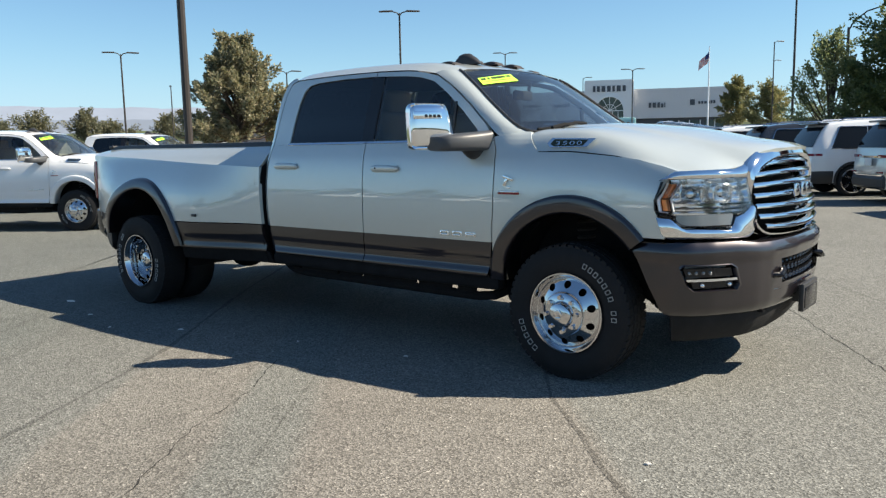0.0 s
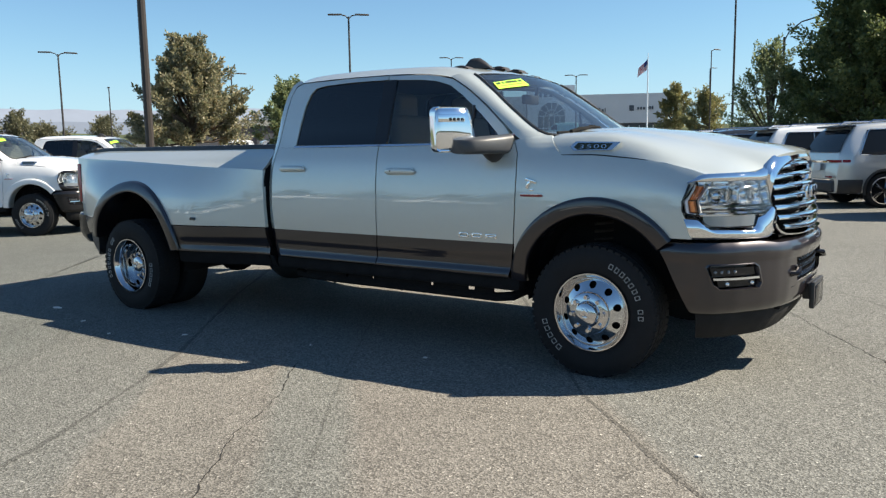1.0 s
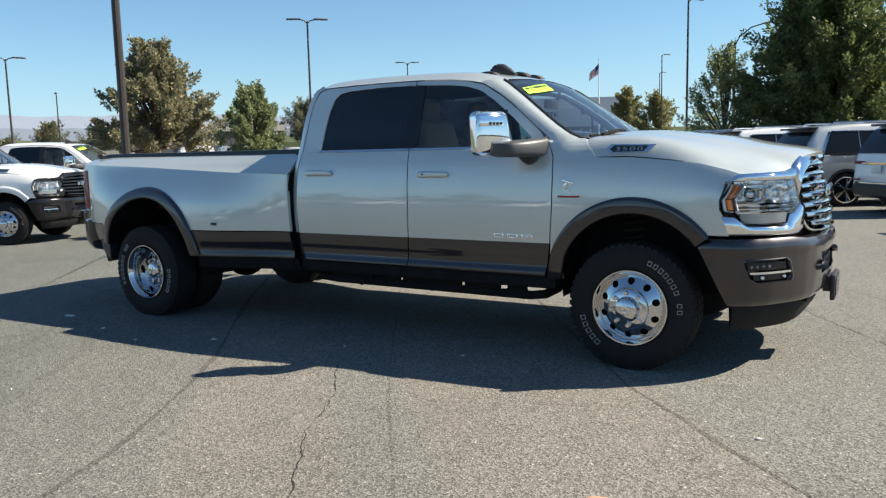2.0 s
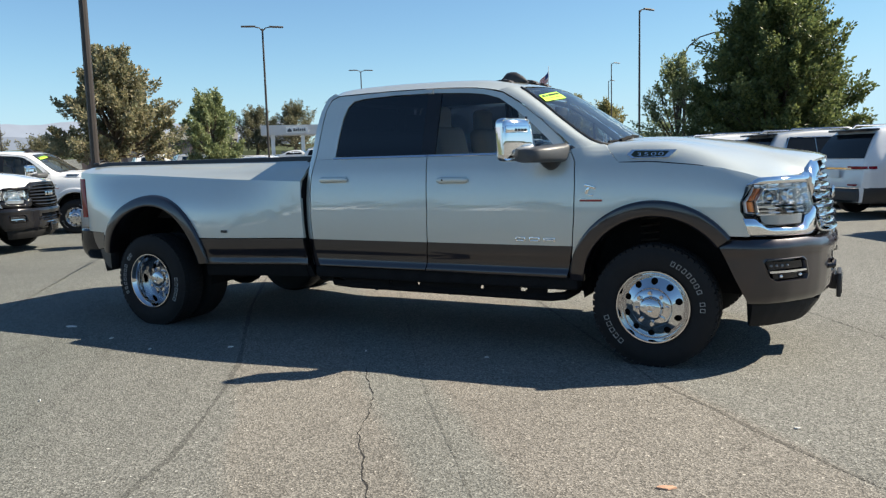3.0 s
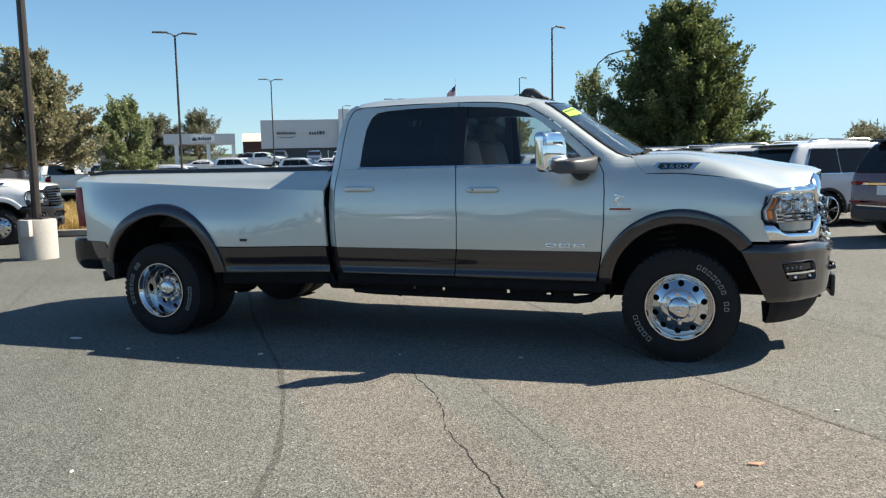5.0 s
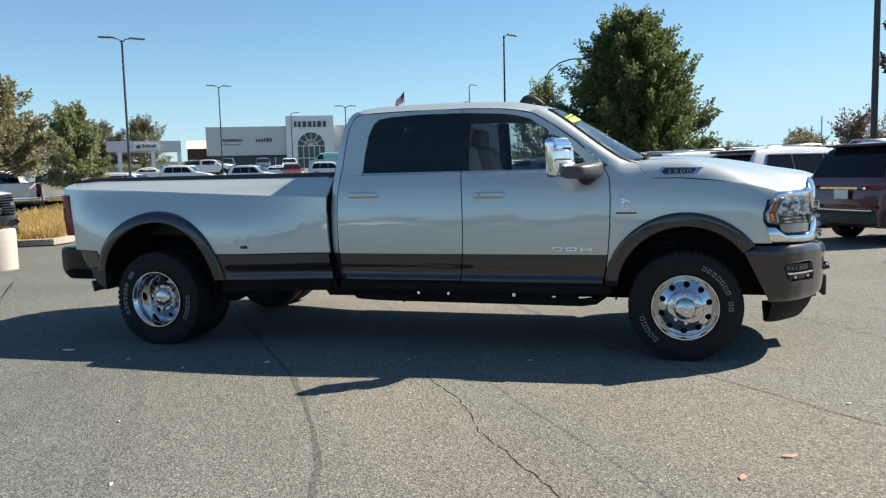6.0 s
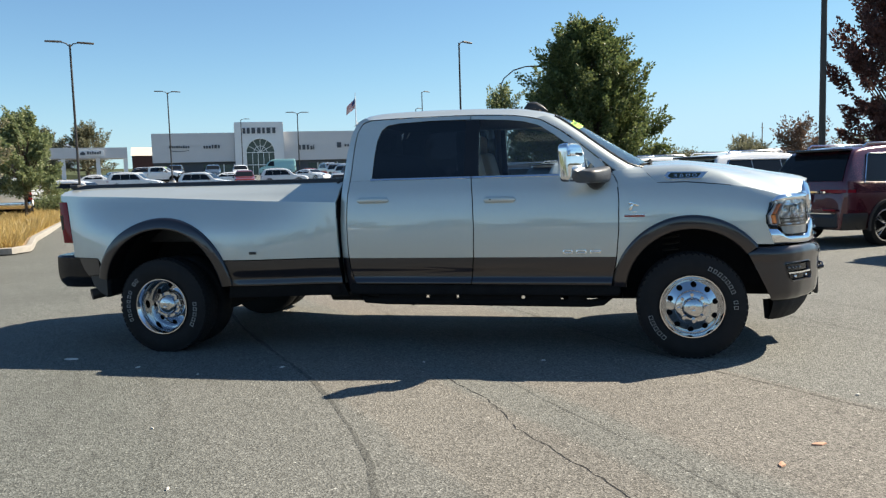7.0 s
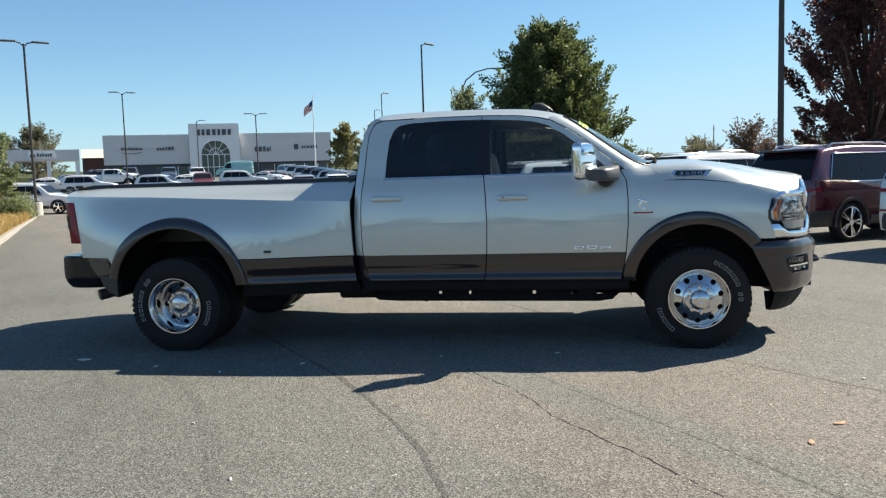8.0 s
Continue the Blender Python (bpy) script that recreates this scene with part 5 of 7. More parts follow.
def underbody(t):
    for s in (-1, 1):
        bm = bmesh.new()
        box(bm, (-1.62, s * 0.89, 0.509), (2.2, 0.14, 0.098), 0.03)
        part("cab_sill", bm, M_UNDER, t, "black cab sill")
        bm = bmesh.new()
        tube(bm, [(-0.60, s * 0.70, 0.43), (-0.66, s * 0.80, 0.395), (-0.76, s * 0.83, 0.385), (-2.44, s * 0.83, 0.395), (-2.62, s * 0.80, 0.40), (-2.70, s * 0.7, 0.43)], 0.032, 10)
        st = part("side_step", bm, M_UNDER, t, "black tubular side step")
        for x0, x1 in ((-2.50, -2.090), (-2.065, -1.835), (-1.815, -1.300), (-1.275, -0.985), (-0.93, -0.78)):
            bm = bmesh.new()
            box(bm, ((x0 + x1) / 2, s * 0.84, 0.44), (x1 - x0, 0.02, 0.07), 0.004)
            part("step_plate", bm, M_UNDER, st)
        for x in (-0.95, -1.55, -2.2):
            bm = bmesh.new()
            cyl(bm, (x, s * 0.86, 0.38), (x, s * 0.5, 0.47), 0.022, seg=8)
            part("step_bracket", bm, M_UNDER, st)
        bm = bmesh.new()
        box(bm, (-2.2, s * 0.45, 0.50), (6.3, 0.09, 0.17), 0.01)
        part("frame_rail", bm, M_UNDER, t)
    bm = bmesh.new()
    cyl(bm, (0, -0.8, 0.40), (0, 0.8, 0.40), 0.06)
    bmesh.ops.create_uvsphere(bm, u_segments=14, v_segments=10, radius=0.17, matrix=Matrix.Translation((0, 0.3, 0.40)))
    part("front_axle", bm, M_UNDER, t)
    bm = bmesh.new()
    cyl(bm, (-4.305, -0.95, 0.40), (-4.305, 0.95, 0.40), 0.075)
    bmesh.ops.create_uvsphere(bm, u_segments=14, v_segments=10, radius=0.21, matrix=Matrix.Translation((-4.305, 0, 0.39)))
    part("rear_axle", bm, M_UNDER, t)
    bm = bmesh.new()
    box(bm, (-2.9, 0.62, 0.50), (1.4, 0.36, 0.34), 0.05)
    part("fuel_tank", bm, M_UNDER, t)
    bm = bmesh.new()
    box(bm, (-0.7, 0, 0.50), (1.2, 0.55, 0.35), 0.08)
    box(bm, (-1.9, 0, 0.46), (1.5, 0.25, 0.18), 0.05)
    part("gearbox", bm, M_UNDER, t)
    bm = bmesh.new()
    tube(bm, [(-1.2, -0.28, 0.42), (-3.2, -0.30, 0.42), (-3.8, -0.42, 0.5), (-4.6, -0.55, 0.55), (-5.0, -0.82, 0.49), (-5.15, -0.98, 0.455)], 0.05, 12)
    part("exhaust_pipe", bm, M_STEEL, t)
    bm = bmesh.new()
    cyl(bm, (-2.3, -0.30, 0.42), (-3.1, -0.30, 0.42), 0.11, seg=20)
    part("silencer", bm, M_STEEL, t)
    for s in (-1, 1):
        bm = bmesh.new()
        tube(bm, [(-0.12 + 0.065 * math.cos(u), s * 0.52 + 0.065 * math.sin(u), 0.45 + 0.05 * u / (2 * math.pi)) for u in np.linspace(0, 20 * math.pi, 120)], 0.012, 5)
        part("coil_spring", bm, M_STEEL, t)
        bm = bmesh.new()
        cyl(bm, (0.1, s * 0.50, 0.35), (0.06, s * 0.46, 0.98), 0.032)
        part("shock_absorber", bm, M_ALLOY, t)
        bm = bmesh.new()
        box(bm, (-4.90, s * 0.98, 0.53), (0.03, 0.26, 0.16), 0.01)
        part("mud_flap", bm, M_BLACK, t)
        sheet("rear_quarter_trim", [(-4.905, 0.66), (-4.935, 0.794), (-5.17, 0.794), (-5.12, 0.70), (-5.06, 0.64)], lambda x, z: bedside(x, 0.80) - 0.004, s, M_BROWN, t, "brown painted trim behind the rear wheel")
        sheet("rear_valance", [(-4.86, 0.655), (-5.055, 0.635), (-5.02, 0.56), (-4.95, 0.50), (-4.86, 0.465)], lambda x, z: bedside(x, 0.80) - 0.02, s, M_BLACK, t, "black plastic valance behind the rear wheel", 0.05)


def seat(t, x, y, w, material, name="seat"):
    bm = bmesh.new()
    box(bm, (x + 0.22, y, 0.98), (0.52, w, 0.16), 0.06, seg=3)
    st = part(name, bm, material, t, "beige leather seat")
    bm = bmesh.new()
    box(bm, (0, 0, 0), (0.15, w, 0.64), 0.06, Matrix.Translation((x - 0.06, y, 1.32)) @ pose(0, 0, 0, 0, -14, 0), seg=3)
    part("backrest", bm, material, st)
    for dy in ((0,) if w < 0.7 else (-w / 3, w / 3)):
        bm = bmesh.new()
        box(bm, (x - 0.16, y + dy, 1.70), (0.10, 0.27, 0.20), 0.045, seg=3)
        cyl(bm, (x - 0.15, y + dy - 0.06, 1.5), (x - 0.15, y + dy - 0.06, 1.68), 0.008, seg=6)
        cyl(bm, (x - 0.15, y + dy + 0.06, 1.5), (x - 0.15, y + dy + 0.06, 1.68), 0.008, seg=6)
        part("headrest", bm, material, st)
    return st


def cabin(t):
    seat(t, -1.66, -0.42, 0.52, M_SEAT)
    seat(t, -1.66, 0.42, 0.52, M_SEAT)
    seat(t, -2.38, 0.0, 1.40, M_SEATDARK, "rear_seat")
    bm = bmesh.new()
    rows = [[(x, y, z) for y in np.linspace(-0.86, 0.86, 9)] for x, z in ((-0.74, 0.95), (-0.78, 1.22), (-0.74, 1.36), (-0.60, 1.40), (-0.35, 1.40))]
    part("dashboard", grid(bm, rows), M_DASH, t, "dark dashboard")
    bm = bmesh.new()
    m = pose(-0.86, 0.42, 1.33, 0, -62, 0)
    tube(bm, [m @ Vector((0.19 * math.cos(a), 0.19 * math.sin(a), 0)) for a in np.linspace(0, 2 * math.pi, 28, endpoint=False)], 0.017, 8, closed=True)
    for a in (0.3, math.pi - 0.3, -math.pi / 2):
        cyl(bm, m @ Vector((0, 0, -0.02)), m @ Vector((0.18 * math.cos(a), 0.18 * math.sin(a), 0)), 0.018, seg=8)
    part("steering_wheel", bm, M_DASH, t)
    bm = bmesh.new()
    grid(bm, [[(x, y, 0.86) for y in (-0.9, 0.9)] for x in (-2.74, -0.5)])
    part("cabin_floor", bm, M_SEATDARK, t)
    bm = bmesh.new()
    grid(bm, [[(x, y, 1.875) for y in (-0.70, 0.70)] for x in (-2.60, -1.15)])
    part("headliner", bm, M_SEATDARK, t, "dark headliner")
    bm = bmesh.new()
    box(bm, (-0.95, 0.0, 1.73), (0.03, 0.24, 0.07), 0.015)
    cyl(bm, (-0.90, 0, 1.76), (-0.88, 0, 1.82), 0.012, seg=8)
    part("interior_mirror", bm, M_DASH, t)
    bm = bmesh.new()
    box(bm, (-1.35, 0, 1.02), (0.7, 0.3, 0.2), 0.04)
    part("centre_console", bm, M_SEATDARK, t)
    for s in (-1, 1):
        bm = bmesh.new()
        grid(bm, [[(x, s * y, z) for x in (-2.70, -1.7, -0.58)] for y, z in ((0.90, 0.9), (0.87, 1.35), (0.885, 1.41))])
        part("door_card", bm, M_SEATDARK, t)
        bm = bmesh.new()
        tube(bm, [(-1.69, s * 0.70, 1.87), (-1.70, s * 0.80, 1.5), (-1.70, s * 0.85, 1.0)], 0.03, 6)
        part("inner_pillar", bm, M_DASH, t)
        bm = bmesh.new()
        tube(bm, [(-0.925, s * 0.83, 1.66), (-0.925, s * 0.885, 1.43)], 0.011, 6)
        part("quarter_divider", bm, M_BLACK, t)


def trim(t):
    # roof marker lamps and aerial
    for y in (-0.52, -0.26, 0.0, 0.26, 0.52):
        bm = bmesh.new()
        z = 1.945 + 0.03 * (1 - (y / 0.75) ** 2) - 0.02 * (abs(y) > 0.5)
        prof = [(-0.09, 0.0), (-0.06, 0.022), (0.0, 0.03), (0.05, 0.018), (0.075, -0.012)]
        grid(bm, [[(-1.21 + dx, y + dy, z + h * k - 0.008) for dx, h in prof] for dy, k in ((-0.058, -0.1), (-0.045, 0.85), (0, 1.0), (0.045, 0.85), (0.058, -0.1))])
        part("roof_marker_lamp", bm, M_BRONZE, t, "dark amber roof marker lamp")
    bm = bmesh.new()
    rows = []
    for x, h, w in ((-1.385, 0.0, 0.055), (-1.365, 0.045, 0.055), (-1.34, 0.076, 0.052), (-1.31, 0.083, 0.05), (-1.265, 0.080, 0.045), (-1.21, 0.045, 0.035), (-1.165, 0.0, 0.02)):
        rows.append([(x + 0.06, -0.30 + w * math.cos(a), 1.958 + h * max(0, math.sin(a)) ** 0.6 - 0.006) for a in np.linspace(0, math.pi, 11)])
    a = part("roof_aerial", grid(bm, rows), M_BLACK, t, "black roof aerial housing")
    for s in (-1, 1):
        # brand letters as plain bars, engine badge, side marker
        bm = bmesh.new()
        for k, (x0, w) in enumerate(((-0.955, 0.075), (-0.855, 0.08), (-0.75, 0.085))):
            for dz in ((0.0, 0.022) if k != 2 else (0.008, 0.02)):
                x = x0 + w / 2
                box(bm, (x, s * (flank(x, 0.81) + 0.003), 0.803 + dz), (w, 0.008, 0.008), 0.002)
            for x in (x0 + 0.006, x0 + w - 0.006):
                box(bm, (x, s * (flank(x, 0.81) + 0.003), 0.812), (0.012, 0.008, 0.028), 0.002)
        part("door_badge", bm, M_CHROME, t, "chrome door badge drawn as plain bars")
        bm = bmesh.new()
        box(bm, (-0.415, s * (flank(-0.4, 1.085) + 0.004), 1.081), (0.15, 0.01, 0.011), 0.002)
        b = part("engine_badge", bm, M_REDINK, t, "small red and chrome engine badge")
        bm = bmesh.new()
        box(bm, (-0.415, s * (flank(-0.4, 1.092) + 0.004), 1.0915), (0.15, 0.010, 0.007), 0.002)
        part("badge_bar", bm, M_CHROME, b, "thin chrome badge bar")
        bm = bmesh.new()
        m = Matrix.Translation((-0.43, s * (flank(-0.43, 1.145) + 0.004), 1.145)) @ pose(0, 0, 0, 0, 0, 0)
        box(bm, (0.0, 0, 0.03), (0.075, 0.01, 0.018), 0.002, m @ pose(0, 0, 0, 0, -18 * s, 0))
        box(bm, (-0.01, 0, 0.0), (0.02, 0.01, 0.05), 0.002, m @ pose(0, 0, 0, 0, 25, 0))
        box(bm, (0.015, 0, -0.028), (0.03, 0.01, 0.012), 0.002, m)
        part("badge_emblem", bm, M_CHROME, b, "chrome emblem shape")
        bm = bmesh.new()
        box(bm, (-3.475, s * (bedside(-3.475, 0.835) + 0.004), 0.835), (0.062, 0.012, 0.022), 0.004)
        part("side_marker", bm, M_BLACK, t, "small dark marker on the box side")


# ---- wheels ----
def wheel_mesh_parts(front):
    """Wheel with its outer face towards -y, centre at the origin."""
    w = new("wheel")
    tagged(w, "chrome truck wheel with a white-lettered all-terrain tyre")
    bm = bmesh.new()
    out = 0.0
    prof = [(0.222, -0.235), (0.235, -0.235), (0.30, -0.243), (0.36, -0.24), (0.388, -0.225), (0.399, -0.195), (0.402, -0.12), (0.399, -0.045), (0.388, -0.014), (0.36, 0.001), (0.33, 0.006), (0.30, 0.007), (0.262, 0.002), (0.242, -0.006), (0.232, -0.014), (0.222, -0.03)]
    lathe(bm, prof, 72)
    ty = part("tyre", bm, M_RUBBER, w, "black all-terrain tyre")
    # tread blocks
    v, f = [], []
    for k in range(54):
        for row, (o0, o1, sh) in enumerate(((-0.012, -0.05, 0.0), (-0.058, -0.092, 0.5), (-0.10, -0.135, 0.0), (-0.143, -0.177, 0.5), (-0.185, -0.222, 0.0))):
            a0 = 2 * math.pi * (k + sh * 0.5) / 54
            a1 = a0 + 2 * math.pi / 54 * 0.72
            r0, r1 = 0.39, (0.4045 if 0 < row < 4 else 0.3995)
            if row in (0, 4):
                r0 = 0.375
            i = len(v)
            for r in (r0, r1):
                for a, o in ((a0, o0), (a1, o0), (a1 + 0.02, o1), (a0 + 0.02, o1)):
                    v.append((r * math.cos(a), -o, r * math.sin(a)))
            f += [(i + 4, i + 5, i + 6, i + 7), (i, i + 1, i + 5, i + 4), (i + 1, i + 2, i + 6, i + 5), (i + 2, i + 3, i + 7, i + 6), (i + 3, i, i + 4, i + 7)]
    part("tread", to_mesh("tread", v, f, M_RUBBER, False), M_RUBBER, w)
    # sidewall lettering as plain upright frames, two runs round the tyre
    def frame_mesh(wd):
        bm = bmesh.new()
        for r in (0.297, 0.325):
            box(bm, (r, -0.0085, 0), (0.003, 0.004, wd))
        for e in (-1, 1):
            box(bm, (0.311, -0.0085, e * wd / 2), (0.031, 0.004, 0.003))
        me = bpy.data.meshes.new("sidewall_letter")
        bm.to_mesh(me)
        bm.free()
        me.materials.append(M_LETTER)
        return me

    wide, slim = frame_mesh(0.026), frame_mesh(0.021)
    off = 0 if front else 150
    for me, a in [(wide, 192 + 8.2 * k) for k in range(5)] + [(slim, 62 - 7.4 * k) for k in range(10) if k != 7]:
        ob = part("sidewall_letter", me, M_LETTER, w)
        ob.matrix_basis = pose(0, 0, 0, 0, -(off + a), 0)
    # rim
    if front:
        face = [(0.205, -0.028), (0.196, -0.022), (0.165, -0.004), (0.133, 0.014)]
        hub = [(0.133, 0.014), (0.128, 0.018), (0.124, 0.032), (0.112, 0.04), (0.085, 0.043), (0.078, 0.045), (0.074, 0.062), (0.066, 0.078), (0.05, 0.086), (0.02, 0.09), (0.002, 0.09)]
        holes, r_mid, r_hole, lug = 10, 0.169, 0.0215, 0.042
    else:
        face = [(0.205, -0.175), (0.196, -0.178), (0.165, -0.165), (0.125, -0.15)]
        hub = [(0.125, -0.15), (0.12, -0.145), (0.116, -0.115), (0.108, -0.105), (0.085, -0.105), (0.08, -0.10), (0.076, -0.07), (0.066, -0.06), (0.05, -0.055), (0.02, -0.05), (0.002, -0.05)]
        holes, r_mid, r_hole, lug = 8, 0.162, 0.022, -0.105
    zf = linear(sorted(face))
    bm = bmesh.new()
    lathe(bm, [(0.222, -0.03), (0.232, -0.012), (0.238, 0.0), (0.236, 0.008), (0.228, 0.008), (0.221, -0.002), (0.214, -0.018), (0.208, -0.026)] + ([(0.205, -0.028)] if front else [(0.204, -0.06), (0.203, -0.12), (0.205, -0.175)]), 72)
    rim = part("rim", bm, M_WHEEL, w, "polished chrome rim")
    bm = bmesh.new()
    r0, r1 = (0.133, 0.205) if front else (0.125, 0.205)
    for k in range(holes):
        c = 2 * math.pi * (k + 0.3) / holes
        h = math.pi / holes
        n = 8
        rect = [(r0, -h + 2 * h * i / n) for i in range(n)] + [(r0 + (r1 - r0) * i / n, h) for i in range(n)] + [(r1, h - 2 * h * i / n) for i in range(n)] + [(r1 - (r1 - r0) * i / n, -h) for i in range(n)]
        hole = []
        for r, a in rect:
            u, w_ = r - r_mid, a * r_mid
            q = math.hypot(u, w_) or 1
            hole.append((r_mid + u / q * r_hole, w_ / q * r_hole / r_mid))
        P = lambda r, a, o=0.0: (r * math.cos(c + a), -(zf(r) + o), r * math.sin(c + a))
        mid = [((r * 0.35 + hr * 0.65), (a * 0.35 + ha * 0.65)) for (r, a), (hr, ha) in zip(rect, hole)]
        grid(bm, [[P(*p) for p in rect], [P(*p) for p in mid], [P(*p) for p in hole], [P(r, a, -0.012) for r, a in hole], [P(r, a, -0.03) for r, a in hole]], closed=True)
    bmesh.ops.remove_doubles(bm, verts=bm.verts[:], dist=1e-5)
    part("wheel_disc", bm, M_WHEEL, w, "chrome wheel disc with round holes")
    bm = bmesh.new()
    lathe(bm, hub, 40)
    hb = part("hub_cover", bm, M_WHEEL, w, "chrome hub cover")
    for k in range(8):
        a = 2 * math.pi * k / 8
        bm = bmesh.new()
        p = Vector((0.1 * math.cos(a), -lug, 0.1 * math.sin(a)))
        cyl(bm, p + Vector((0, 0.01, 0)), p - Vector((0, 0.022, 0)), 0.0155, 0.013, seg=6)
        part("lug_nut", bm, M_WHEEL, w)
    bm = bmesh.new()
    o = 0.091 if front else -0.049
    for m in (pose(0, -o, 0.0), ):
        box(bm, (-0.018, 0, 0.008), (0.022, 0.006, 0.04), 0.004, m @ pose(0, 0, 0, 0, 25, 0))
        box(bm, (0.018, 0, 0.008), (0.022, 0.006, 0.04), 0.004, m @ pose(0, 0, 0, 0, -25, 0))
        box(bm, (0, 0, -0.018), (0.03, 0.006, 0.022), 0.004, m)
    part("cap_emblem", bm, M_ALLOY, w, "embossed emblem shape")
    bm = bmesh.new()
    lathe(bm, [(0.222, -0.03), (0.215, -0.2), (0.21, -0.23)], 40)
    cyl(bm, (0, 0.06 if front else 0.20, 0), (0, 0.19 if front else 0.22, 0), 0.19, seg=28)
    part("brake_drum", bm, M_UNDER, w)
    return w


def wheels(t):
    f = wheel_mesh_parts(True)
    r = wheel_mesh_parts(False)
    f.parent = t
    r.parent = t
    f.matrix_basis = pose(0, -1.03, 0.397, 0, -4, 0)
    r.matrix_basis = pose(-4.305, -1.213, 0.392, 0, 10, 0)
    for src, x, y in ((f, 0, 1.03), (r, -4.305, 1.213)):
        c = copy_thing(src, pose(x, y, 0.397 if src is f else 0.392, 0, 30, 180))
        c.parent = t
    for s in (-1, 1):
        bm = bmesh.new()
        prof = [(0.2, -0.235), (0.30, -0.243), (0.36, -0.24), (0.388, -0.225), (0.402, -0.195), (0.404, -0.12), (0.402, -0.045), (0.388, -0.014), (0.36, 0.001), (0.30, 0.007), (0.2, -0.006)]
        lathe(bm, prof, 60)
        o = part("inner_twin_tyre", bm, M_RUBBER, t, "inner tyre of the twin rear wheels")
        o.matrix_basis = pose(-4.305, s * 0.90, 0.392, 0, 0, 0 if s < 0 else 180)


truck = build_truck()
wheels(truck)
# ---- planted island with dry grass ----
M_GRASS = leaf_mat("dry_grass", (0.52, 0.37, 0.12), (0.40, 0.30, 0.13))
M_SOIL = mat("dry_soil", (0.28, 0.20, 0.11), 0.95, 0.0, 0.25, 1.5, 0.5, 8)
M_KERB = mat("weathered_kerb_concrete", (0.30, 0.28, 0.25), 0.9, 0.0, 0.2, 2.5, 0.3, 40)
ISLE = [(-15.2, 8.3), (-14.6, 8.7), (-14.7, 9.5), (-17.1, 12.5), (-22.4, 20.2), (-28.6, 29.4), (-31.0, 32.9), (-33.2, 33.0), (-33.4, 30.5), (-27.0, 21.5), (-19.0, 9.4), (-16.4, 7.9)]
isle = thing("planted_island", "parking lot island of dry golden grass in a concrete kerb", "planting bed", (-20, 16, -0.12))
back_to = Matrix.Translation((20, -16, 0))
cx_, cy_ = -21.5, 18.0


def shrunk(k):
    out = []
    n = len(ISLE)
    for i in range(n):
        a, b, c = Vector(ISLE[i - 1]), Vector(ISLE[i]), Vector(ISLE[(i + 1) % n])
        d = ((b - a).normalized() + (c - b).normalized()).normalized()
        out.append((b.x + d.y * -k, b.y + d.x * k))
    return out


bm = bmesh.new()
rows = []
for k, z in ((0.0, 0.0), (0.01, 0.135), (0.03, 0.15), (0.15, 0.15), (0.16, 0.10)):
    rows.append([tuple(back_to @ Vector((x, y, z))) for x, y in resample(shrunk(k) + [shrunk(k)[0]], 90)[:-1]])
part("kerb", grid(bm, rows, closed=True), M_KERB, isle, "pale concrete kerb")
bm = bmesh.new()
bm.faces.new([bm.verts.new(back_to @ Vector((x, y, 0.11))) for x, y in shrunk(0.15)])
part("soil", bm, M_SOIL, isle)


def inside(x, y, poly):
    c = False
    for (x0, y0), (x1, y1) in zip(poly, poly[1:] + poly[:1]):
        if (y0 > y) != (y1 > y) and x < (x1 - x0) * (y - y0) / (y1 - y0) + x0:
            c = not c
    return c


rng = np.random.default_rng(4)
poly = shrunk(0.25)
v, f = [], []
while len(f) < 44000:
    x, y = rng.uniform(-33, -13.5), rng.uniform(7, 33.5)
    if not inside(x, y, poly) or math.hypot(x + 28.9, y - 28.1) < 0.5:
        continue
    near = 1.0 if y < 14 else 0.5
    if rng.random() > near:
        continue
    clump = 0.5 + 0.5 * noise.noise(Vector((x * 1.6, y * 1.6, 0)))
    h = (0.18 + 0.34 * clump) * rng.uniform(0.5, 1.3)
    a, w = rng.uniform(0, 6.283), 0.012 + 0.006 * (y > 14)
    lx, ly = rng.normal(0, 0.30, 2) * h * 1.4
    i = len(v)
    dx, dy = w * math.cos(a), w * math.sin(a)
    X, Y = x + 20, y - 16
    v += [(X - dx, Y - dy, 0.10), (X + dx, Y + dy, 0.10), (X + lx * 0.4 + dx * 0.7, Y + ly * 0.4 + dy * 0.7, 0.1 + h * 0.6), (X + lx * 0.4 - dx * 0.7, Y + ly * 0.4 - dy * 0.7, 0.1 + h * 0.6), (X + lx, Y + ly, 0.1 + h)]
    f += [(i, i + 1, i + 2, i + 3), (i + 3, i + 2, i + 4)]
g = part("dry_grass", to_mesh("dry_grass", v, f, M_GRASS, False), M_GRASS, isle, "tall dry golden grass")
tagged(g, "", "", "", "stuff")


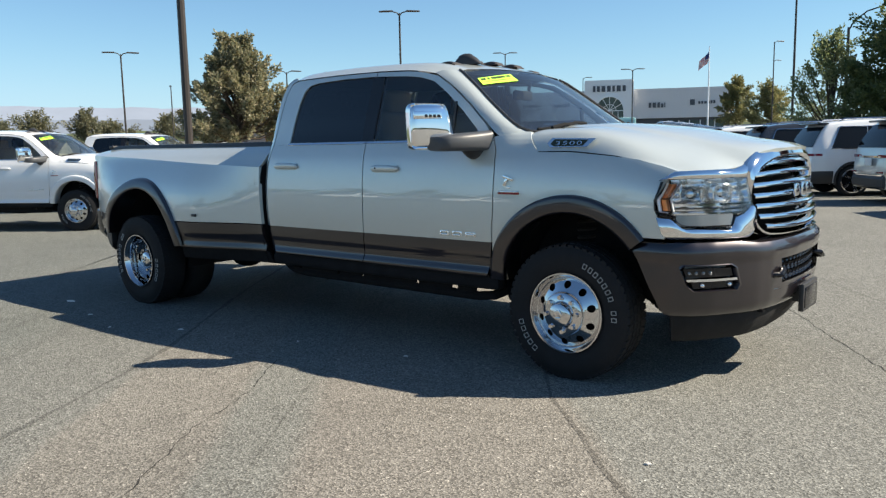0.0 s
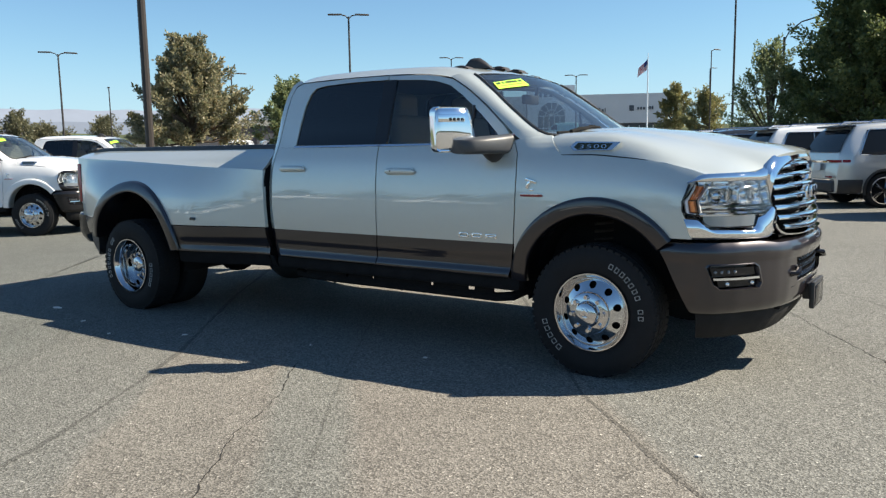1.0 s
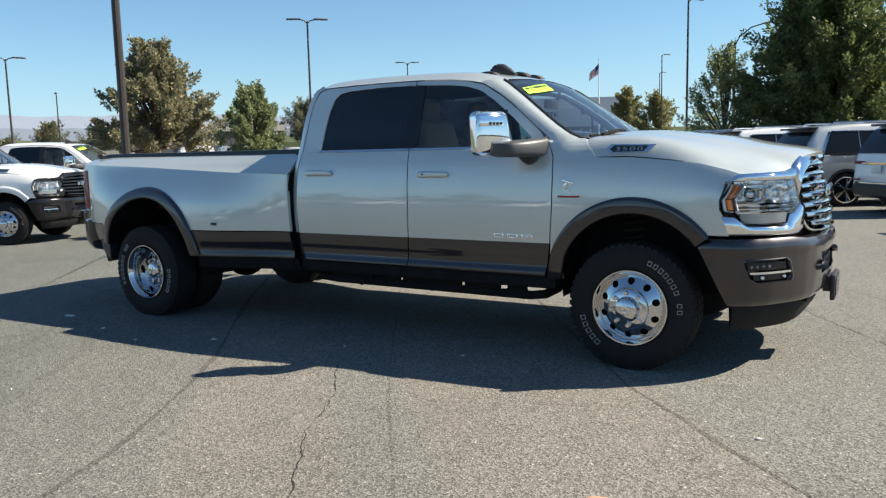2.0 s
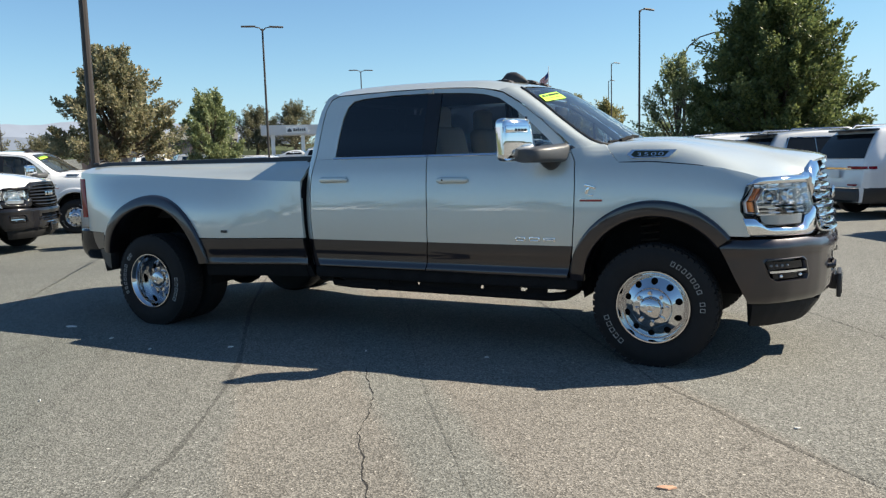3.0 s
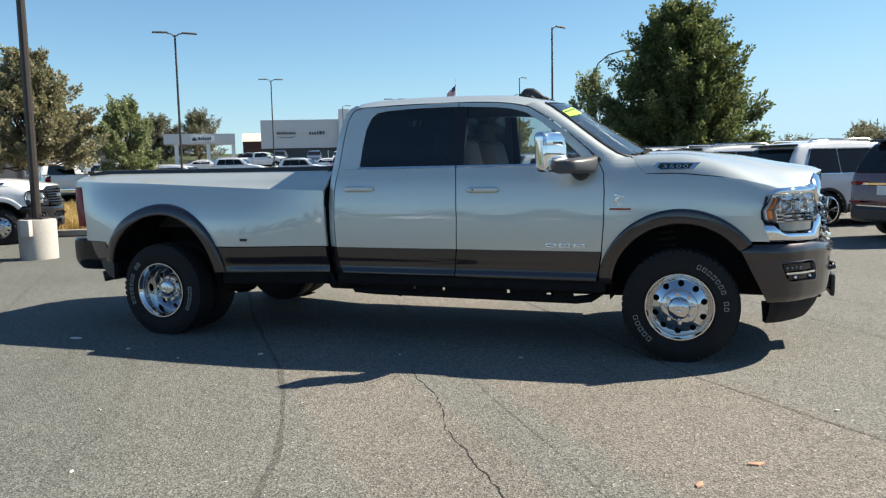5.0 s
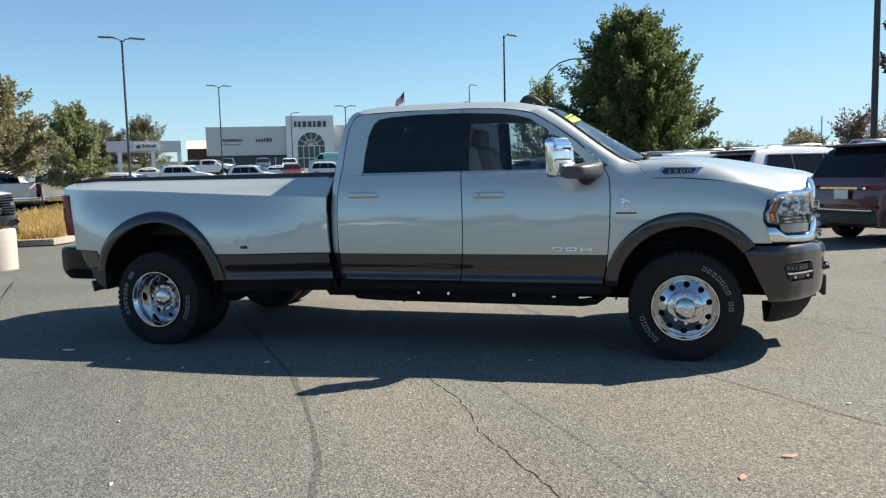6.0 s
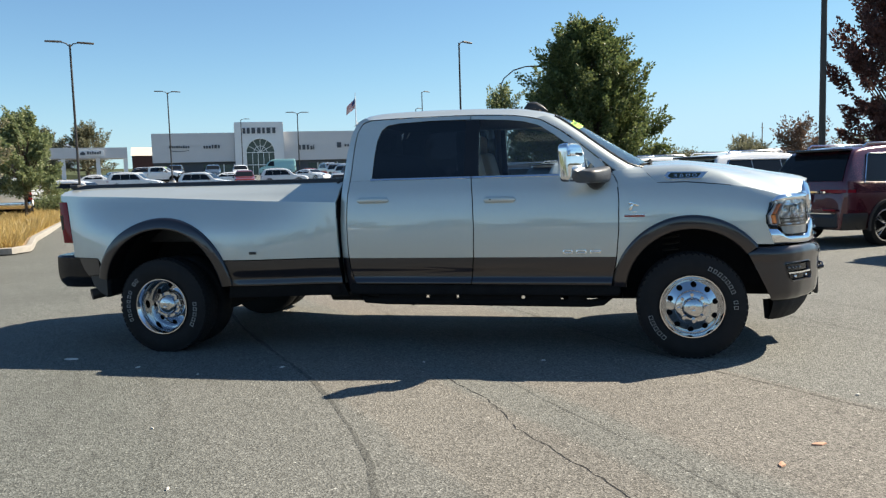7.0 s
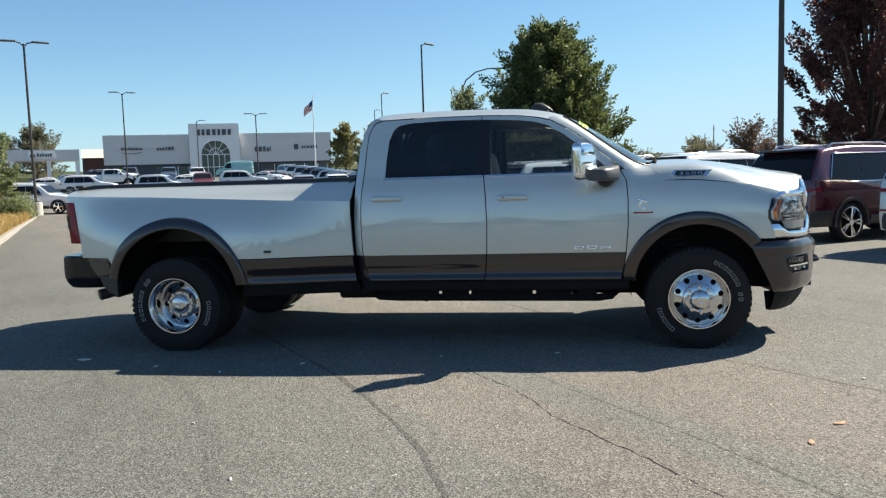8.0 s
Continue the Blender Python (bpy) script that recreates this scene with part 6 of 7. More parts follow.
# ---- trees ----
def leaf_cloud(centres, radii, count, size, seed, axes=None):
    """Small leaves scattered along upswept sprays; uneven outline and gaps."""
    r = np.random.default_rng(seed)
    pick = r.integers(0, len(centres), count)
    c = np.array(centres)[pick]
    rad = np.array(radii)[pick % len(radii)]
    d = r.normal(0, 1, (count, 3))
    d /= np.linalg.norm(d, axis=1)[:, None]
    off = d * (rad * r.uniform(0.15, 1.0, count) ** 0.6)[:, None]
    ax = r.normal(0, 1, (count, 3)) + d * 0.7
    if axes is not None:
        a = np.array(axes)[pick]
        along = np.sum(off * a, axis=1)[:, None]
        taper = 0.78 - 0.34 * along / rad[:, None]
        off = (off - a * along) * taper + a * along * 2.1
        ax = ax + a * 1.1
    p = c + off
    ax /= np.linalg.norm(ax, axis=1)[:, None]
    sd = np.cross(ax, r.normal(0, 1, (count, 3)))
    sd /= np.linalg.norm(sd, axis=1)[:, None] + 1e-9
    L = size * r.uniform(0.6, 1.3, count)[:, None]
    tip, mid = p + ax * L, p + ax * L * 0.5
    W = sd * L * 0.27
    verts = np.stack([p, mid + W, tip, mid - W], 1).reshape(-1, 3)
    faces = [(4 * i, 4 * i + 1, 4 * i + 2, 4 * i + 3) for i in range(count)]
    return verts, faces


def tree(name, label, at, height, spread, material, seed, count=9000, size=0.16, trunk_h=1.6, trunk_r=0.12, clumps=46, top_at=0.36, lean=0.0, clump_r=0.2, group=""):
    up = rise(at[0], at[1])
    t = thing(name, label, "tree", (at[0], at[1], at[2] + up), 0, group)
    height -= up
    r = random.Random(seed)
    bm = bmesh.new()
    tube(bm, [(0, 0, -0.05), (0.02, 0.01, trunk_h * 0.5), (0.05, -0.03, trunk_h), (0.08 + lean * 0.3, 0.02, height * 0.55), (0.05 + lean, 0, height * 0.85)], [trunk_r * 1.25, trunk_r, trunk_r * 0.85, trunk_r * 0.5, trunk_r * 0.12], 9)
    tr = part("trunk", bm, M_BARK, t, "brown bark trunk")
    centres, radii, axes = [], [], []
    low = trunk_h * 0.75
    for k in range(clumps):
        u = (k + r.random()) / clumps
        zz = low + (height - low) * (0.06 + 0.92 * u ** 0.9)
        f = (zz - low) / (height - low)
        u = (f - top_at) / (1.03 - top_at) if f > top_at else (top_at - f) / (top_at + 0.22)
        wid = spread * (max(0.03, 1 - u ** 1.75) ** 0.8 if f > top_at else math.sqrt(max(0.02, 1 - u * u)))
        a, q = r.uniform(0, 6.283), math.sqrt(r.uniform(0.05, 1.0)) * r.choice((1.0, 1.0, 0.75)) * r.uniform(0.82, 1.06)
        centres.append((q * wid * math.cos(a) + lean * f, q * wid * math.sin(a), zz))
        radii.append(spread * clump_r * r.uniform(0.55, 1.35))
        axes.append(Vector((math.cos(a) * q + r.uniform(-0.3, 0.3), math.sin(a) * q + r.uniform(-0.3, 0.3), 0.25 + 0.85 * f + r.uniform(-0.2, 0.3))).normalized())
    bm = bmesh.new()
    for k in range(0, clumps, 2):
        c = Vector(centres[k])
        b = Vector((0.05 + lean * 0.2, 0, trunk_h * 0.8 + (c.z - trunk_h * 0.8) * 0.35))
        m = b.lerp(c, 0.5) + Vector((0, 0, -0.08 * spread))
        tube(bm, [b, m, c], [trunk_r * 0.45, trunk_r * 0.28, trunk_r * 0.08], 5)
    part("branchwork", bm, M_BARK, t)
    v, f = leaf_cloud(centres, radii, count, size, seed, [tuple(q) for q in axes])
    part("crown", to_mesh("crown", v, f, material, False), material, t, "uneven leafy crown")
    return t


L_GREEN = leaf_mat("green_leaves", (0.06, 0.098, 0.038), (0.20, 0.225, 0.078))
L_OLIVE = leaf_mat("olive_brown_leaves", (0.13, 0.15, 0.08), (0.40, 0.35, 0.22))
L_BRIGHT = leaf_mat("fresh_green_leaves", (0.11, 0.155, 0.07), (0.33, 0.36, 0.18))
L_RED = leaf_mat("dark_red_leaves", (0.06, 0.028, 0.026), (0.15, 0.064, 0.052))
L_BROWN = leaf_mat("red_brown_leaves", (0.085, 0.055, 0.042), (0.17, 0.115, 0.08))
L_GOLD = leaf_mat("autumn_leaves", (0.33, 0.28, 0.12), (0.17, 0.19, 0.08))
L_GREY = leaf_mat("grey_green_leaves", (0.10, 0.11, 0.065), (0.23, 0.215, 0.13))

tree("green_tree", "tall dense green shade tree behind the parked cars", (-1.95, 34.2, 0), 8.75, 3.95, L_GREEN, 8, 110000, 0.18, 1.0, 0.18, 400, clump_r=0.115, top_at=0.24)
tree("olive_tree", "green-brown leafy tree in the planted island", (-19.6, 11.4, 0.0), 4.95, 1.95, L_OLIVE, 5, 46000, 0.11, 2.2, 0.09, 190, clump_r=0.11, top_at=0.16)
tree("young_tree", "young green tree in the planted island", (-24.9, 21.2, 0.0), 4.5, 1.65, L_BRIGHT, 7, 26000, 0.12, 1.5, 0.06, 110, clump_r=0.13, top_at=0.34)
tree("red_leaf_tree", "dark red leaved tree by the parked cars", (9.45, 22.4, 0), 8.6, 2.8, L_RED, 16, 60000, 0.14, 1.0, 0.14, 230, clump_r=0.115, top_at=0.45)
tree("golden_tree", "small yellowing tree beside the dealership", (-34.8, 108, 0), 9.6, 2.1, L_GOLD, 11, 9000, 0.36, 1.2, 0.15, 50, clump_r=0.24)
tree("light_green_tree", "small pale green tree beyond the parked cars", (-6.4, 34.1, 0), 5.8, 2.0, L_BRIGHT, 12, 13000, 0.14, 0.8, 0.1, 80, clump_r=0.17)
tree("golden_tree", "yellowing tree far across the lot", (-28.0, 100.6, 0), 7.9, 2.8, L_GOLD, 13, 8000, 0.34, 0.8, 0.15, 60, clump_r=0.22)
bush = thing("bush", "low green shrub at the island's kerb", "shrub", (-28.9, 28.1, 0.0))
v, f = leaf_cloud([(0.6 * math.cos(a) * q, 0.9 * math.sin(a) * q, 0.6 + 0.3 * math.sin(5 * a)) for a in np.linspace(0, 6.28, 9) for q in (0.4, 1.0)], [0.4, 0.5], 9000, 0.10, 21)
part("foliage", to_mesh("foliage", v, f, L_BRIGHT, False), L_BRIGHT, bush)
for i, (x, y, h, s) in enumerate(((-77.0, 94.5, 10.2, 4.2), (-83.5, 93.0, 9.6, 4.2), (-90.0, 90.0, 8.4, 4.0))):
    tree("oak_tree", "broad grey-green oak behind the canopy", (x, y, 0), h, s, L_GREY, 30 + i, 16000, 0.26, 1.2, 0.25, 90, clump_r=0.17, group="oaks behind the canopy")
for i, (x, y, h, s) in enumerate(((-125.7, 51.9, 6.9, 3.1), (-122.6, 58.5, 7.4, 2.7), (-126, 65, 5.6, 3.4), (-120, 72, 7.0, 2.5), (-124, 45, 5.2, 3.8), (-118, 80, 5.6, 3.8), (-128, 37, 6.0, 3.8), (-131, 29, 5.6, 4.2))):
    tree("far_tree", "grey-green tree at the far edge of the lot", (x, y, 0), h, s, L_GREY, 50 + i, 6000, 0.34, 1.2, 0.2, 44, clump_r=0.24, group="trees at the far edge of the lot")
for i, (x, y, h, s, m) in enumerate(((18.2, 80.6, 5.6, 3.1, L_BROWN), (13.5, 82.0, 3.5, 2.5, L_GREY), (24.5, 79.0, 3.7, 3.1, L_GREY), (17.9, 111.0, 5.3, 2.5, L_GREY), (9.0, 113.0, 3.2, 3.4, L_GREY), (32, 76, 4.4, 3.8, L_BROWN))):
    tree("far_tree", "small bushy tree far beyond the parked cars", (x, y, 0), h, s, m, 70 + i, 5000, 0.28, 0.6, 0.15, 40, clump_r=0.26, group="bushy trees far off")


# ---- lamp posts ----
def lamp_post(at, height, turn, material, arms=2, base=True, r=0.075, label="", arm=1.15):
    height -= rise(at[0], at[1])
    at = (at[0], at[1], rise(at[0], at[1]))
    p = thing("lamp_post", label or "tall dark steel parking lot lamp post", "lamp post", at, turn, "parking lot lamp posts")
    bm = bmesh.new()
    tube(bm, [(0, 0, 0.72 if base else 0.0), (0, 0, height * 0.5), (0, 0, height)], [r, r * 0.9, r * 0.72], 10)
    part("pole", bm, material, p)
    if base:
        bm = bmesh.new()
        rows = [[(q * math.cos(a), q * math.sin(a), z) for a in np.linspace(0, 2 * math.pi, 24, endpoint=False)] for q, z in ((0.33, 0), (0.33, 0.70), (0.315, 0.74), (0.02, 0.745))]
        part("concrete_base", grid(bm, rows, closed=True), M_CONCRETE, p, "round pale concrete base")
        bm = bmesh.new()
        box(bm, (0, 0, 0.755), (0.34, 0.34, 0.03), 0.005)
        for sx in (-1, 1):
            for sy in (-1, 1):
                cyl(bm, (sx * 0.12, sy * 0.12, 0.74), (sx * 0.12, sy * 0.12, 0.84), 0.018, seg=6)
        part("anchor_plate", bm, material, p)
    for k in range(arms):
        s = -1 if k else 1
        bm = bmesh.new()
        tube(bm, [(0, 0, height - 0.15), (s * 0.18, 0, height + 0.04), (s * 0.45, 0, height + 0.10)], 0.035, 6)
        a = part("arm", bm, material, p)
        bm = bmesh.new()
        rows = []
        for u in np.linspace(0, 1, 6):
            w = 0.16 * math.sin(math.pi * (0.12 + 0.8 * u)) ** 0.5
            x, z = s * (0.40 + arm * 0.75 * u), height + 0.11 - 0.02 * u
            rows.append([(x, -w, z), (x, -w * 0.6, z + 0.06), (x, w * 0.6, z + 0.06), (x, w, z), (x, w * 0.6, z - 0.03), (x, -w * 0.6, z - 0.03)])
        part("lamp_head", grid(bm, rows, cap=True, closed=True), material, a)
    return p


lamp_post((-30.6, 32.1, 0), 9.5, 42, M_STEEL)
lamp_post((-44.5, 64.3, 0), 10.7, 42, M_STEEL)
lamp_post((-10.4, 43.4, 0), 10.1, 60, M_STEEL, 1)
lamp_post((-35.5, 75.8, 0), 9.1, 30, M_STEEL)
lamp_post((-54.7, 100.0, 0), 10.8, 30, M_STEEL, 1)
lamp_post((-22.5, 82.0, 0), 11.4, 60, M_STEEL, 1)
lamp_post((-30.2, 109.1, 0), 12.0, 60, M_STEEL, 1)
lamp_post((-52.3, 25.8, 0), 8.4, 60, M_STEEL)
lamp_post((-77.4, 45.7, 0), 8.5, 150, M_STEEL, 1)
lamp_post((-50.5, 39.8, 0), 7.8, 60, M_STEEL)
lamp_post((6.0, 20.4, 0), 10.0, 20, M_STEEL, r=0.105)
near = lamp_post((-11.75, 4.3, 0), 10.0, 25, M_BRONZE, r=0.085, label="bronze lamp post on a round concrete base")
bm = bmesh.new()
box(bm, (-0.02, -0.42, 0.60), (0.16, 0.16, 0.30), 0.01)
part("cable_box", bm, M_CONCRETE, near, "grey cable box")
st = thing("street_lamp", "tall street lamp with a curved arm", "street lamp", (-8.0, 45.2, 0))
bm = bmesh.new()
tube(bm, [(0, 0, 0), (0, 0, 5), (0, 0, 7.6)], [0.11, 0.09, 0.07], 8)
part("pole", bm, M_STEEL, st)
bm = bmesh.new()
tube(bm, [(0, 0, 7.4), (0.25, 0, 7.9), (0.9, 0.05, 8.4), (1.7, 0.1, 8.6), (2.1, 0.12, 8.6)], 0.04, 6)
part("arm", bm, M_STEEL, st)
bm = bmesh.new()
box(bm, (2.35, 0.13, 8.58), (0.6, 0.22, 0.1), 0.04)
part("lamp_head", bm, M_STEEL, st)

# ---- flag ----
fp = thing("flagpole", "white flagpole flying a striped flag", "flagpole", (-48.6, 135, 0))
bm = bmesh.new()
tube(bm, [(0, 0, 0), (0, 0, 9), (0, 0, 17.9)], [0.17, 0.14, 0.07], 10)
part("pole", bm, M_WHITE, fp)
M_FLAGRED, M_FLAGBLUE = mat("flag_red", (0.45, 0.05, 0.06), 0.8), mat("flag_blue", (0.03, 0.05, 0.17), 0.8)
flagx, flagz = Vector((-0.62, -0.28, -0.74)), Vector((-0.10, -0.05, -1.0))
for k in range(13):
    bm = bmesh.new()
    grid(bm, [[Vector((0, 0, 17.0)) + flagx * 2.4 * u + flagz * (0.155 * (k + e)) * (1 - 0.2 * u) + Vector((0, 0.18 * math.sin(5 * u + k * 0.1), 0)) for u in np.linspace(0, 1, 9)] for e in (0, 1)])
    part("flag_stripe", bm, M_FLAGRED if k % 2 == 0 else M_PAPER, fp)
bm = bmesh.new()
grid(bm, [[Vector((0, -0.01, 17.0)) + flagx * 2.4 * u + flagz * (0.155 * 7 * e) * (1 - 0.2 * u) + Vector((0.02, 0.18 * math.sin(5 * u) - 0.03, 0)) for u in np.linspace(0, 0.42, 5)] for e in (0, 1)])
part("flag_canton", bm, M_FLAGBLUE, fp)


# ---- dealership ----
def slab(name, x0, x1, y0, y1, z0, z1, material, parent, label="", bevel=0.0):
    bm = bmesh.new()
    box(bm, ((x0 + x1) / 2, (y0 + y1) / 2, (z0 + z1) / 2), (abs(x1 - x0), abs(y1 - y0), abs(z1 - z0)), bevel)
    return part(name, bm, material, parent, label, smooth=False)


d = thing("dealership_building", "low grey car dealership with an arched white entrance tower", "building", (-0.98 - 89.22 * 1.15, -7.26 + 138.76 * 1.15, 1.4 - 1.4 * 1.15), 25.0)
d.scale = (1.15, 1.15, 1.15)
slab("wall", 0, 15.9, 0.6, 18, 5.9, 11.7, M_PANEL, d, "grey metal panel facade")
slab("wall", 25.6, 44.3, 0.6, 18, 5.9, 11.75, M_PANEL, d, "grey metal panel facade")
slab("wall", 0, 44.3, 1.6, 18, 0, 5.9, M_DARKWALL, d, "dark recessed ground floor wall")
slab("roof", 0.3, 44, 1, 17.7, 11.4, 11.6, M_PANEL2, d)
for x0, n in ((9.6, 3), (30.6, 4), (39.5, 2)):
    for k in range(n):
        w = slab("shop_window", x0 + k * 2.05, x0 + k * 2.05 + 1.85, 1.5, 1.6, 0.4, 5.3, M_SHOP, d, "large dark shop window")
        slab("window_frame", x0 + k * 2.05 + 1.85, x0 + k * 2.05 + 2.05, 1.42, 1.6, 0.2, 5.4, M_PANEL2, w)
tw = new("entrance_tower")
tw.parent = d
tagged(tw, "white entrance tower with an arched window")
ax0, ax1, acx, arad, aspring = 16.0, 25.7, 21.0, 2.75, 7.6
bm = bmesh.new()
arch_in = [(acx + arad, 0.0)] + arc(acx, aspring, arad, 0, 180, 24) + [(acx - arad, 0.0)]
arch_out = [(ax1, 0.0), (ax1, 6.9)] + [(ax1, 13.7), (ax0, 13.7)] + [(ax0, 6.9), (ax0, 0.0)]
o, i2 = resample(arch_out, 60), resample(arch_in, 60)
grid(bm, [[(x, 1.0, z) for x, z in o], [(x, -0.4, z) for x, z in o], [(x, -0.4, z) for x, z in i2], [(x, 0.6, z) for x, z in i2]])
part("tower_wall", bm, M_PANEL2, tw, "pale grey tower wall", smooth=False)
bm = bmesh.new()
grid(bm, [[(acx + q * math.cos(a), y, aspring + q * math.sin(a)) for a in np.linspace(0, math.pi, 25)] for q, y in ((arad + 0.5, -0.42), (arad + 0.5, -0.55), (arad, -0.55), (arad, -0.3))])
part("arch_trim", bm, M_WHITE, tw, "white arch surround")
bm = bmesh.new()
bm.faces.new([bm.verts.new((x, 0.5, z)) for x, z in arch_in])
gl = part("arch_glass", bm, M_SHOP, d, "arched glazing", smooth=False)
for a in (30, 60, 90, 120, 150):
    bm = bmesh.new()
    cyl(bm, (acx, 0.42, aspring), (acx + arad * math.cos(radians(a)), 0.42, aspring + arad * math.sin(radians(a))), 0.07, seg=6)
    part("mullion", bm, M_WHITE, gl)
for q in (1.3,):
    bm = bmesh.new()
    tube(bm, [(acx + q * math.cos(a), 0.42, aspring + q * math.sin(a)) for a in np.linspace(0, math.pi, 16)], 0.07, 6)
    part("mullion", bm, M_WHITE, gl)
for x in (-1.6, -0.5, 0.6, 1.7):
    slab("mullion", acx + x - 0.06, acx + x + 0.06, 0.36, 0.48, 0, aspring, M_WHITE, gl)
for z in (2.6, 5.1, 7.6):
    slab("mullion", acx - arad, acx + arad, 0.34, 0.46, z - 0.07, z + 0.07, M_WHITE, gl)
slab("tower_side", 16.0, 25.7, 0.9, 6.0, 9.0, 13.7, M_PANEL2, tw)


def sign(x0, x1, z, h, seed, parent, material=M_DARKWALL, y=0.5, gap=0.22):
    """Wall sign drawn as plain bars in the size of its letters."""
    r = random.Random(seed)
    x = x0
    while x < x1 - 0.2:
        w = min(h * r.uniform(0.55, 0.95), x1 - x)
        hh = h * r.choice((1.0, 1.0, 0.75))
        bm = bmesh.new()
        box(bm, (x + w / 2, y, z + hh / 2), (w * 0.74, 0.12, hh))
        part("sign_bar", bm, material, parent, "plain dark sign bar", smooth=False)
        x += w + gap * h * 0.5


sign(17.6, 24.4, 11.4, 1.15, 1, tw, y=-0.46)
sign(3.2, 7.2, 8.75, 0.5, 2, d)
bm = bmesh.new()
grid(bm, [[(3.4 + 3.6 * u, 0.52, 8.35 - 0.25 * math.sin(math.pi * u) - e) for u in np.linspace(0, 1, 12)] for e in (0, 0.12)])
part("sign_wing", bm, M_DARKWALL, d)
sign(9.8, 13.2, 8.6, 0.7, 3, d)
sign(28.6, 31.9, 8.0, 1.0, 4, d)
sign(38.1, 41.4, 8.5, 0.65, 5, d)
bm = bmesh.new()
grid(bm, [[(36.6 + x, 0.5, z) for x in (0, 0.9)] for z in (8.3, 9.4)])
part("sign_shield", bm, M_DARKWALL, d)

# canopy with its sign, brown store and far roofs
c = thing("service_canopy", "grey flat canopy on posts with a sign panel", "canopy", (-69.5, 79.0, 0), 36)
slab("fascia", -1.0, 8.2, -0.2, 5, 5.15, 6.5, M_PANEL, c)
for x in (0.3, 4.4, 7.7):
    slab("post", x, x + 0.5, 0.2, 0.7, 0, 5.15, M_PANEL2, c)
slab("sign_panel", 2.4, 5.4, -0.28, -0.2, 5.4, 6.2, M_PANEL2, c)
sign(3.4, 5.2, 5.65, 0.4, 8, c, y=-0.33)
bm = bmesh.new()
bm.faces.new([bm.verts.new(p) for p in ((2.6, -0.33, 5.55), (3.2, -0.33, 5.55), (3.2, -0.33, 5.8), (2.9, -0.33, 6.05), (2.6, -0.33, 5.8))])
part("sign_mark", bm, M_DARKWALL, c, smooth=False)
b2 = thing("brown_store", "low brown store with a pale roof band and shutters", "building", (-52.4, 47.0, 0), 43)
slab("wall", -9.0, 4.4, 0, 8, 0, 3.7, M_STORE, b2)
slab("roof_band", -9.1, 4.5, -0.1, 8.1, 3.7, 4.25, M_TAN, b2)
for x in (-8.2, -5.2, -2.2, 0.8):
    slab("shutter", x, x + 2.4, -0.05, 0.05, 0.1, 3.0, M_SHUTTER, b2, "grey roller shutter")
b3 = thing("tan_store", "low tan building beside the dealership", "building", (-121.3, 170.9, 0), 33)
slab("wall", 0, 6.0, 0, 9, 0, 9.2, M_BRICKRED, b3, "red-brown wall")
bm = bmesh.new()
grid(bm, [[(-0.3, -0.5, 9.2), (6.3, -0.5, 9.2)], [(-0.3, 10.0, 11.8), (6.3, 10.0, 11.8)]])
part("roof", bm, M_TAN, b3, "pale sloping roof", smooth=False)
b4 = thing("far_house", "far low house with a grey roof", "building", (22, 150, -2.2), 8)
slab("wall", 0, 16, 0, 8, 0, 4.5, M_TAN, b4)
bm = bmesh.new()
grid(bm, [[(-1, -1, 4.5), (17, -1, 4.5)], [(2, 4, 7.6), (14, 4, 7.6)], [(-1, 9, 4.5), (17, 9, 4.5)]])
part("roof", bm, M_PANEL, b4, smooth=False)
for x, y, h in ((25.4, 160.7, 8.6), (26.6, 160.5, 8.8), (28.3, 160.2, 10.6)):
    up_ = thing("utility_pole", "wooden utility pole with a cross arm", "utility pole", (x, y, 0), 70, "far utility poles")
    bm = bmesh.new()
    cyl(bm, (0, 0, 0), (0, 0, h), 0.12, 0.09, 8)
    part("pole", bm, M_BARK, up_)
    bm = bmesh.new()
    box(bm, (0, 0, h - 1), (2.2, 0.12, 0.14))
    part("cross_arm", bm, M_BARK, up_)

# far woods and hills round the whole lot
r = np.random.default_rng(8)


def ridge(name, radius, a0, a1, n, base, amp, material, label, seed):
    """A far uneven ridge seen against the sky."""
    rows = [[], [], []]
    for k in range(n + 1):
        a = radians(a0 + (a1 - a0) * k / n)
        h = base + amp * (noise.noise(Vector((k * 0.11 + seed, 0, 0))) + 0.5 * noise.noise(Vector((k * 0.37 + seed, 3, 0))))
        h = max(h, 0.5)
        for row, (q, z) in zip(rows, ((radius, -2), (radius + h * 0.3, h * 0.7), (radius + h, h))):
            row.append((q * math.cos(a), q * math.sin(a), z))
    ob = part(name, grid(bmesh.new(), rows), material)
    return tagged(ob, label, "backdrop", "", "structure")


ridge("far_woods", 300, 20, 380, 300, 8.6, 2.6, M_FARTREE, "dark line of far trees along the horizon", 1.0)
ridge("hills", 1600, 128, 215, 90, 88, 16, M_HILL, "hazy bare hills on the horizon", 4.0)
ridge("hills", 1900, -40, 128, 150, 34, 14, mat("far_dry_hill", (0.27, 0.25, 0.21), 1.0, 0.0, 0.06, 0.004), "low dry hills on the horizon", 9.0)


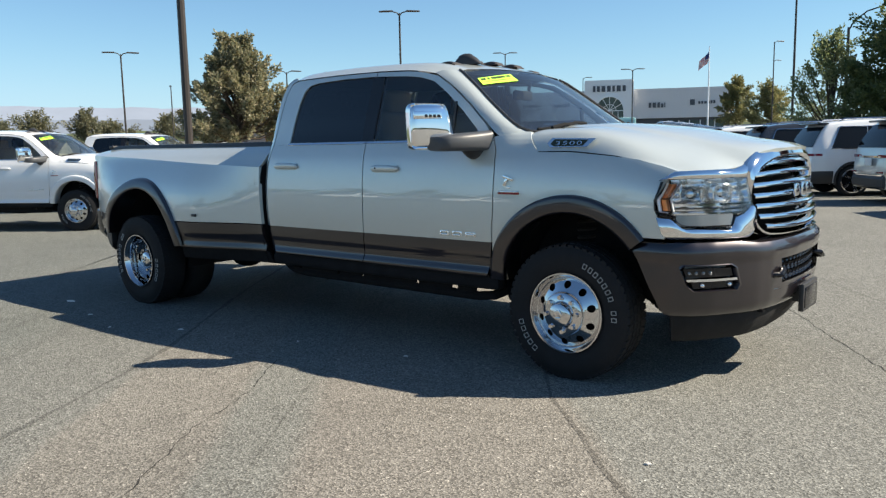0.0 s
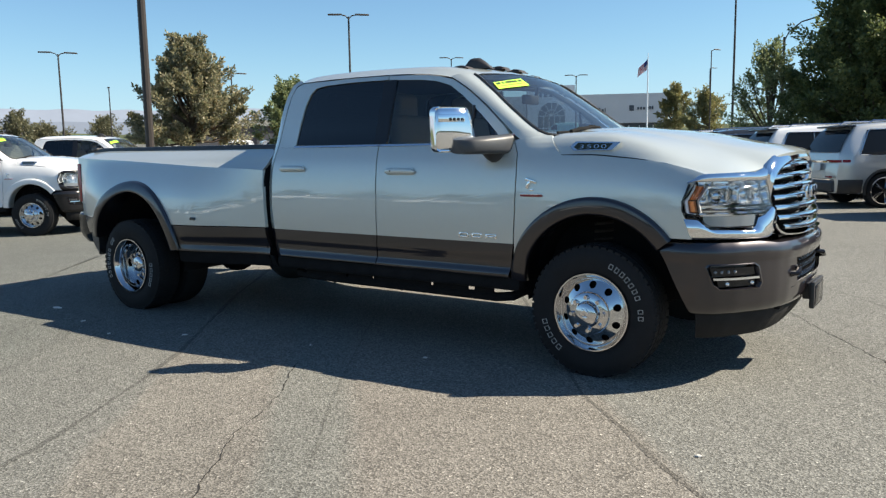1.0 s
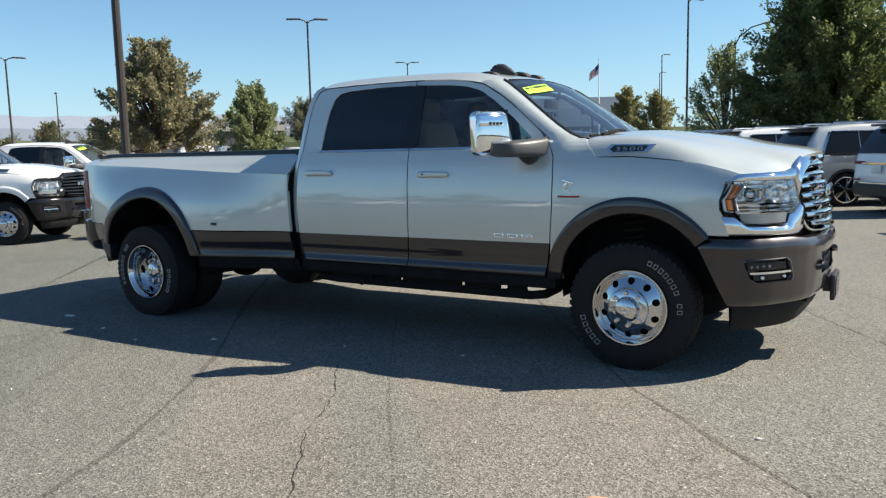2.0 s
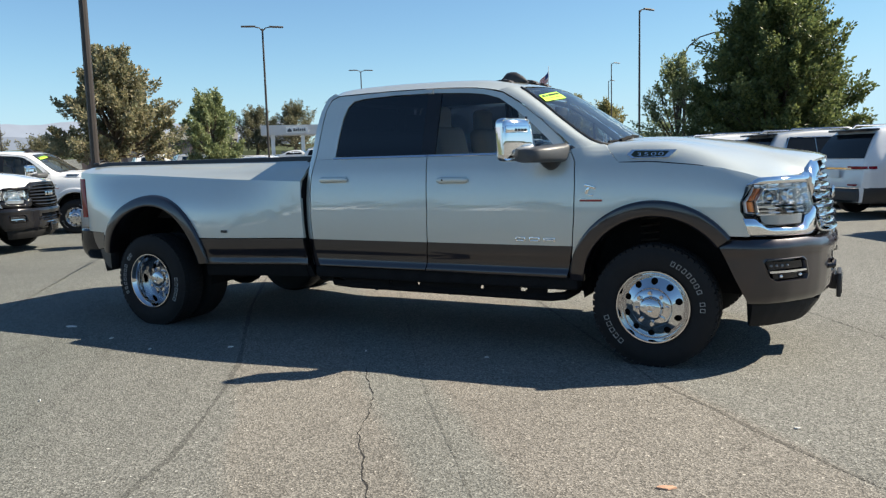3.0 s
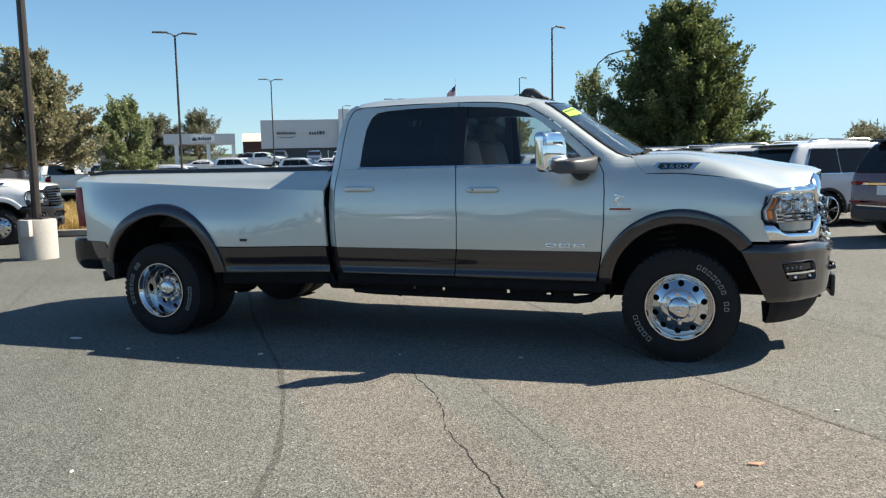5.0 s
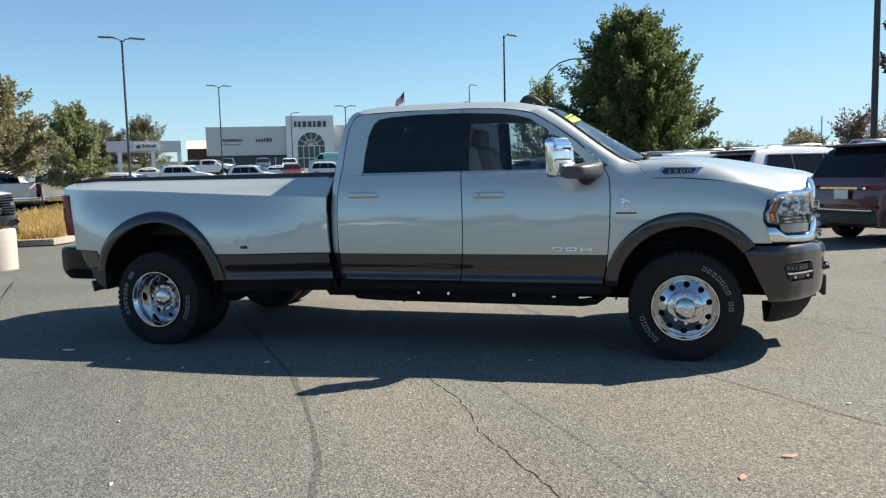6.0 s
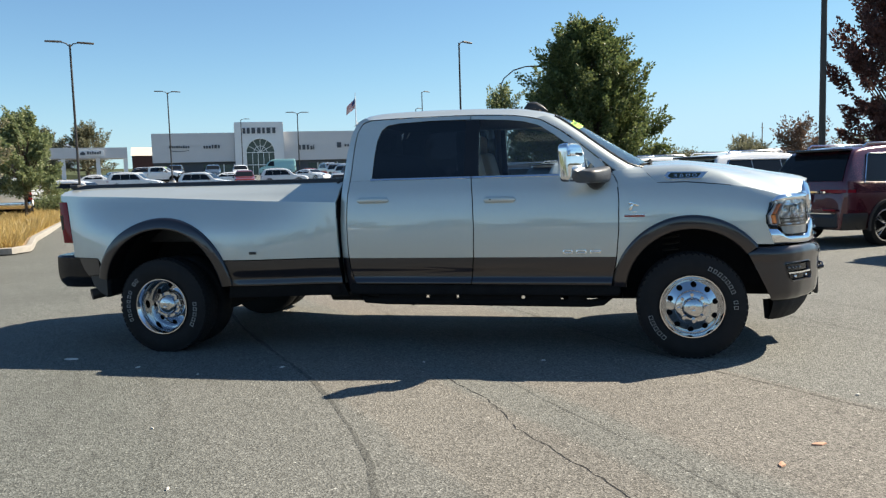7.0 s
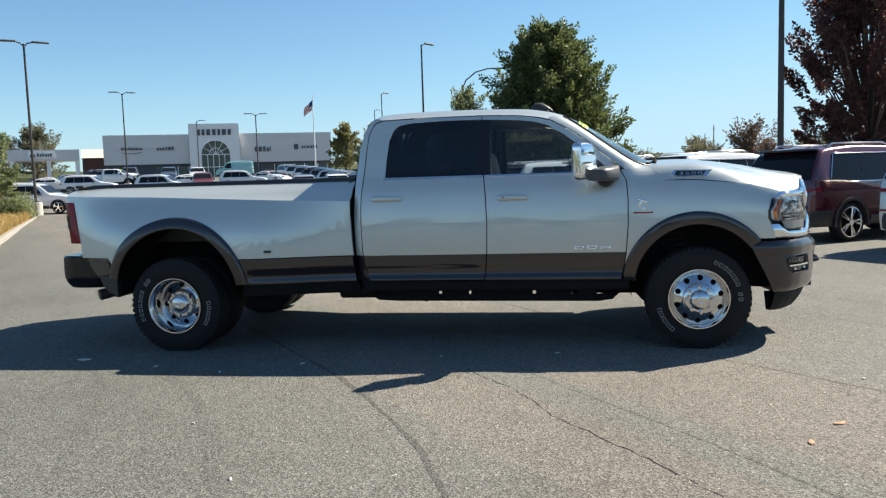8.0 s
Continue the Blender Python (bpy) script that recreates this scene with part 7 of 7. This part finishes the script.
# ---- other parked vehicles ----
def vehicle(name, label, category, paint, kind="suv", rails=True, cladding=True):
    """A parked car, x = 0 at the rear axle, facing +x."""
    t = thing(name, label, category)
    if kind == "van":
        T = spline([(-0.98, 0.55), (-0.97, 1.0), (-0.92, 1.9), (-0.80, 2.22), (-0.5, 2.28), (1.8, 2.30), (2.5, 2.22), (3.1, 1.85), (3.6, 1.25), (4.2, 1.08), (4.45, 0.85), (4.5, 0.55)])
        base, end, belt, top, wbase = -0.98, 4.5, 1.25, 2.02, 3.5
        wins = ((2.25, 3.3),)
    elif kind == "sedan":
        T = spline([(-1.0, 0.55), (-0.99, 0.9), (-0.9, 1.02), (-0.35, 1.08), (0.35, 1.38), (1.0, 1.45), (1.5, 1.42), (2.3, 1.02), (2.7, 0.95), (3.3, 0.86), (3.6, 0.72), (3.65, 0.5)])
        base, end, belt, top, wbase = -1.0, 3.65, 0.98, 1.36, 2.75
        wins = ((0.05, 0.85), (0.92, 1.95))
    else:
        T = spline([(-0.95, 0.60), (-0.94, 0.98), (-0.90, 1.12), (-0.62, 1.60), (-0.50, 1.70), (-0.2, 1.75), (0.5, 1.785), (1.3, 1.765), (1.75, 1.68), (2.50, 1.16), (2.65, 1.11), (3.3, 1.03), (3.72, 0.90), (3.86, 0.62)])
        base, end, belt, top, wbase = -0.95, 3.86, 1.10, 1.62, 2.96
        wins = ((-0.45, 0.315), (0.335, 1.135), (1.155, 2.12))
    W = spline([(0.25, 0.85), (0.40, 0.92), (0.62, 0.945), (0.88, 0.945), (belt, 0.915), (belt + 0.25, 0.84), (top, 0.75), (top + 0.12, 0.70), (top + 0.4, 0.66)])
    E = spline([(base, 0.86), (base + 0.12, 0.93), (base + 0.35, 0.985), (base + 0.8, 1.0), (end - 1.0, 1.0), (end - 0.4, 0.96), (end - 0.12, 0.86), (end, 0.74)])
    half = lambda x, z: W(z) * E(x)
    bm = bmesh.new()
    xs = np.concatenate([np.linspace(base, base + 0.5, 12), np.arange(base + 0.55, end - 0.3, 0.07), np.linspace(end - 0.25, end, 7)])
    rows = []
    for x in xs:
        zt = T(x)
        col = [(half(x, z), z) for z in np.linspace(0.32, zt - 0.05, 22)]
        yt = col[-1][0]
        col += [(yt - 0.02, zt - 0.02), (yt - 0.07, zt), (yt * 0.5, zt + 0.02), (0, zt + 0.026)]
        rows.append([(x, -y, z) for y, z in col] + [(x, y, z) for y, z in col[::-1]][1:])
    vs = [[bm.verts.new(p) for p in r_] for r_ in rows]
    for a, b in zip(vs, vs[1:]):
        for k in range(len(a) - 1):
            q = (a[k], a[k + 1], b[k + 1], b[k])
            m = sum((p.co for p in q), Vector()) / 4
            if any(math.hypot(m.x - wx, m.z - 0.37) < 0.41 for wx in (0, wbase)) and m.z < 0.9:
                continue
            bm.faces.new(q)
    bm.faces.new(vs[0]), bm.faces.new(vs[-1][::-1])
    part("body", bm, paint, t, sharp=40)
    dark = M_BLACK if cladding else paint
    for s in (-1, 1):
        for wx in (0, wbase):
            bm = bmesh.new()
            grid(bm, [[(x, s * (half(wx, 0.7) + o), z) for x, z in arc(wx, 0.37, q, -12, 192, 24)] for q, o in ((0.455, 0.0), (0.45, 0.02), (0.40, 0.02), (0.39, -0.02), (0.40, -0.25))])
            part("wheel_arch", bm, dark, t)
            wheel = new("wheel")
            wheel.parent = t
            wheel.matrix_basis = pose(wx, s * 0.93, 0.365, 0, 20 * wx, 0 if s < 0 else 180)
            bm = bmesh.new()
            lathe(bm, [(0.2, -0.22), (0.33, -0.22), (0.36, -0.20), (0.365, -0.11), (0.36, -0.02), (0.335, 0.0), (0.30, 0.004), (0.285, -0.005), (0.28, -0.02)], 32)
            part("tyre", bm, M_RUBBER, wheel)
            bm = bmesh.new()
            lathe(bm, [(0.28, -0.02), (0.285, 0.0), (0.265, 0.004), (0.256, -0.02), (0.245, -0.09)], 32)
            for k in range(5):
                a = 2 * math.pi * k / 5
                for da in (-0.14, 0.14):
                    p0, p1 = (0.05 * math.cos(a), 0.008, 0.05 * math.sin(a)), (0.265 * math.cos(a + da), 0.008, 0.265 * math.sin(a + da))
                    cyl(bm, p0, p1, 0.016, 0.022, 6)
            cyl(bm, (0, 0.02, 0), (0, -0.012, 0), 0.06, seg=12)
            part("rim", bm, M_ALLOY, wheel, "silver spoked rim")
            bm = bmesh.new()
            cyl(bm, (0, 0.09, 0), (0, 0.10, 0), 0.22, seg=20)
            part("brake_disc", bm, M_UNDER, wheel)
        for x0, x1 in wins:
            lo, hi = belt + 0.02, top
            pts = []
            for x, z in ((x0, lo), (x1, lo), (x1, hi), (x0, hi)):
                pts.append((x, min(z, T(x) - 0.10)))
            if pts[2][1] < lo + 0.05:
                pts[2] = (x1 - 0.02, lo + 0.03)
            if x1 == wins[-1][1]:
                mid = x0 + (x1 - x0) * 0.45
                pts = [(x0, lo), (x1, lo + 0.02), (mid + 0.1, min(hi, T(mid + 0.1) - 0.10)), (x0, min(hi, T(x0) - 0.10))]
            elif x0 == wins[0][0] and kind != "van":
                pts = [(x0 - 0.05, lo), (x1, lo), (x1, min(hi, T(x1) - 0.10)), (x0 + 0.12, min(hi, T(x0 + 0.12) - 0.10))]
            v_, f_, n_ = panel(pts, lambda x, z: half(x, z) + 0.006, s, 0.01, 0.15)
            part("side_window", to_mesh("side_window", v_, f_, M_DARKGLASS, True, n_), M_DARKGLASS, t, "dark tinted side window")
        if kind == "suv":
            lo, edge_x = belt + 0.012, (-0.30, 0.0, 0.4, 0.8, 1.2, 1.55)
            over = [(x, min(top, T(x) - 0.10) + 0.012) for x in edge_x]
            ring = resample([(-0.52, lo)] + over + [(2.13, lo + 0.03), (1.9, lo), (0.8, lo - 0.004), (-0.52, lo)], 70)[:-1]
            bm = bmesh.new()
            tube(bm, [(x, s * (half(x, z) + 0.010), z) for x, z in ring], 0.011, 5, closed=True)
            part("window_surround", bm, M_CHROME, t, "bright metal window surround")
            bm = bmesh.new()
            grid(bm, [[(x, s * (half(x, z) + o), z) for x in np.linspace(base + 0.03, -0.46, 6)] for z, o in ((0.30, 0.0), (0.34, 0.014), (0.56, 0.014), (0.60, 0.0))])
            part("bumper_side", bm, dark, t)
            bm = bmesh.new()
            box(bm, (base - 0.065, s * 0.62, 0.655), (0.03, 0.26, 0.035), 0.008)
            part("reflector", bm, M_RED, t, "red bumper reflector")
        bm = bmesh.new()
        zl = belt - 0.12
        rows = [[(base + dx, s * (half(base + dx, z) + o), z) for dx, o in ((-0.012, -0.42), (-0.014, -0.05), (0.02, 0.006), (0.16, 0.008), (0.24, 0.004))] for z in (zl - 0.025, zl, zl + 0.03)]
        part("tail_lamp", grid(bm, rows), M_RED, t, "red tail lamp")
        if rails:
            bm = bmesh.new()
            tube(bm, [(-0.25, s * 0.62, T(-0.25) + 0.0), (-0.15, s * 0.62, T(0) + 0.055), (1.2, s * 0.62, T(1.2) + 0.055), (1.35, s * 0.62, T(1.35) - 0.0)], 0.018, 6)
            part("roof_rail", bm, M_ALLOY, t, "silver roof rail")
        if cladding:
            bm = bmesh.new()
            grid(bm, [[(x, s * (half(x, z) + o), z) for x in np.linspace(0.5, wbase - 0.5, 6)] for z, o in ((0.30, 0.0), (0.34, 0.02), (0.46, 0.02), (0.48, 0.0))])
            part("sill_cladding", bm, M_BLACK, t)
        bm = bmesh.new()
        box(bm, (wins[-1][1] - 0.12, s * 1.02, belt + 0.05), (0.16, 0.2, 0.13), 0.04)
        part("door_mirror", bm, dark if cladding else paint, t)
        bm = bmesh.new()
        for x in ((0.75, 1.75) if kind != "van" else (2.4,)):
            box(bm, (x, s * (half(x, belt - 0.14) + 0.012), belt - 0.14), (0.2, 0.025, 0.03), 0.008)
        part("door_handle", bm, paint, t)
    # rear window, windscreen, bumper, plate
    zs = np.linspace(belt + 0.05, top, 7)
    xr = [float(np.interp(z, [T(x) for x in np.linspace(base, base + 0.6, 60)], np.linspace(base, base + 0.6, 60))) for z in zs]
    bm = bmesh.new()
    grid(bm, [[(x - 0.008 - 0.02 * (1 - u * u), (half(x + 0.1, z) - 0.07) * u, z + 0.012) for u in np.linspace(-1, 1, 9)] for x, z in zip(xr, zs)])
    part("rear_window", bm, M_DARKGLASS, t, "dark rear window")
    xx = np.linspace(end, end - 2.4, 120)
    tt = [T(x) for x in xx]
    zs = np.linspace(belt + 0.08, top + 0.01, 7)
    xf = [float(np.interp(z, tt, xx)) for z in zs]
    bm = bmesh.new()
    grid(bm, [[(x + 0.01, (half(x - 0.1, z) - 0.06) * u, z + 0.028) for u in np.linspace(-1, 1, 9)] for x, z in zip(xf, zs)])
    part("windscreen", bm, M_DARKGLASS, t, "dark windscreen")
    bm = bmesh.new()
    grid(bm, [[(base + 0.3 * (abs(u) > 0.99) - 0.05 * (1 - u * u) - 0.03 + o, 0.90 * u, z) for u in np.linspace(-1, 1, 11)] for z, o in ((0.30, 0.1), (0.36, 0.0), (0.52, -0.01), (0.60, 0.04))])
    part("rear_bumper", bm, dark, t)
    bm = bmesh.new()
    box(bm, (base - 0.035, 0, 0.86), (0.012, 0.31, 0.16), 0.003)
    part("plate", bm, M_PAPER, t, "plain pale plate")
    bm = bmesh.new()
    grid(bm, [[(base - 0.028 + 0.1 * (abs(u) > 0.98), 0.70 * u, z) for u in np.linspace(-1, 1, 7)] for z in (belt - 0.15, belt - 0.115)])
    part("tailgate_strip", bm, M_CHROME if cladding else dark, t)
    if kind == "suv":
        bm = bmesh.new()
        box(bm, (-0.62, 0, 1.705), (0.26, 1.28, 0.045), 0.018)
        part("roof_spoiler", bm, M_GLOSSBLACK if cladding else paint, t)
        bm = bmesh.new()
        grid(bm, [[(base - 0.075 - 0.05 * (1 - u * u) + 0.12 * (abs(u) > 0.98), 0.80 * u, z) for u in np.linspace(-1, 1, 9)] for z in (0.585, 0.605)])
        part("bumper_strip", bm, M_CHROME, t, "thin bright bumper strip")
    for s in (-1, 1):
        bm = bmesh.new()
        box(bm, (end - 0.13, s * 0.58, 0.78), (0.2, 0.3, 0.12), 0.04)
        part("headlamp", bm, M_ALLOY, t)
    bm = bmesh.new()
    grid(bm, [[(x, y, 0.30) for y in (-0.8, 0.8)] for x in (base + 0.1, end - 0.2)])
    part("floor_pan", bm, M_UNDER, t)
    return t


M_DARKGLASS = mat("dark_car_glass", (0.010, 0.012, 0.015), 0.04, 0.0, ior=1.3)
M_TEAL = mat("teal_paint", (0.28, 0.50, 0.50), 0.3, 0.0, 0.03, 3, coat=0.6)
M_REDCAR = mat("red_paint", (0.18, 0.03, 0.02), 0.25, 0.2, 0.03, 3, coat=1.0)

suv = vehicle("suv", "maroon sport utility vehicle parked nose away with dark windows", "suv", M_MAROON)
sedan = vehicle("sedan", "white sedan parked across the lot", "car", M_WHITE, "sedan", False, False)
van = vehicle("van", "pale teal delivery van parked at the dealership", "van", M_TEAL, "van", False, False)


def repaint(ob, swap, label=""):
    """Gives a copied vehicle its own paint."""
    for o in ob.children_recursive:
        if o.type == "MESH" and o.material_slots and o.material_slots[0].material in swap:
            m = swap[o.material_slots[0].material]
            o.material_slots[0].link = "OBJECT"
            o.material_slots[0].material = m
    if label:
        tagged(ob, label)
    return ob


def park(src, wheel_xy, turn, paint=None, old=None, label=""):
    """Parks a copy with its rear right wheel at the place given."""
    a = radians(turn)
    x, y = wheel_xy[0] - 0.93 * math.sin(a), wheel_xy[1] + 0.93 * math.cos(a)
    ob = copy_thing(src, pose(x, y, 0, 0, 0, turn))
    return repaint(ob, {old: paint} if paint else {}, label)


a = radians(33)
suv.matrix_basis = pose(4.11 - 0.93 * math.sin(a), 7.99 + 0.93 * math.cos(a), 0, 0, 0, 33)
tagged(suv, group="row of parked cars")
W_, M_ = M_WHITE, M_MAROON
for xy, paint, lab in (((2.24, 11.16), W_, "white sport utility vehicle with a black lower body, parked nose away"), ((0.3, 13.2), M_SILVER, "silver sport utility vehicle parked nose away"), ((-1.65, 15.3), W_, "white sport utility vehicle parked nose away in the row"),
                       ((-3.7, 17.6), M_DARKCAR, "dark grey sport utility vehicle parked nose away"), ((-5.8, 20.1), W_, "white sport utility vehicle far along the row"), ((5.8, 5.6), M_SILVER, "silver sport utility vehicle with dark rear glass"), ((-7.8, 22.8), M_DARKCAR, "dark grey vehicle at the row's end")):
    park(suv, xy, 33, paint, M_, lab)

# white pickups beside and beyond the island: the same model in white
white = {M_CREAM: M_WHITE, M_BROWN: M_WHITE, M_AMBER: M_STEELGREY, M_AMBERDARK: M_STEELGREY}


def pickup(x, y, turn, label, swap=white):
    ob = repaint(copy_thing(truck, pose(x, y, rise(x, y), 0, 0, turn)), swap, label)
    for o in ob.children_recursive:
        if o.name.startswith(("front_bumper", "grille", "fog_lamp_pocket", "headlamp", "lower_trim")):
            o.material_slots[0].link = "OBJECT"
            o.material_slots[0].material = M_GLOSSBLACK
    return tagged(ob, group="parked pickups")


pickup(-13.35, 3.25, 33, "white crew cab pickup with a windscreen banner, parked in the lot")
pickup(-15.6, 7.15, 33, "white crew cab pickup parked beside another white pickup")
for x, y, lab, swap in ((-31.42, 23.28, "white pickup parked beyond the planted island", white),
                        (-32.28, 26.79, "silver pickup parked beyond the planted island", {M_CREAM: M_SILVER, M_BROWN: M_SILVER}),
                        (-35.55, 32.02, "white pickup parked past the silver one beyond the island", white)):
    ob = pickup(x, y, 144, lab, swap)
    for o in ob.children_recursive:
        if o.name.startswith("rear_bumper"):
            o.material_slots[0].link = "OBJECT"
            o.material_slots[0].material = M_CHROME

# cars in front of the dealership
rr = random.Random(12)
for src, x, y, turn, paint, lab in (
    (suv, -45.4, 56.9, 20, M_WHITE, "white sport utility vehicle in front of the dealership"),
    (sedan, -53.8, 68.1, -40, M_SILVER, "silver sedan near the canopy"),
    (suv, -53.9, 72.8, 30, M_DARKCAR, "dark sport utility vehicle near the canopy"),
    (suv, -38.0, 56.8, 12, M_WHITE, "white sport utility vehicle parked side on"),
    (sedan, -40.6, 66.8, 25, M_WHITE, "white sedan parked side on"),
    (suv, -35.7, 62.6, -62, M_REDCAR, "red sport utility vehicle facing the drive"),
    (suv, -46.0, 82.1, -62, M_WHITE, "white sport utility vehicle in the second row"),
    (suv, -35.1, 67.3, 14, M_WHITE, "white sport utility vehicle beside the teal van"),
    (sedan, -34.5, 74.1, -20, M_WHITE, "white sedan parked at an angle"),
    (sedan, -34.3, 78.5, 200, M_REDCAR, "red sedan parked at an angle"),
    (suv, -37.0, 88.2, -50, M_SILVER, "silver sport utility vehicle in the second row"),
    (suv, -50.8, 84.0, -62, M_BLUECAR, "blue sport utility vehicle by the showroom"),
    (suv, -56.7, 85.2, -62, M_DARKCAR, "dark sport utility vehicle by the showroom"),
    (suv, -33.8, 82.9, -28, M_SILVER, "sport utility vehicle in a close row at the dealership"),
    (suv, -31.2, 78.6, -28, M_SILVER, "sport utility vehicle in a close row at the dealership"),
    (suv, -28.7, 74.1, -28, M_DARKCAR, "sport utility vehicle in a close row at the dealership"),
    (suv, -26.3, 69.7, -28, M_BLUECAR, "sport utility vehicle in a close row at the dealership"),
    (suv, -23.9, 65.2, -28, M_SILVER, "sport utility vehicle in a close row at the dealership"),
    (suv, -21.7, 60.6, -28, M_SILVER, "sport utility vehicle in a close row at the dealership"),
    (suv, -19.6, 56.1, -28, M_DARKCAR, "sport utility vehicle in a close row at the dealership"),
    (suv, -17.5, 51.4, -28, M_SILVER, "sport utility vehicle in a close row at the dealership"),
):
    ob = repaint(copy_thing(src, pose(x, y, rise(x, y), 0, 0, turn + rr.uniform(-3, 3))), {M_MAROON if src is suv else M_WHITE: paint}, lab)
    tagged(ob, group="cars in front of the dealership")
pickup(-48.5, 71.5, 15, "white pickup parked in front of the dealership")
sedan.matrix_basis = pose(-51.5, 60.2, rise(-51.5, 60.2), 0, 0, 25)
van.matrix_basis = pose(-48.6, 103.0, rise(-48.6, 103), 0, 0, 205)
repaint(copy_thing(suv, pose(-33.2, 33.6, rise(-33.2, 33.6), 0, 0, 12)), {M_MAROON: M_WHITE}, "white sport utility vehicle parked beyond the island")
for k in range(9):
    p = Vector((-21.0, 49.4)) + Vector((2.3, 0.8)) * k
    repaint(copy_thing(suv, pose(p.x, p.y, rise(p.x, p.y), 0, 0, 292)), {M_MAROON: rr.choice((M_WHITE, M_SILVER, M_DARKCAR))}, "parked car in the lot's middle row")
# the far side of the drive aisle, mirrored in the truck's flank
# unseen pale strip, added so that the flank reflects a bright streak
flat("concrete_drive", [(-120, -44), (60, -52), (60, -74), (-120, -66)], 0.012, M_PALESTREAK, None, "unseen pale ground strip added for its bright streak in the truck's flank", "pavement", "structure")
for k in range(14):
    repaint(copy_thing(suv, pose(-52 + 4.6 * k, -33 - 0.3 * k, 0, 0, 0, 88)), {M_MAROON: rr.choice((M_WHITE, M_SILVER, M_WHITE, M_DARKCAR))}, "parked car across the drive aisle")
for i in range(9):
    tree("far_tree", "broad tree across the drive aisle", (-86 + 13 * i, -84 - 4 * (i % 3), 0), 6.5 + 1.5 * (i % 2), 4.2, L_GREY, 90 + i, 2500, 0.5, 1.2, 0.2, 30, clump_r=0.28, group="trees across the drive aisle")
